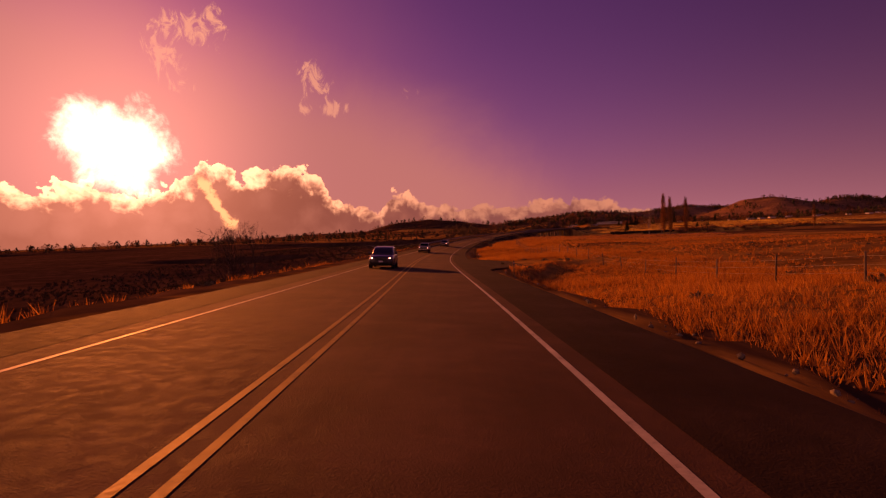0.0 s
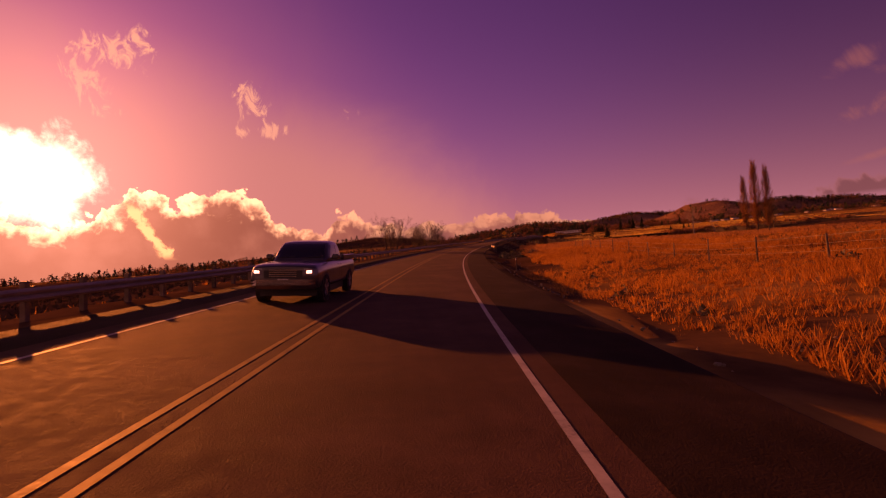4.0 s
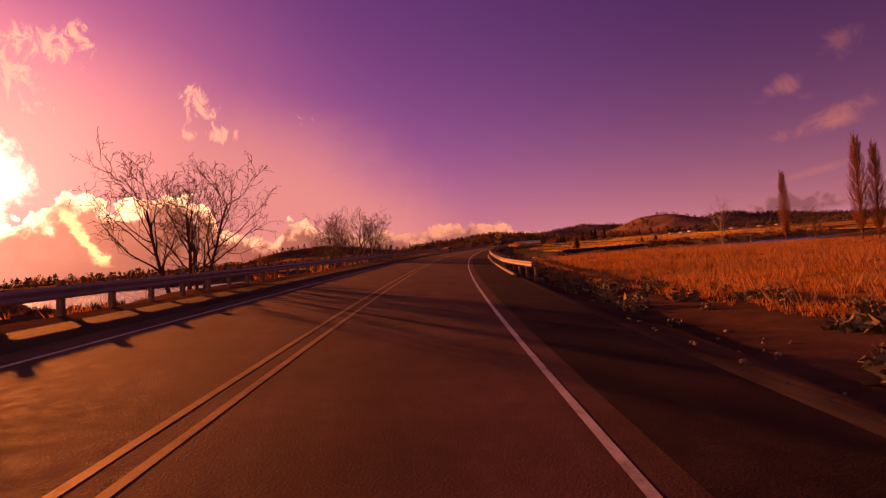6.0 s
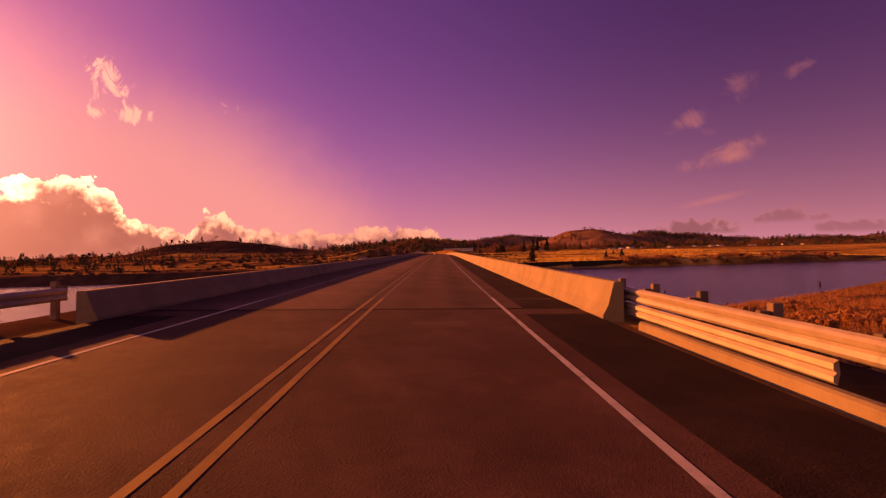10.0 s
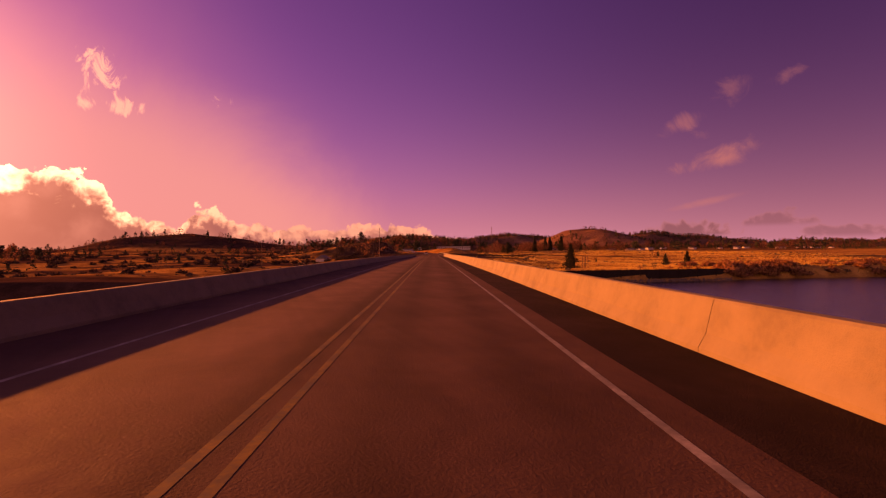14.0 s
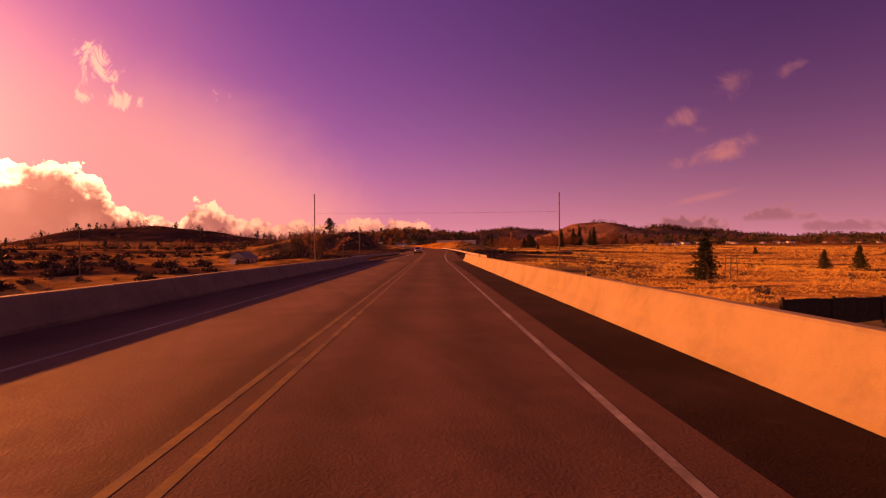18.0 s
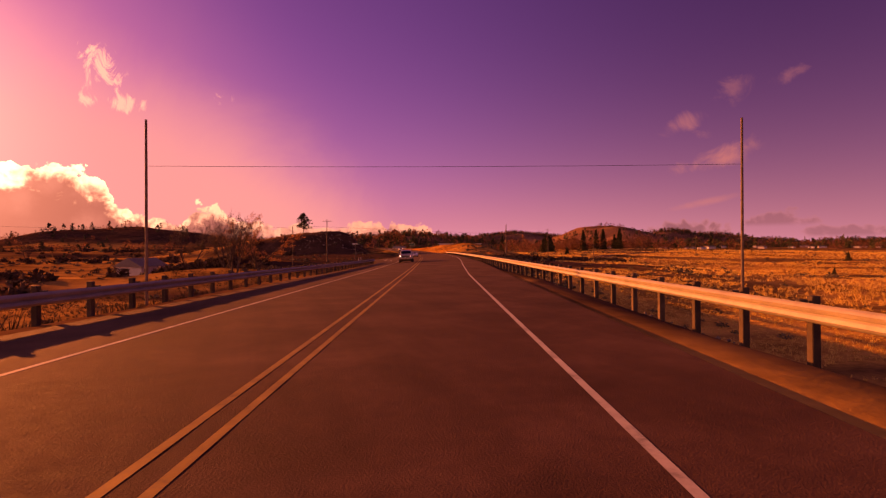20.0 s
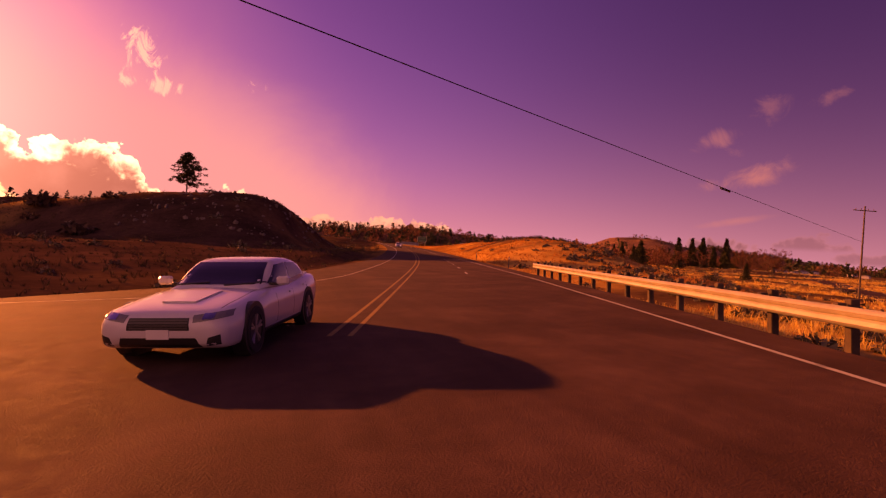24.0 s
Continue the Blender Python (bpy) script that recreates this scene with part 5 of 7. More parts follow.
def far_woods(name, label, sel, mat, slim, seed, per=30, leaf=0.13):
    r = np.random.default_rng(seed)
    x, y, z, s = fx[sel], fy[sel], fz[sel], fs[sel]
    c = np.repeat(np.stack([x, y, z - 0.18 * s], -1), per, 0)
    h = np.repeat(s, per)
    u = r.random(len(h))
    a = r.uniform(0, 6.28, len(h))
    rad = h * slim * ((1 - u) ** 0.8 if slim < 0.4 else np.sqrt(np.clip(1 - (2 * u - 0.9) ** 2, 0.05, 1))) * r.uniform(0.5, 1.1, len(h))
    p = c + np.stack([np.cos(a) * rad, np.sin(a) * rad, u * h], -1)
    e = h[:, None] * leaf
    V = np.stack([p + r.normal(0, 1, p.shape) * e, p + r.normal(0, 1, p.shape) * e, p + r.normal(0, 1, p.shape) * e], 1).reshape(-1, 3)
    return tagged(soup(name, V, np.arange(len(V)).reshape(-1, 3), mat), label, "woods", kind="stuff")


pick = rng.random(len(fx))
n = 9500
sx_, sy_ = rng.uniform(-700, 3300, n), rng.uniform(1200, 2950, n)
keep = fbm(sx_, sy_, 150, 71) > -0.1
fx, fy, fs = np.concatenate([fx, sx_[keep]]), np.concatenate([fy, sy_[keep]]), np.concatenate([fs, rng.uniform(1.6, 4.2, keep.sum())])
fz = sheet_z(fx, fy)
pick = np.concatenate([pick, np.full(keep.sum(), 0.9)])
fx, fy, fs = np.concatenate([fx, belt_x]), np.concatenate([fy, belt_y]), np.concatenate([fs, rng.uniform(5, 12.5, n_belt)])
fz = np.concatenate([fz, sheet_z(belt_x, belt_y)])
pick = np.concatenate([pick, np.full(n_belt, -1.0)])
near = pick == -1.0
n_ridge = 150
ridge_x = rng.choice(rng.uniform(170, 760, 34), n_ridge) + rng.normal(0, 7, n_ridge)
ridge_y = 1600 + 0.1 * (ridge_x - 330) + rng.normal(0, 34, n_ridge) - 60 * (rng.random(n_ridge) < 0.3)
fx, fy, fs = np.concatenate([fx, ridge_x]), np.concatenate([fy, ridge_y]), np.concatenate([fs, 3.0 + 8.5 * rng.random(n_ridge) ** 1.6])
fz = np.concatenate([fz, sheet_z(ridge_x, ridge_y)])
near = np.concatenate([near, np.zeros(n_ridge, bool)])
pick = np.concatenate([pick, np.full(n_ridge, -2.0)])
# open meadow between the road and the long building
meadow = np.abs((fx - 230) * 0.918 - (fy - 800) * 0.396) < 42
meadow &= (fy > 800) & (fy < 1262)
fx, fy, fs, fz, near, pick = (q[~meadow] for q in (fx, fy, fs, fz, near, pick))
far_woods("ridge_pines", "dark pines along the crest of a low ridge", pick == -2.0, NEEDLES, 0.27, 6, 80, 0.075)
far_woods("village_woods", "brown leafless shade trees in a belt behind the fields", near, BARE_CROWN, 0.44, 3, 420, 0.034)
big = fs > 4.5
far_woods("far_woods", "dark conifers scattered over the far hills", (pick >= 0) & (pick < 0.6), NEEDLES, 0.32, 1, 60, 0.085)
far_woods("far_woods", "brown leafless trees under the far hills", (pick >= 0.6) & big, BARE_CROWN, 0.42, 2, 130, 0.05)
far_woods("far_scrub", "low brown scrub dotted over the far hills", (pick >= 0.6) & ~big, SAGE, 0.5, 4)

# ---- rocks ----
def rocks(name, label, xs, ys, size, seed, mat=ROCK):
    r = np.random.default_rng(seed)
    bm = bmesh.new()
    bmesh.ops.create_icosphere(bm, subdivisions=1, radius=1.0)
    base = np.array([v.co[:] for v in bm.verts])
    tri = np.array([[v.index for v in f.verts] for f in bm.faces])
    bm.free()
    z = height(xs, ys)
    n = len(xs)
    k = len(base)
    V = base[None] * r.uniform(0.6, 1.25, (n, k, 1)) * (size[:, None, None] * r.uniform(0.6, 1.2, (n, 1, 3)))
    V = V + np.stack([xs, ys, z + 0.1 * size], -1)[:, None]
    F = tri[None] + (np.arange(n) * k)[:, None, None]
    return tagged(soup(name, V.reshape(-1, 3), F.reshape(-1, 3), mat), label, "rocks", kind="stuff")


X, Y, s, d = spread(850, 915, -22, -50, 300, 401)
rocks("rock_outcrop", "broken pale rock showing through the knoll's grass", X, Y, GR.uniform(0.15, 0.6, 300) ** 1.3, 11, GRAVEL)
_d = GR.uniform(48, 132, 700)
_p = place(642.6 + 9 * (_d - 50) / 77 + GR.uniform(-2.4, 2.4, 700), _d)
rocks("riprap", "pale broken rock along the lake shore", _p[:, 0], _p[:, 1], GR.uniform(0.25, 0.75, 700), 12, GRAVEL)
X, Y, s, d = spread(338, 360, 8, 20, 90, 403)
rocks("riprap", "dark broken rock at the bridge end", X, Y, GR.uniform(0.2, 0.5, 90), 13)
X, Y, s, d = spread(-25, 205, 6.6, 9.6, 1500, 404)
rocks("verge_gravel", "loose pale stones along the road's verge", X, Y, GR.uniform(0.02, 0.07, 1500), 14, GRAVEL)
X, Y, s, d = spread(640, 800, 8.6, 10.5, 900, 405)
rocks("verge_gravel", "loose pale stones below the guard rail", X, Y, GR.uniform(0.03, 0.09, 900), 15, GRAVEL)


# ---- signs, posts, poles and wires ----
SIGN_YELLOW = material("sign_yellow", [(0.3, (0.55, 0.30, 0.03)), (0.7, (0.68, 0.40, 0.04))], 3.0, 0.5, 0.0)
SIGN_GREEN = material("sign_green", [(0.3, (0.01, 0.08, 0.05)), (0.7, (0.015, 0.12, 0.075))], 3.0, 0.5, 0.0)
SIGN_WHITE = plain("sign_white", (0.7, 0.7, 0.68), 0.5)
FADED = plain("faded_lettering", (0.16, 0.22, 0.19), 0.6)
BLACK = plain("black_paint", (0.015, 0.015, 0.015), 0.6)


def warning_sign(s, d):
    t = thing("warning_sign", "yellow diamond warning sign with a black side-road symbol", "road sign", at=road_pose(s, d))
    part("post", boxed(-0.05, 0.05, -0.04, 0.04, -2.5, 3.82, 0.008), TIMBER, t)
    r = 0.97 / 2
    m = Matrix.Translation((0, -0.06, 3.05)) @ Matrix.Rotation(radians(45), 4, "Y")
    bm = boxed(-r, r, -0.006, 0.006, -r, r)
    bmesh.ops.bevel(bm, geom=[e for e in bm.edges if abs(e.verts[0].co.y - e.verts[1].co.y) > 0.005], offset=0.06, segments=3, affect="EDGES")
    panel = part("panel", bm, SIGN_YELLOW, t, at=m)
    part("border", frame_ring(r - 0.03, r - 0.05, 0.002), BLACK, panel, at=Matrix.Translation((0, -0.009, 0)))
    back = m.inverted() @ Matrix.Translation((0, -0.072, 3.05))
    part("symbol_bar", boxed(-0.055, 0.055, -0.002, 0.002, -0.4, 0.4), BLACK, panel, at=back)
    part("symbol_branch", boxed(-0.3, -0.055, -0.002, 0.002, -0.07, 0.04), BLACK, panel, at=back)
    pl = part("plaque", boxed(-0.47, 0.47, -0.07, -0.058, 1.95, 2.23, 0.004), SIGN_YELLOW, t)
    part("letter_bar", boxed(-0.36, 0.36, -0.074, -0.071, 2.04, 2.14), BLACK, pl)
    return t


def frame_ring(a, b, y):
    bm = bmesh.new()
    for x0, x1, z0, z1 in ((-a, a, b, a), (-a, a, -a, -b), (-a, -b, -b, b), (b, a, -b, b)):
        box(bm, x0, x1, -y, y, z0, z1)
    return bm


def panel_sign(s, d, w, h, base, label, posts=1, bars=2, name="road_sign"):
    t = thing(name, label, "road sign", at=road_pose(s, d))
    for x in ([0.0] if posts == 1 else [-w * 0.32, w * 0.32]):
        part("post", tube(bmesh.new(), (x, 0, -2.5), (x, 0, base + h), 0.035 if posts == 1 else 0.07, n=10), GALV, t)
    bm = boxed(-w / 2, w / 2, -0.065, -0.05, base, base + h)
    panel = part("panel", bm, SIGN_GREEN, t)
    bd = bmesh.new()
    e = 0.018 * w
    for x0, x1, z0, z1 in ((-w / 2, w / 2, base + h - e, base + h), (-w / 2, w / 2, base, base + e), (-w / 2, -w / 2 + e, base + e, base + h - e), (w / 2 - e, w / 2, base + e, base + h - e)):
        box(bd, x0, x1, -0.068, -0.066, z0, z1)
    part("border", bd, SIGN_WHITE, panel)
    for k in range(bars):
        z = base + h * (0.72 - 0.48 * k)
        part("letter_bar", boxed(-w * 0.34, w * (0.34 - 0.12 * k), -0.069, -0.066, z - h * 0.055, z + h * 0.055), FADED, panel)
    return t


warning_sign(270, 7.75)
panel_sign(323, 7.0, 0.72, 0.56, 2.2, "small dark green sign with a pale border on a steel post", name="river_sign")
panel_sign(968, 9.5, 3.6, 2.2, 2.2, "large green guide sign beside the highway", posts=2, bars=3, name="guide_sign")
for s in (35, 70, 97, 130, 165):
    x, y, z = at_road(s, 7.7)
    t = thing("marker_post", "thin weathered marker post on the road's verge", "marker post", "marker posts", at=pose(x, y, z, 0, 0, heading(s)))
    part("post", boxed(-0.032, 0.032, -0.02, 0.02, -0.3, 1.15, 0.008), TIMBER, t)
    part("reflector", boxed(-0.026, 0.026, -0.026, -0.021, 0.92, 1.05), SIGN_WHITE, t)
for s, d in ((732, -11.6), (779, -17.0)):
    x, y, z = at_road(s, d)
    t = thing("marker_post", "thin pale marker post at the side road's corner", "marker post", "marker posts", at=pose(x, y, z, 0, 0, heading(s)))
    part("post", boxed(-0.04, 0.04, -0.02, 0.02, -0.3, 1.1, 0.008), SIGN_WHITE, t)
    part("reflector", boxed(-0.03, 0.03, -0.026, -0.021, 0.9, 1.0), SIGN_YELLOW, t)
for s in (812, 838):
    x, y, z = at_road(s, 8.4)
    t = thing("marker_post", "thin marker post at the foot of the cut bank", "marker post", "marker posts", at=pose(x, y, z, 0, 0, heading(s)))
    part("post", boxed(-0.05, 0.05, -0.02, 0.02, -0.3, 1.2, 0.008), TIMBER, t)
    part("reflector", boxed(-0.035, 0.035, -0.026, -0.021, 0.97, 1.1), SIGN_WHITE, t)

fence = thing("wire_fence", "old barbed wire fence on leaning timber posts in dry grass", "fence")
rng = np.random.default_rng(8)
tops = []
for k, s in enumerate(np.arange(-22, 205, 5.2)):
    x, y, z = at_road(s, 19.5)
    ob = part("post", tube(bmesh.new(), (0, 0, -0.3), (rng.normal(0, 0.05), rng.normal(0, 0.05), 1.35 + rng.normal(0, 0.08)), 0.055, 0.045, 7), TIMBER, fence, at=pose(x, y, z))
    tops.append(Vector((x, y, z)))
for hgt in (0.45, 0.8, 1.15):
    part("wire", swept([p + Vector((0, 0, hgt)) for p in tops], 0.006, 4), GALV, fence)


def utility_pole(s, d, top, label, arm=True, xy=None, lean=0.0, girth=0.15):
    """A timber pole; top: height above the road's surface."""
    x, y, z = at_road(s, d) if xy is None else (*xy, ground_z(*xy))
    zr = road_at(s)[0][0][2]
    tall = zr + top - z
    t = thing("utility_pole", label, "utility pole", "utility poles", at=pose(x, y, z, lean, 0, heading(s)))
    part("pole", tube(bmesh.new(), (0, 0, -0.6), (0, 0, tall), girth, girth * 0.7, 10), TIMBER, t)
    if arm:
        part("crossarm", boxed(-1.3, 1.3, -0.05, 0.05, tall - 0.53, tall - 0.44, 0.01), TIMBER, t)
        for x2 in (-1.0, -0.4, 0.4, 1.0):
            part("insulator", tube(bmesh.new(), (x2, 0, tall - 0.43), (x2, 0, tall - 0.25), 0.035, 0.03, 8), plain("porcelain", (0.12, 0.07, 0.05), 0.3), t)
    return Vector((x, y, zr + top))


pl = utility_pole(685, -24.0, 13.6, "tall bare timber utility pole past the bridge", arm=False)
pr = utility_pole(684, 30.0, 13.6, "tall bare timber utility pole past the bridge", arm=False)
p1 = utility_pole(752, -29, 7.3, "timber utility pole beside the junction", arm=False, xy=(163.8, 731), girth=0.11)
utility_pole(778, -26.3, 10.4, "timber utility pole with a short crossarm by the junction", xy=(174.6, 754.5))
utility_pole(768, 22.2, 8.4, "thick timber utility pole behind the guard rail", arm=False)
p4 = utility_pole(818, 47, 9.5, "timber utility pole on the slope below the road", xy=(257.5, 771.5), girth=0.105)
p5 = utility_pole(800, 57, 6.6, "timber utility pole on the slope below the road", xy=(260.7, 749.3), girth=0.11)
utility_pole(880, 150, 9.0, "distant timber utility pole on the plain")
utility_pole(740, 230, 10.0, "distant timber utility pole on the plain")
WIRE = plain("cable", (0.012, 0.012, 0.013), 0.7)


def cable(a, b, sag, r, splice=None, label="thin dark overhead cable across the highway"):
    t = thing("overhead_cable", label, "cable", "overhead cables")
    pts = [a.lerp(b, u) - Vector((0, 0, sag * 4 * u * (1 - u))) for u in np.linspace(0, 1, 25)]
    part("strand", swept(pts, r), WIRE, t)
    if splice:
        p, q = a.lerp(b, splice), a.lerp(b, splice + 0.012)
        dz = Vector((0, 0, sag * 4 * splice * (1 - splice) + 0.05))
        part("splice", tube(bmesh.new(), p - dz, q - dz, 0.06, n=8), WIRE, t)
    return t


cable(Vector((p1.x, p1.y, 4.0)), Vector((217.3, 730.1, 2.4)), 0.0, 0.02, 0.55)
cable(Vector((217.3, 730.1, 2.4)), Vector((p5.x, p5.y, 2.4)), 0.1, 0.02)
cable(Vector((p1.x, p1.y, 2.5)), Vector((p4.x, p4.y, 2.1)), 0.0, 0.014, 0.585)
cable(pl - Vector((0, 0, 4.2)), pr - Vector((0, 0, 4.2)), 0.15, 0.018, label="dark cable between two tall poles")
cable(p1 - Vector((0, 0, 0.2)), Vector((p1.x - 70, p1.y - 30, p1.z - 0.5)), 1.2, 0.014)
far_end = Vector((p1.x - 70, p1.y - 30, p1.z - 0.5))
e_pole = thing("utility_pole", "distant timber utility pole by the lake", "utility pole", "utility poles", at=pose(far_end.x, far_end.y, ground_z(far_end.x, far_end.y)))
part("pole", tube(bmesh.new(), (0, 0, -0.6), (0, 0, far_end.z - ground_z(far_end.x, far_end.y) + 0.1), 0.15, 0.1, 8), TIMBER, e_pole)

t = thing("street_sign", "dark street name board on a tall timber post", "road sign", at=pose(179.4, 738.3, ground_z(179.4, 738.3), 0, 0, heading(764)))
part("post", boxed(-0.07, 0.07, -0.05, 0.05, -0.4, 4.3, 0.01), TIMBER, t)
board = part("board", boxed(-0.92, 0.92, -0.075, -0.052, 4.36, 4.86, 0.008), SIGN_GREEN, t)
part("letter_bar", boxed(-0.7, 0.7, -0.08, -0.0765, 4.54, 4.68), SIGN_WHITE, board)
part("border", boxed(-0.9, 0.9, -0.08, -0.0765, 4.79, 4.83), SIGN_WHITE, board)
part("bracket", boxed(-0.12, 0.12, -0.05, 0.05, 4.3, 4.5, 0.01), GALV, t)

# the lower road across the plain
LOWER = np.array([(254, 759), (272, 773), (310, 802), (350, 832), (420, 885), (489, 936), (560, 985)], float)
along = np.linspace(0, 6, 150)
LX, LY = np.interp(along, np.arange(7), LOWER[:, 0]), np.interp(along, np.arange(7), LOWER[:, 1])
tx, ty = np.gradient(LX), np.gradient(LY)
nrm = np.hypot(tx, ty)


def lower_strip(name, d0, d1, lift, mat, label, category):
    edges = [(LX + ty / nrm * q, LY - tx / nrm * q) for q in (d0, d1)]
    mid_z = np.max([sheet_z(LX + ty / nrm * q, LY - tx / nrm * q) for q in (-3.4, 0.0, 3.4)], axis=0)
    V = np.stack([np.stack([x, y, mid_z + lift], -1) for x, y in edges], 1).reshape(-1, 3)
    i = np.arange(len(LX) - 1) * 2
    return tagged(soup(name, V, np.stack([i, i + 1, i + 3, i + 2], -1), mat), label, category, kind="structure")


lower_strip("side_road", -3.4, 3.4, 0.10, ASPHALT, "narrow dark asphalt road across the golden plain", "road")
lower_strip("white_line", -3.1, -2.98, 0.107, WHITE_LINE, "white edge line of the narrow road", "road marking")
lower_strip("white_line", 2.98, 3.1, 0.107, WHITE_LINE, "white edge line of the narrow road", "road marking")

# reflectors on the parapet's top
for s in np.arange(BRIDGE0 + 12, BRIDGE1, 30.5):
    t = thing("parapet_reflector", "small dark reflector block on the bridge parapet", "reflector", "parapet reflectors", at=road_pose(s, 6.11, 0.84))
    part("block", boxed(-0.06, 0.06, -0.05, 0.05, -0.01, 0.16, 0.01), BLACK, t)
    part("lens", boxed(-0.045, 0.045, -0.055, -0.0505, 0.05, 0.14), SIGN_YELLOW, t)

# side road's stop lines and edge lines at the junction
for ss, dd in (((740.2, 749.2), (-6.4, -15.4)), ((740.2, 752.9), (-6.4, -6.5)), ((749, 754), (-6.0, -16.0)), ((754, 757), (-16.0, -39.0)), ((781, 785), (-15.0, -5.9)), ((778, 781), (-39.0, -15.0))):
    wd = 0.055 * math.hypot(1.0, (dd[1] - dd[0]) / (ss[1] - ss[0]))
    tagged(strip("white_line", *ss, lambda s: float(np.interp(s, ss, dd)) - wd, lambda s: float(np.interp(s, ss, dd)) + wd, 0.006, WHITE_LINE, step=0.5), "worn white edge line of the side road", "road marking", "road markings", "structure")
tagged(strip("white_line", 752.6, 765, -9.0, -8.5, 0.006, WHITE_LINE), "worn white stop line across the side road", "road marking", "road markings", "structure")
for k in range(5):
    s = 800 + k * 9.0
    tagged(strip("white_dash", s, s + 2.4, 3.75, 3.87, 0.006, WHITE_LINE), "short white dash between lanes", "road marking", "road markings", "structure")

# ---- the bulkhead, pilings and the timber tower by the lake ----
DARKWALL = material("tarred_timber", [(0.3, (0.012, 0.010, 0.009)), (0.7, (0.035, 0.028, 0.024))], 1.2, 0.9, 0.4, 8.0)
wall = thing("bulkhead", "long dark tarred timber bulkhead along the lake", "bulkhead")
a, b = place(648.5, 54)[0], place(657, 127)[0]
a, b = Vector((a[0], a[1], 0)), Vector((b[0], b[1], 0))
n = 34
step = (b - a) / n
yaw = math.degrees(math.atan2(step.y, step.x))
for k in range(n):
    o = a + step * (k + 0.5)
    L = step.length
    part("panel", boxed(-L / 2, L / 2 - 0.03, -0.2, 0.2, -16.5, -9.7 + 0.06 * (k % 3), 0.02), DARKWALL, wall, at=pose(o.x, o.y, 0, 0, 0, yaw))
for k in range(0, n + 1, 4):
    o = a + step * k
    part("pile", tube(bmesh.new(), (0, -0.4, -16.5), (0, -0.4, -9.3), 0.22, n=9), DARKWALL, wall, at=pose(o.x, o.y, 0, 0, 0, yaw))
for s, d in ((452, 62), (440, 95), (470, 118), (500, 190), (520, 215), (410, 52), (420, 60), (560, 240)):
    p = place(s, d)[0]
    t = thing("piling", "old broken timber piling standing in the lake", "piling", "pilings", at=pose(p[0], p[1], WATER_Z, 2, 3))
    part("stump", tube(bmesh.new(), (0, 0, -3), (0, 0, 1.1), 0.28, 0.22, 9), DARKWALL, t)
tw = thing("timber_tower", "small open timber tower beside a conifer", "tower", at=pose(253.4, 650, ground_z(253.4, 650)))
for x in (-1.1, 1.1):
    for y in (-1.1, 1.1):
        part("leg", tube(bmesh.new(), (x, y, -0.4), (x * 0.8, y * 0.8, 6.5), 0.12, n=6), TIMBER, tw)
for z in (2.6, 4.6, 6.3):
    f = 1 - 0.2 * z / 6.5
    for x0, x1, y0, y1 in ((-1.2, 1.2, -1.16, -1.04), (-1.2, 1.2, 1.04, 1.16), (-1.16, -1.04, -1.2, 1.2), (1.04, 1.16, -1.2, 1.2)):
        part("beam", boxed(x0 * f, x1 * f, y0 * f, y1 * f, z - 0.09, z + 0.09), TIMBER, tw)

# ---- houses ----
SIDING = material("pale_siding", [(0.3, g3(0.5, 1.02, 1, 0.95)), (0.7, g3(0.72, 1.0, 0.98, 0.94))], 0.8, 0.7, 0.2, 9.0, per_object=0.3)
SHINGLE = material("grey_roofing", [(0.3, g3(0.10)), (0.7, g3(0.2, 1.05, 1, 0.95))], 1.5, 0.9, 0.3, 12.0, per_object=0.4)
PANE = plain("window_glass", (0.02, 0.025, 0.03), 0.08)
DOOR = plain("door_paint", (0.16, 0.09, 0.06), 0.6)


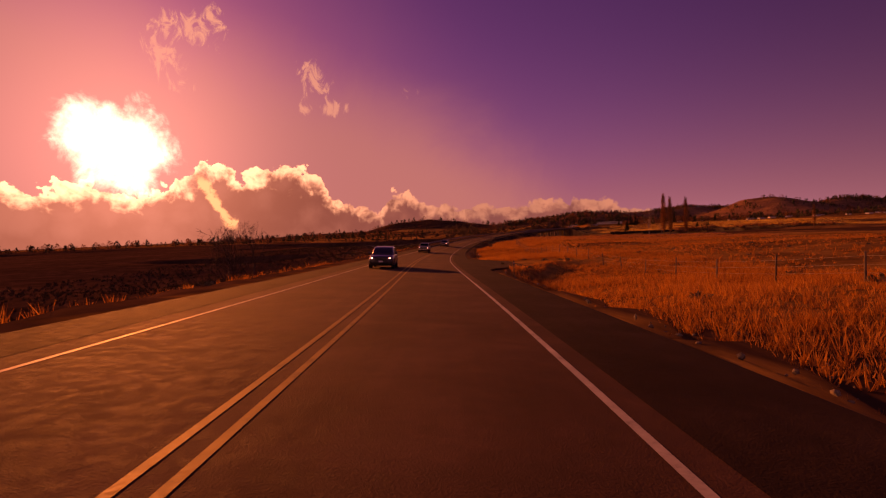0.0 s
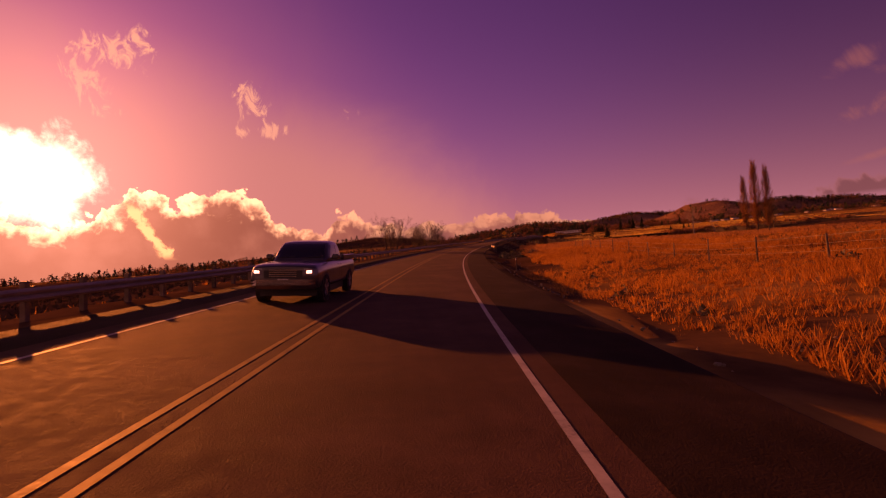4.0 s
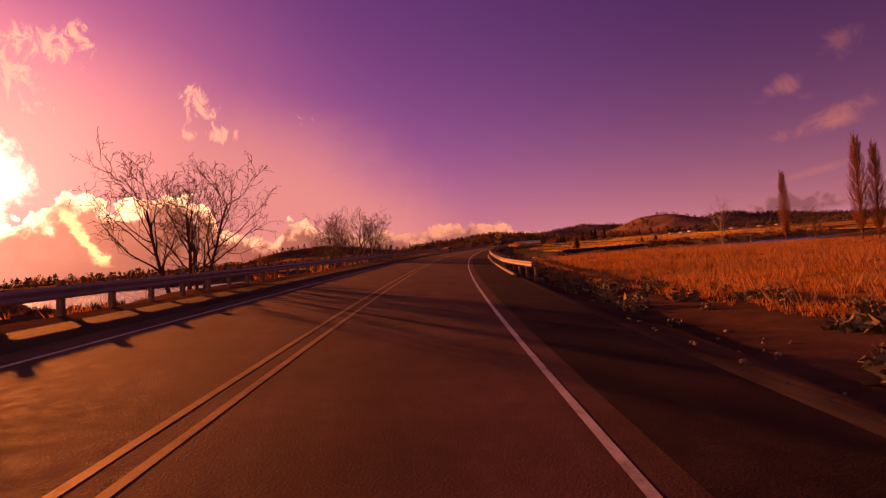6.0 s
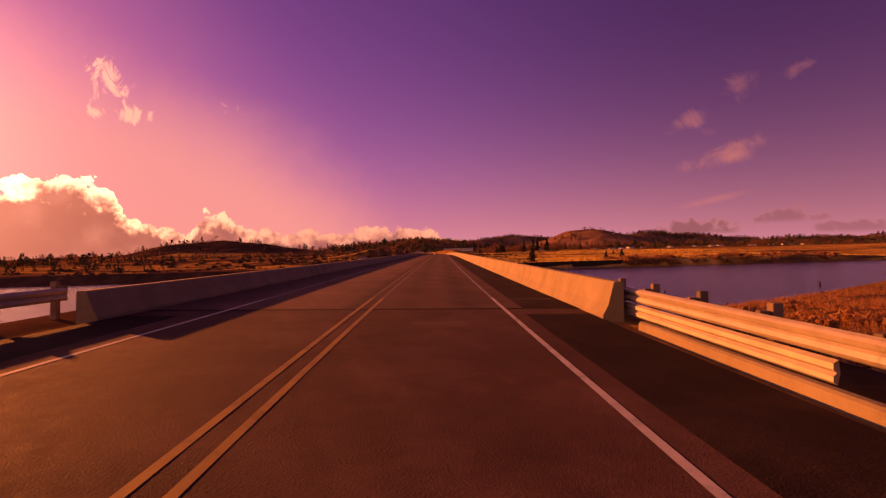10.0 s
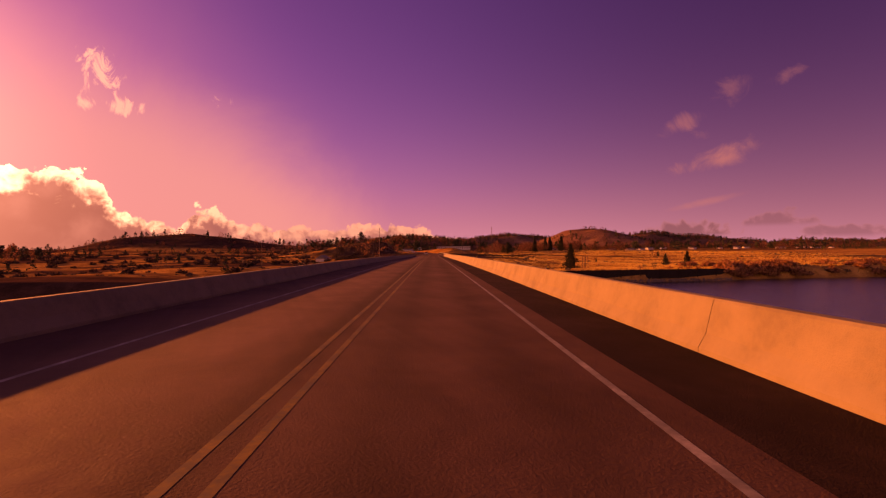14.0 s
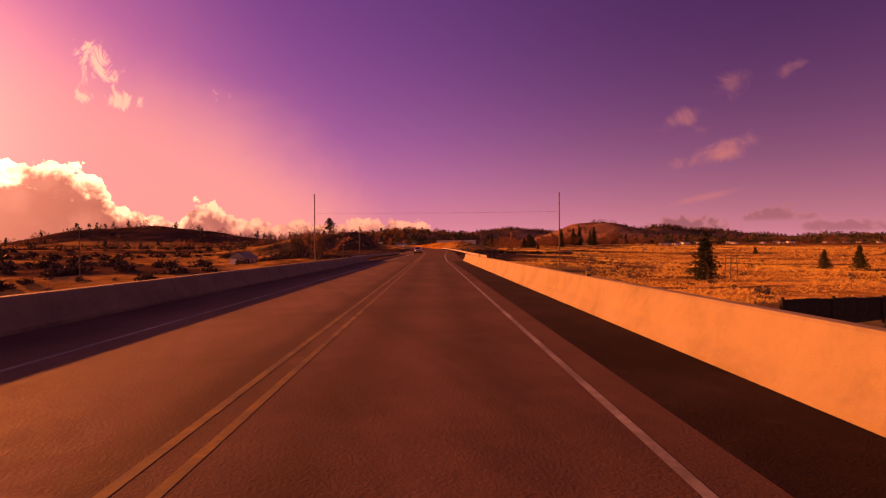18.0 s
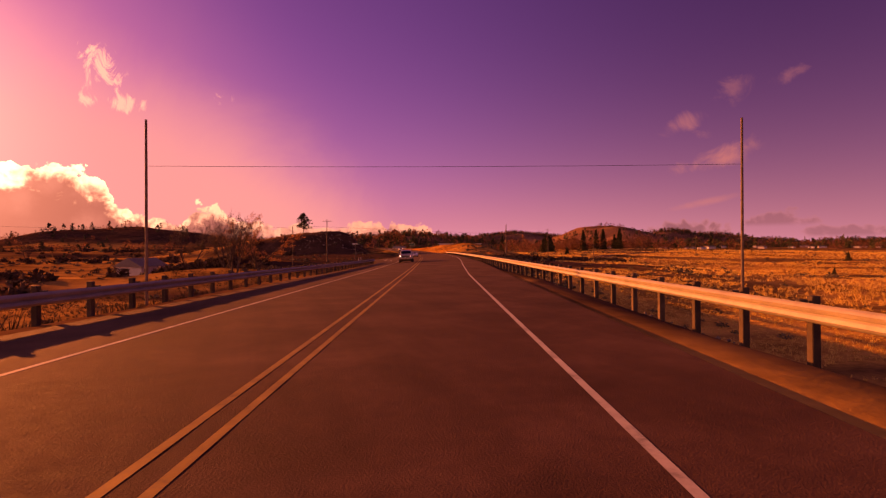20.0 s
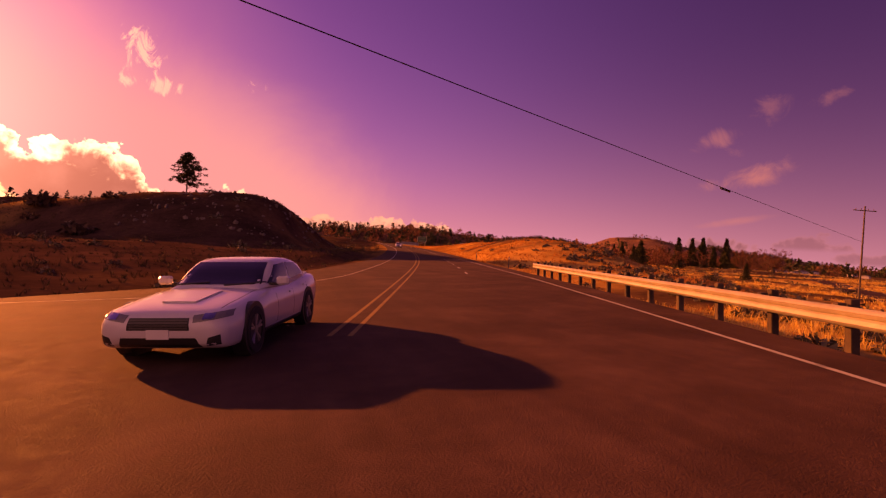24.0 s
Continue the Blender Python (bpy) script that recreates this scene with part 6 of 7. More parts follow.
def house(x, y, turn, w, l, h, label, roof_h=1.6, name="house", flat=False, wins=3, z=None):
    t = thing(name, label, "house" if not flat else "building", "houses" if not flat else "", at=pose(x, y, ground_z(x, y) if z is None else z, 0, 0, turn))
    part("wall", boxed(-l / 2, l / 2, -w / 2, w / 2, -0.8, h), SIDING, t)
    bm = bmesh.new()
    if flat:
        box(bm, -l / 2 - 0.8, l / 2 + 0.8, -w / 2 - 0.8, w / 2 + 0.8, h + 0.01, h + 0.5)
    else:
        o = 0.45
        vs = [bm.verts.new(p) for p in ((-l / 2 - o, -w / 2 - o, h), (l / 2 + o, -w / 2 - o, h), (l / 2 + o, w / 2 + o, h), (-l / 2 - o, w / 2 + o, h), (-l / 2 - o, 0, h + roof_h), (l / 2 + o, 0, h + roof_h))]
        for f in ((0, 1, 5, 4), (2, 3, 4, 5), (0, 4, 3), (1, 2, 5), (0, 3, 2, 1)):
            bm.faces.new([vs[i] for i in f])
    part("roof", bm, SHINGLE if not flat else SIDING, t)
    for k in range(wins):
        cx = -l / 2 + l * (k + 0.5) / wins
        for sgn in (-1, 1):
            nm = "door" if (k == wins // 2 and sgn < 0 and not flat) else "window"
            z0, z1, hw = (0.0, 2.05, 0.48) if nm == "door" else (h * 0.38, h * 0.8, min(0.7, l / wins * 0.3))
            y0 = sgn * (w / 2 + 0.03)
            wdw = part(nm, boxed(cx - hw, cx + hw, y0 - 0.03, y0 + 0.03, z0, z1), DOOR if nm == "door" else PANE, t)
            if nm == "window":
                fr = bmesh.new()
                for x0, x1, q0, q1 in ((cx - hw - 0.1, cx + hw + 0.1, z1, z1 + 0.1), (cx - hw - 0.1, cx + hw + 0.1, z0 - 0.1, z0), (cx - hw - 0.1, cx - hw, z0, z1), (cx + hw, cx + hw + 0.1, z0, z1)):
                    box(fr, x0, x1, y0 - 0.05, y0 + 0.05, q0, q1)
                part("frame", fr, SIDING, wdw)
    return t


house(130.8, 749.5, 62, 6.5, 8.5, 2.6, "small white gabled house near the lake shore", 2.0)
house(430, 1264, -24, 16, 62, 5.0, "long low pale flat-roofed building on the rise", flat=True, name="long_building", wins=16, z=1.2)
rng = np.random.default_rng(91)
for k in range(22):
    x = 560 + k * 42 + rng.uniform(-14, 14)
    y = 1010 + 0.14 * x + rng.uniform(-25, 45)
    house(x, y, rng.uniform(-25, 25), rng.uniform(6, 8), rng.uniform(11, 18), 2.7, "small pale gabled house across the golden plain", rng.uniform(0.9, 1.6))
for x, y in ((350, 1130), (300, 1120), (215, 1060), (360, 1180), (250, 1200), (-120, 1850), (-60, 1900), (40, 1820), (470, 1010), (500, 1030)):
    house(x, y, rng.uniform(-40, 40), 8, rng.uniform(11, 16), 3.0, "pale gabled house below the hills", 1.8)

# ---- cars in the oncoming lane ----
PAINT_WHITE = plain("white_car_paint", (0.62, 0.62, 0.62), 0.25, coat=0.6)
PAINT_SILVER = plain("silver_car_paint", (0.27, 0.255, 0.235), 0.3, 0.3, coat=0.6)
PAINT_GREY = plain("grey_car_paint", (0.13, 0.125, 0.12), 0.3, 0.2, coat=0.6)
PAINT_DARK = plain("dark_grey_car_paint", (0.05, 0.05, 0.055), 0.28, 0.2, coat=0.6)
GLASS = plain("car_glass", (0.012, 0.013, 0.015), 0.05, spec=0.7)
RUBBER = plain("tyre_rubber", (0.018, 0.018, 0.018), 0.85)
RIM = plain("alloy_rim", (0.35, 0.35, 0.35), 0.35, 0.9)
TRIM = plain("black_trim", (0.02, 0.02, 0.02), 0.5)
CHROME = plain("chrome", (0.6, 0.6, 0.6), 0.12, 1.0)
LAMP_ON = plain("lit_headlight", (1.0, 0.82, 0.5), 0.2, emit=5.0)
LAMP_OFF = plain("headlight_lens", (0.18, 0.18, 0.19), 0.1)
TAIL = plain("tail_lamp", (0.3, 0.01, 0.01), 0.2)


def pchip(x, xs, ys):
    """A smooth curve through points that never overshoots."""
    xs, ys = np.asarray(xs, float), np.asarray(ys, float)
    h = np.diff(xs)
    m = np.diff(ys) / h
    d = np.concatenate([[m[0]], np.where(m[1:] * m[:-1] > 0, 2 * m[1:] * m[:-1] / (m[1:] + m[:-1] + 1e-12), 0), [m[-1]]])
    i = np.clip(np.searchsorted(xs, x) - 1, 0, len(h) - 1)
    u = (x - xs[i]) / h[i]
    return ys[i] * (1 + 2 * u) * (1 - u) ** 2 + h[i] * d[i] * u * (1 - u) ** 2 + ys[i + 1] * u * u * (3 - 2 * u) + h[i] * d[i + 1] * u * u * (u - 1)


def skin(rings):
    """A closed skin through rings of equal count, and a tree to cast rays at."""
    V = np.array(rings)
    n, k = V.shape[:2]
    bm = bmesh.new()
    vs = [bm.verts.new(p) for p in V.reshape(-1, 3)]
    for a in range(n - 1):
        for i in range(k):
            j = (i + 1) % k
            bm.faces.new((vs[a * k + i], vs[a * k + j], vs[a * k + k + j], vs[a * k + k + i]))
    bm.faces.new(vs[:k][::-1])
    bm.faces.new(vs[-k:])
    bmesh.ops.recalc_face_normals(bm, faces=bm.faces)
    return bm, BVHTree.FromBMesh(bm)


def panel_on(tree, way, corners, off=0.008, nu=8, nv=5, deep=0.03):
    """A panel laid on a skin: four corners in the plane across the way, projected onto it, with an edge."""
    w = Vector(way)
    (a, b, c, d) = [np.array(q, float) for q in corners]
    bm = bmesh.new()
    rows = []
    for v in np.linspace(0, 1, nv):
        row = []
        for u in np.linspace(0, 1, nu):
            p = (a * (1 - u) + b * u) * (1 - v) + (d * (1 - u) + c * u) * v
            o = Vector((p[0], 0, p[1])) if abs(w.y) > 0.5 else Vector((0, p[0], p[1])) if abs(w.x) > 0.5 else Vector((p[0], p[1], 0))
            hit, nor = tree.ray_cast(o - w * 9, w)[:2]
            if hit is None:
                hit, nor = tree.find_nearest(o - w * 2)[:2]
            if nor.dot(w) > 0:
                nor = -nor
            row.append((hit + nor * off, hit - nor * deep))
        rows.append(row)
    top = [[bm.verts.new(q[0]) for q in r] for r in rows]
    low = [[bm.verts.new(q[1]) for q in r] for r in rows]
    for i in range(nv - 1):
        for j in range(nu - 1):
            bm.faces.new((top[i][j], top[i][j + 1], top[i + 1][j + 1], top[i + 1][j]))
    rim = [(0, j) for j in range(nu)] + [(i, nu - 1) for i in range(1, nv)] + [(nv - 1, j) for j in range(nu - 2, -1, -1)] + [(i, 0) for i in range(nv - 2, 0, -1)]
    for (i, j), (k, l) in zip(rim, rim[1:] + rim[:1]):
        bm.faces.new((top[i][j], low[i][j], low[k][l], top[k][l]))
    bmesh.ops.recalc_face_normals(bm, faces=bm.faces)
    return bm


FRONT, BACK, LEFTWARD, RIGHTWARD, DOWN = (0, 1, 0), (0, -1, 0), (-1, 0, 0), (1, 0, 0), (0, 0, -1)
SIDE = [(0.0, 0.0), (0.5, 0.0), (0.84, 0.01), (0.93, 0.06), (0.965, 0.16), (0.985, 0.30), (1.0, 0.46), (0.995, 0.60), (0.985, 0.70), (0.955, 0.80), (0.93, 0.88), (0.88, 0.945), (0.80, 0.975), (0.6, 1.0), (0.3, 1.015), (0.0, 1.02)]
CAB = [(1.0, 0.0), (0.985, 0.2), (0.955, 0.42), (0.92, 0.62), (0.875, 0.80), (0.82, 0.91), (0.74, 0.965), (0.55, 0.99), (0.28, 1.0), (0.0, 1.005)]


def car(kind, s, paint, label, lit=True, d=-1.95):
    """A car that faces back along the road. y runs to its tail; stations are y, underside, top of the body, half width."""
    spec = {
        "sedan": dict(L=5.04, st=[(0.0, 0.40, 0.58, 0.60), (0.05, 0.30, 0.66, 0.76), (0.18, 0.23, 0.735, 0.87), (0.45, 0.2, 0.79, 0.93), (1.0, 0.2, 0.86, 0.955), (1.75, 0.2, 0.94, 0.95), (2.6, 0.2, 0.955, 0.945), (3.4, 0.2, 0.98, 0.95), (4.0, 0.22, 1.04, 0.96), (4.7, 0.26, 1.07, 0.93), (4.96, 0.36, 1.05, 0.88), (5.04, 0.46, 0.93, 0.82)],
                      cab=[(1.62, 0.0), (1.9, 0.13), (2.3, 0.36), (2.62, 0.475), (3.0, 0.50), (3.4, 0.475), (3.9, 0.34), (4.35, 0.12), (4.6, 0.0)], wb=0.83, wheels=(0.96, 4.0), R=0.37, name="sedan",
                      ws=(0.08, 0.44), glass=[(1.98, 2.5, 3.0, 3.0), (3.06, 3.06, 3.72, 4.05)], gz=(0.07, 0.40), rear=(3.55, 4.45),
                      lamp=((0.46, 0.60), (0.87, 0.66), (0.85, 0.74), (0.44, 0.69)), grille=((-0.42, 0.50), (0.42, 0.50), (0.40, 0.66), (-0.40, 0.66)), intake=((-0.56, 0.26), (0.56, 0.26), (0.50, 0.40), (-0.50, 0.40)), side_in=((0.62, 0.28), (0.80, 0.30), (0.80, 0.44), (0.66, 0.40))),
        "suv": dict(L=4.7, st=[(0.0, 0.42, 0.72, 0.66), (0.05, 0.33, 0.82, 0.80), (0.2, 0.26, 0.92, 0.89), (0.55, 0.23, 0.99, 0.93), (1.25, 0.23, 1.05, 0.94), (2.5, 0.24, 1.07, 0.94), (3.9, 0.25, 1.10, 0.94), (4.45, 0.3, 1.11, 0.92), (4.64, 0.38, 1.08, 0.88), (4.7, 0.46, 0.98, 0.82)],
                    cab=[(1.1, 0.0), (1.4, 0.17), (1.8, 0.42), (2.15, 0.56), (2.7, 0.61), (3.4, 0.60), (4.0, 0.54), (4.35, 0.38), (4.6, 0.05)], wb=0.86, wheels=(0.94, 3.7), R=0.36, name="crossover_car",
                    ws=(0.1, 0.50), glass=[(1.55, 2.05, 2.6, 2.6), (2.66, 2.66, 3.5, 3.5), (3.56, 3.56, 3.95, 4.2)], gz=(0.08, 0.47), rear=(4.0, 4.5),
                    lamp=((0.48, 0.70), (0.88, 0.74), (0.87, 0.86), (0.46, 0.80)), grille=((-0.42, 0.58), (0.42, 0.58), (0.44, 0.80), (-0.44, 0.80)), intake=((-0.6, 0.34), (0.6, 0.34), (0.52, 0.50), (-0.52, 0.50)), side_in=((0.64, 0.40), (0.78, 0.40), (0.78, 0.50), (0.64, 0.50))),
        "pickup": dict(L=5.8, st=[(0.0, 0.52, 1.02, 0.84), (0.06, 0.44, 1.10, 0.93), (0.25, 0.42, 1.16, 0.98), (0.8, 0.42, 1.20, 1.0), (1.6, 0.42, 1.23, 1.0), (3.5, 0.42, 1.25, 1.0), (5.5, 0.46, 1.27, 1.0), (5.74, 0.52, 1.25, 0.98), (5.8, 0.58, 1.18, 0.94)],
                       cab=[(1.5, 0.0), (1.75, 0.2), (2.1, 0.48), (2.4, 0.61), (2.9, 0.65), (3.3, 0.64), (3.55, 0.5), (3.64, 0.0)], wb=0.9, wheels=(1.0, 4.65), R=0.42, name="pickup_truck",
                       ws=(0.1, 0.53), glass=[(1.95, 2.35, 2.85, 2.85), (2.91, 2.91, 3.4, 3.4)], gz=(0.08, 0.50), rear=(3.5, 3.6),
                       lamp=((0.60, 0.84), (0.94, 0.84), (0.93, 1.02), (0.60, 1.04)), grille=((-0.55, 0.76), (0.55, 0.76), (0.56, 1.04), (-0.56, 1.04)), intake=((-0.5, 0.50), (0.5, 0.50), (0.46, 0.58), (-0.46, 0.58)), side_in=((0.66, 0.52), (0.8, 0.52), (0.8, 0.60), (0.66, 0.60))),
    }[kind]
    L, R, wb = spec["L"], spec["R"], spec["wb"]
    st = np.array(spec["st"])
    Y = np.unique(np.concatenate([st[:, 0], np.linspace(0, L, 46), np.linspace(0, 0.3, 9), np.linspace(L - 0.2, L, 6)]))
    at_y = lambda y, c: float(pchip(np.array([y]), st[:, 0], st[:, c])[0])
    Wd = float(st[:, 3].max())
    t = thing(spec["name"], label, "car" if kind != "pickup" else "pickup truck", "oncoming cars", at=road_pose(s, d))

    def ring(y, prof, z0, z1, w):
        half = [(x * w, z0 + (z1 - z0) * z) for x, z in prof]
        return [(x, y, z) for x, z in half] + [(-x, y, z) for x, z in half[-2:0:-1]]

    bm, body_tree = skin([ring(y, SIDE, at_y(y, 1), at_y(y, 2), at_y(y, 3)) for y in Y])
    part("body", bm, paint, t, smooth=True)
    cb = np.array(spec["cab"])
    belt = lambda y: at_y(y, 2) - 0.02
    CY = np.unique(np.concatenate([cb[:, 0], np.linspace(cb[0, 0], cb[-1, 0], 26)]))
    ch = lambda y: max(float(pchip(np.array([y]), cb[:, 0], cb[:, 1])[0]), 0.004)
    cab_prof = [(0.0, -0.12)] + [(x, z) for x, z in CAB]
    tuck = lambda y: 1.0 - 0.10 * (1 - min(1.0, ch(y) / 0.3))
    bm, cab_tree = skin([ring(y, cab_prof, belt(y), belt(y) + ch(y), wb * tuck(y)) for y in CY])
    part("cabin", bm, paint, t, smooth=True)
    # windows
    y0 = cb[0, 0]
    lo, hi = spec["ws"]
    zb = belt(y0)
    part("windscreen", panel_on(cab_tree, FRONT, ((-wb * 0.86, zb + lo), (wb * 0.86, zb + lo), (wb * 0.74, zb + hi), (-wb * 0.74, zb + hi)), 0.006, 12, 7), GLASS, t, "dark windscreen")
    ym = spec["rear"][0]
    part("rear_window", panel_on(cab_tree, BACK, ((-wb * 0.74, belt(ym) + 0.08), (wb * 0.74, belt(ym) + 0.08), (wb * 0.66, belt(ym) + ch(ym) * 0.85), (-wb * 0.66, belt(ym) + ch(ym) * 0.85)), 0.006, 10, 6), GLASS, t, "dark rear window")
    for sg, way in ((1, LEFTWARD), (-1, RIGHTWARD)):
        for q0, q1, q2, q3 in spec["glass"]:
            g0, g1 = spec["gz"]
            top = lambda y: belt(y) + min(g1, ch(y) - 0.07)
            part("side_window", panel_on(cab_tree, way, ((q0, belt(q0) + g0), (q3, belt(q3) + g0), (q2, top(q2)), (q1, top(q1))), 0.006, 8, 5), GLASS, t, "dark tinted side window")
        doors = [y0 + 0.45, spec["glass"][0][2] + 0.03, spec["glass"][1][3] - 0.1]
        for y in doors:
            part("door_seam", panel_on(body_tree, way, ((y, at_y(y, 1) + 0.12), (y + 0.012, at_y(y, 1) + 0.12), (y + 0.012, belt(y) - 0.03), (y, belt(y) - 0.03)), 0.002, 2, 8, 0.004), TRIM, t)
        for y in doors[1:]:
            part("door_handle", panel_on(body_tree, way, ((y - 0.24, belt(y) - 0.17), (y - 0.06, belt(y) - 0.17), (y - 0.06, belt(y) - 0.14), (y - 0.24, belt(y) - 0.14)), 0.035, 5, 2, 0.0), paint if kind != "pickup" else CHROME, t)
        part("sill", panel_on(body_tree, way, ((1.5, at_y(1.5, 1) + 0.03), (L - 1.5, at_y(L - 1.5, 1) + 0.03), (L - 1.5, at_y(L - 1.5, 1) + 0.11), (1.5, at_y(1.5, 1) + 0.11)), 0.02, 8, 3), TRIM, t)
        mir = part("mirror", boxed(-0.11, 0.11, -0.07, 0.07, -0.07, 0.08, 0.035), paint, t, at=Matrix.Translation((sg * (Wd + 0.07), y0 + 0.45, belt(y0) + 0.13)))
        part("mirror_glass", boxed(-0.09, 0.09, 0.071, 0.076, -0.05, 0.06), CHROME, mir)
        part("mirror_arm", boxed(-sg * 0.2 - 0.06, -sg * 0.2 + 0.12, -0.03, 0.03, -0.08, -0.03, 0.01), TRIM, mir)
        for y in spec["wheels"]:
            wx = sg * (at_y(y, 3) - 0.115)
            part("wheel_arch", tube(bmesh.new(), (wx - sg * 0.1, y, R + 0.01), (wx + sg * 0.118, y, R + 0.01), R + 0.05, n=32), TRIM, t)
            wh = thing_part("wheel", t)
            prof = [(0.0, R * 0.66), (0.0, R * 0.92), (0.03, R * 0.985), (0.08, R), (0.15, R), (0.2, R * 0.985), (0.23, R * 0.92), (0.225, R * 0.66)]
            k = len(prof)
            tyre = bmesh.new()
            vv = [[tyre.verts.new((wx + sg * (-0.09 + x), y + math.cos(a) * r, R + math.sin(a) * r)) for x, r in prof] for a in np.linspace(0, 2 * math.pi, 33)[:-1]]
            for i in range(32):
                for q in range(k):
                    tyre.faces.new((vv[i][q], vv[i][(q + 1) % k], vv[(i + 1) % 32][(q + 1) % k], vv[(i + 1) % 32][q]))
            bmesh.ops.recalc_face_normals(tyre, faces=tyre.faces)
            part("tyre", tyre, RUBBER, wh)
            rim = bmesh.new()
            tube(rim, (wx + sg * 0.02, y, R), (wx + sg * 0.05, y, R), R * 0.66, n=26)
            for q in range(5):
                a = q * 2 * math.pi / 5 + 0.3
                for da in (-0.16, 0.16):
                    tube(rim, (wx + sg * 0.10, y + math.cos(a) * 0.05, R + math.sin(a) * 0.05), (wx + sg * 0.115, y + math.cos(a + da) * R * 0.62, R + math.sin(a + da) * R * 0.62), 0.028, 0.024, 6)
            tube(rim, (wx + sg * 0.04, y, R), (wx + sg * 0.13, y, R), 0.065, n=10)
            part("rim", rim, RIM, wh)
        # lamps and openings of the nose and the tail
        mirror_x = lambda cs: [(sg * x, z) for x, z in cs]
        hl = part("headlight", panel_on(body_tree, FRONT, mirror_x(spec["lamp"]), 0.008, 9, 5), LAMP_OFF, t, "lit warm headlight" if lit else "dark slim headlight")
        (xa, za), (xb, zb2), (xc, zc2), (xd, zd) = spec["lamp"]
        cx, cz = xa * 0.55 + xb * 0.45, (za + zb2 + zc2 + zd) / 4
        part("projector", panel_on(body_tree, FRONT, mirror_x(((cx - 0.07, cz - 0.035), (cx + 0.07, cz - 0.03), (cx + 0.07, cz + 0.04), (cx - 0.07, cz + 0.035))), 0.014, 5, 4), LAMP_ON if lit else CHROME, hl)
        part("corner_vent", panel_on(body_tree, FRONT, mirror_x(spec["side_in"]), 0.004, 5, 4), TRIM, t)
        ze = at_y(L - 0.1, 2)
        part("tail_light", panel_on(body_tree, BACK, mirror_x(((0.45, ze - 0.24), (Wd - 0.1, ze - 0.26), (Wd - 0.1, ze - 0.1), (0.45, ze - 0.12))), 0.008, 7, 4), TAIL, t)
        part("wiper", panel_on(cab_tree, FRONT, ((sg * 0.45 - 0.32, zb + lo - 0.02), (sg * 0.45 + 0.3, zb + lo + 0.02), (sg * 0.45 + 0.3, zb + lo + 0.035), (sg * 0.45 - 0.32, zb + lo - 0.005)), 0.02, 8, 2), TRIM, t)
    gr = part("grille", panel_on(body_tree, FRONT, spec["grille"], 0.006, 12, 5), TRIM, t, "black front grille")
    gz0, gz1 = spec["grille"][0][1], spec["grille"][2][1]
    for k in range(4):
        z = gz0 + (gz1 - gz0) * (k + 0.8) / 4.6
        part("grille_bar", panel_on(body_tree, FRONT, ((-0.39, z - 0.008), (0.39, z - 0.008), (0.39, z + 0.008), (-0.39, z + 0.008)), 0.016, 10, 2), CHROME if kind == "pickup" else plain("grille_trim", (0.06, 0.06, 0.06), 0.4), gr)
    part("air_intake", panel_on(body_tree, FRONT, spec["intake"], 0.005, 12, 4), TRIM, t)
    zp = (spec["intake"][2][1] + gz0) / 2
    part("number_plate", panel_on(body_tree, FRONT, ((-0.15, zp - 0.06), (0.15, zp - 0.06), (0.15, zp + 0.06), (-0.15, zp + 0.06)), 0.02, 3, 2), SIGN_WHITE, t)
    hood = y0 - 0.02
    for sg in (-1, 1):
        part("hood_seam", panel_on(body_tree, DOWN, ((sg * 0.70 - 0.006, 0.35), (sg * 0.70 + 0.006, 0.35), (sg * 0.72 + 0.006, hood + 0.1), (sg * 0.72 - 0.006, hood + 0.1)), 0.002, 2, 10, 0.004), TRIM, t)
    if kind == "sedan":
        part("hood_scoop", panel_on(body_tree, DOWN, ((-0.24, 0.55), (0.24, 0.55), (0.28, 1.35), (-0.28, 1.35)), 0.022, 8, 8), paint, t)
        part("spoiler", panel_on(body_tree, DOWN, ((-0.7, 4.72), (0.7, 4.72), (0.68, 4.9), (-0.68, 4.9)), 0.035, 10, 4), paint, t)
    if kind == "suv":
        for sg in (-1, 1):
            part("roof_rail", panel_on(cab_tree, DOWN, ((sg * 0.60 - 0.02, 2.2), (sg * 0.60 + 0.02, 2.2), (sg * 0.60 + 0.02, 3.95), (sg * 0.60 - 0.02, 3.95)), 0.05, 2, 10), CHROME, t)
    if kind == "pickup":
        part("front_bumper", panel_on(body_tree, FRONT, ((-0.9, 0.47), (0.9, 0.47), (0.9, 0.72), (-0.9, 0.72)), 0.05, 14, 4), CHROME, t)
        part("bed_floor", boxed(-0.84, 0.84, 3.8, 5.6, 1.27, 1.30), TRIM, t)
        for sg in (-1, 1):
            part("bed_rail", boxed(sg * 0.92 - 0.06, sg * 0.92 + 0.06, 3.72, 5.7, 1.2, 1.38, 0.02), paint, t)
        part("tailgate", boxed(-0.86, 0.86, 5.62, 5.71, 0.75, 1.38, 0.02), paint, t)
    part("underbody", boxed(-Wd + 0.15, Wd - 0.15, 0.5, L - 0.5, 0.2, 0.46), TRIM, t)
    return t


def thing_part(name, parent):
    e = new(name)
    e.parent = parent
    return e


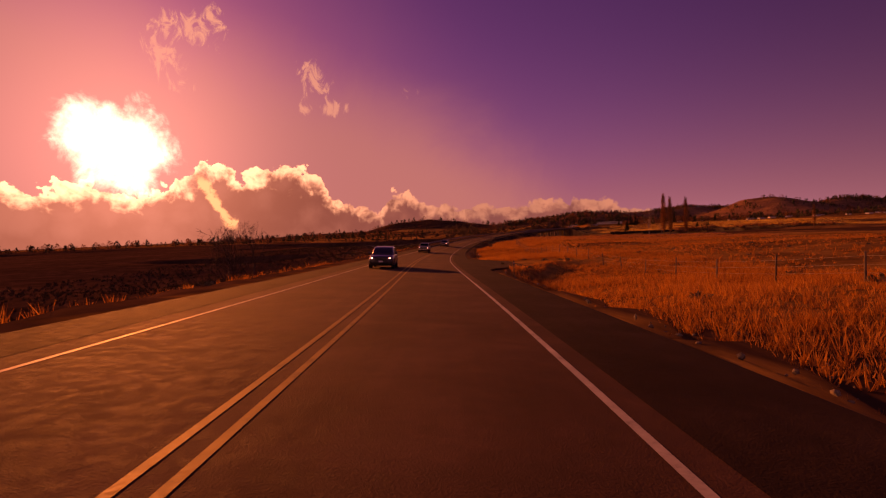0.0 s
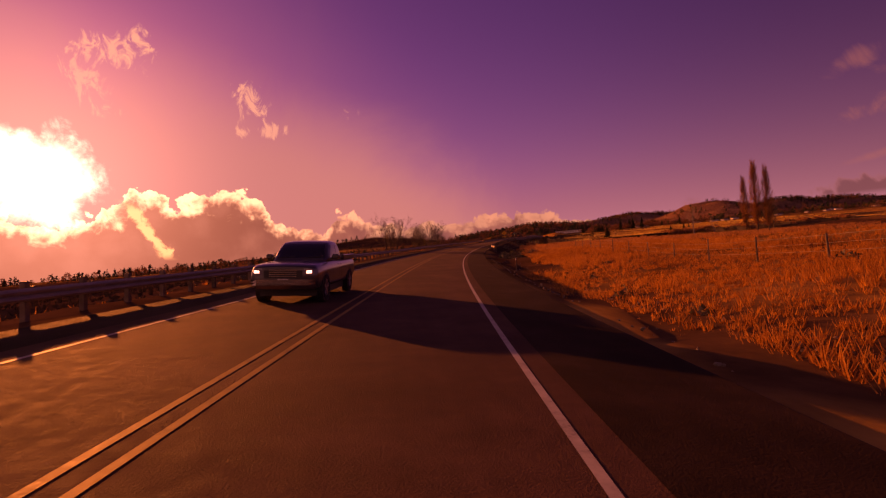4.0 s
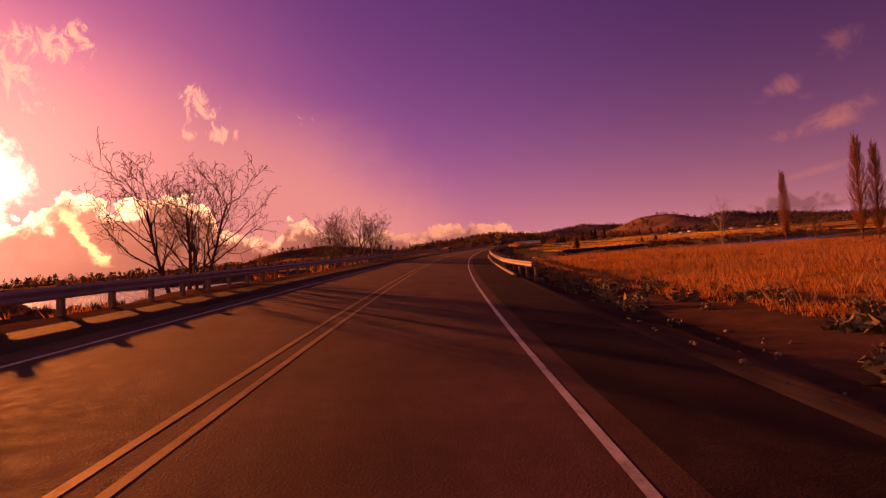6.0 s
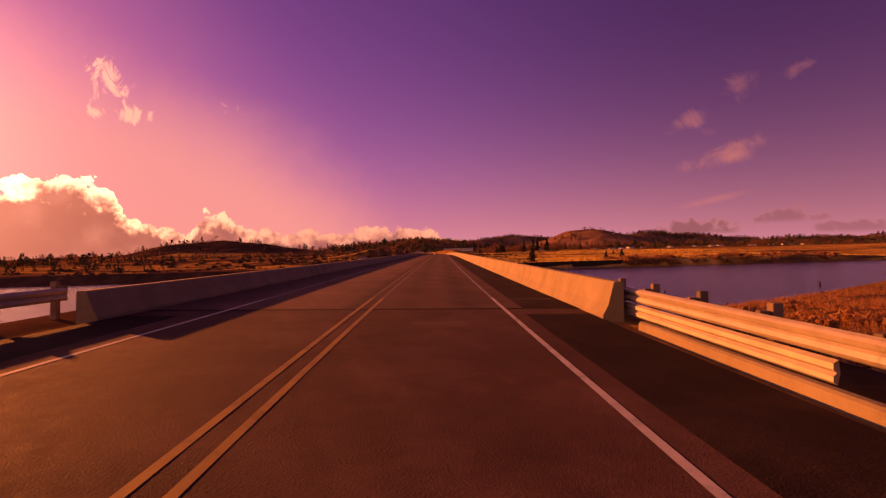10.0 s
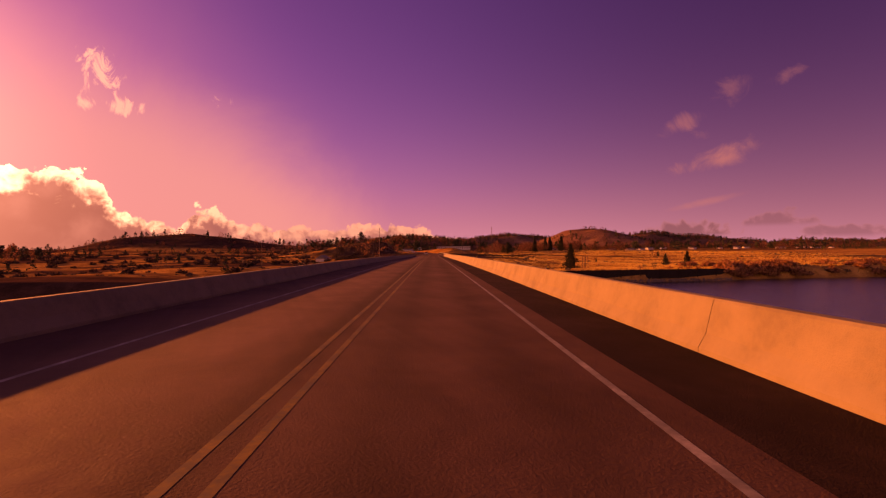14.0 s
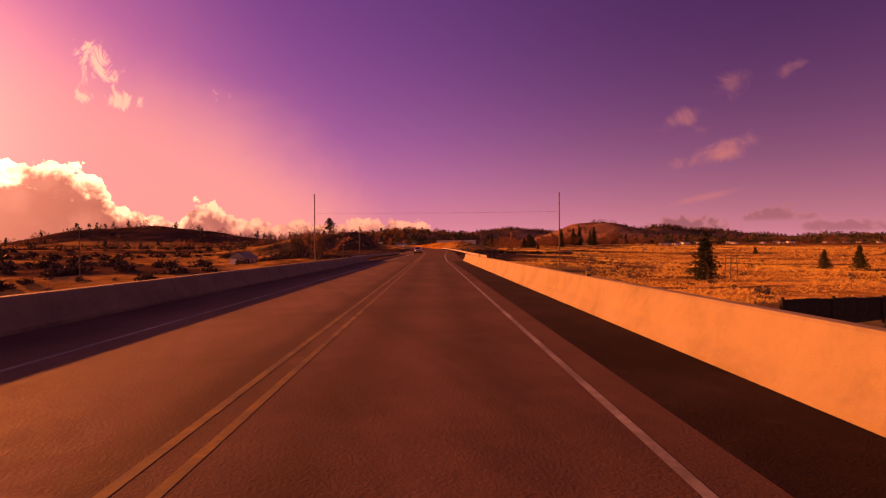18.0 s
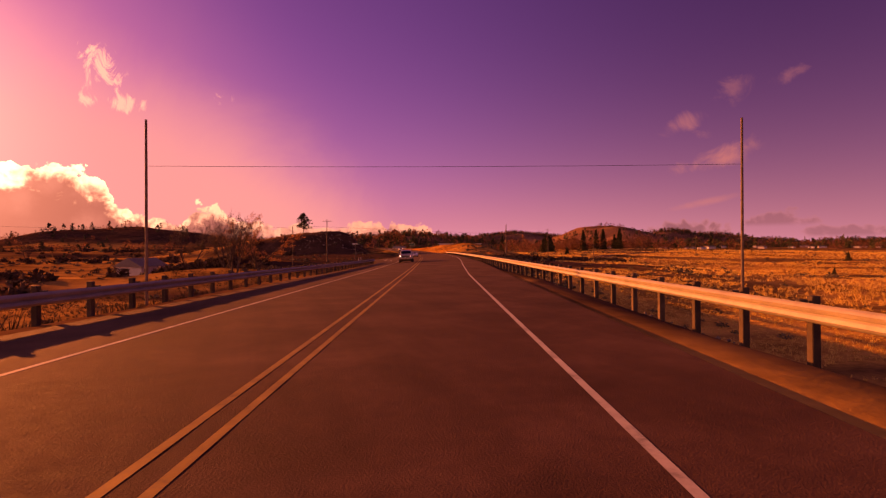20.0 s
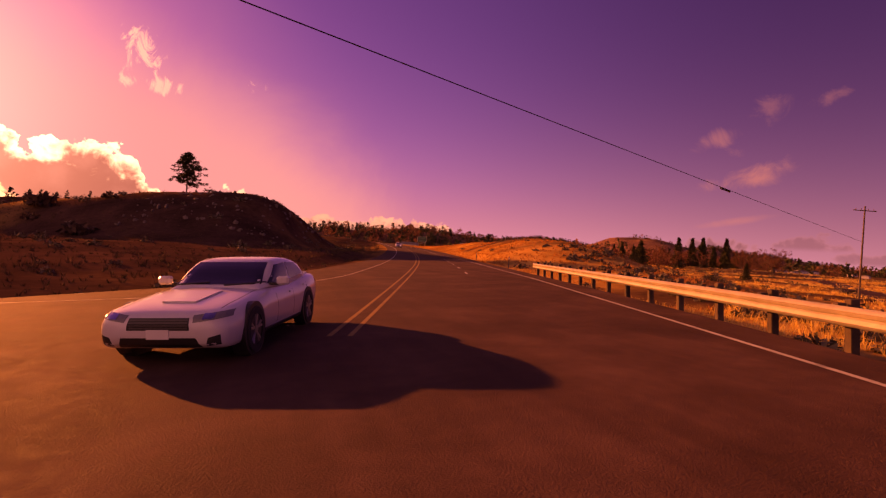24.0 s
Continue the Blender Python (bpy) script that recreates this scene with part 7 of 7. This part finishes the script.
car("suv", 36.2, PAINT_DARK, "dark crossover car in the oncoming lane, headlights lit")
car("pickup", 93, PAINT_GREY, "grey pickup truck in the oncoming lane, headlights lit")
car("pickup", 142, PAINT_DARK, "dark pickup truck in the oncoming lane, headlights lit")
car("pickup", 712.5, PAINT_SILVER, "dusty silver pickup truck in the oncoming lane, headlights lit")
car("sedan", 774.6, PAINT_WHITE, "white sedan with a black grille in the oncoming lane", lit=False)
car("suv", 930, PAINT_WHITE, "white crossover car far along the oncoming lane")
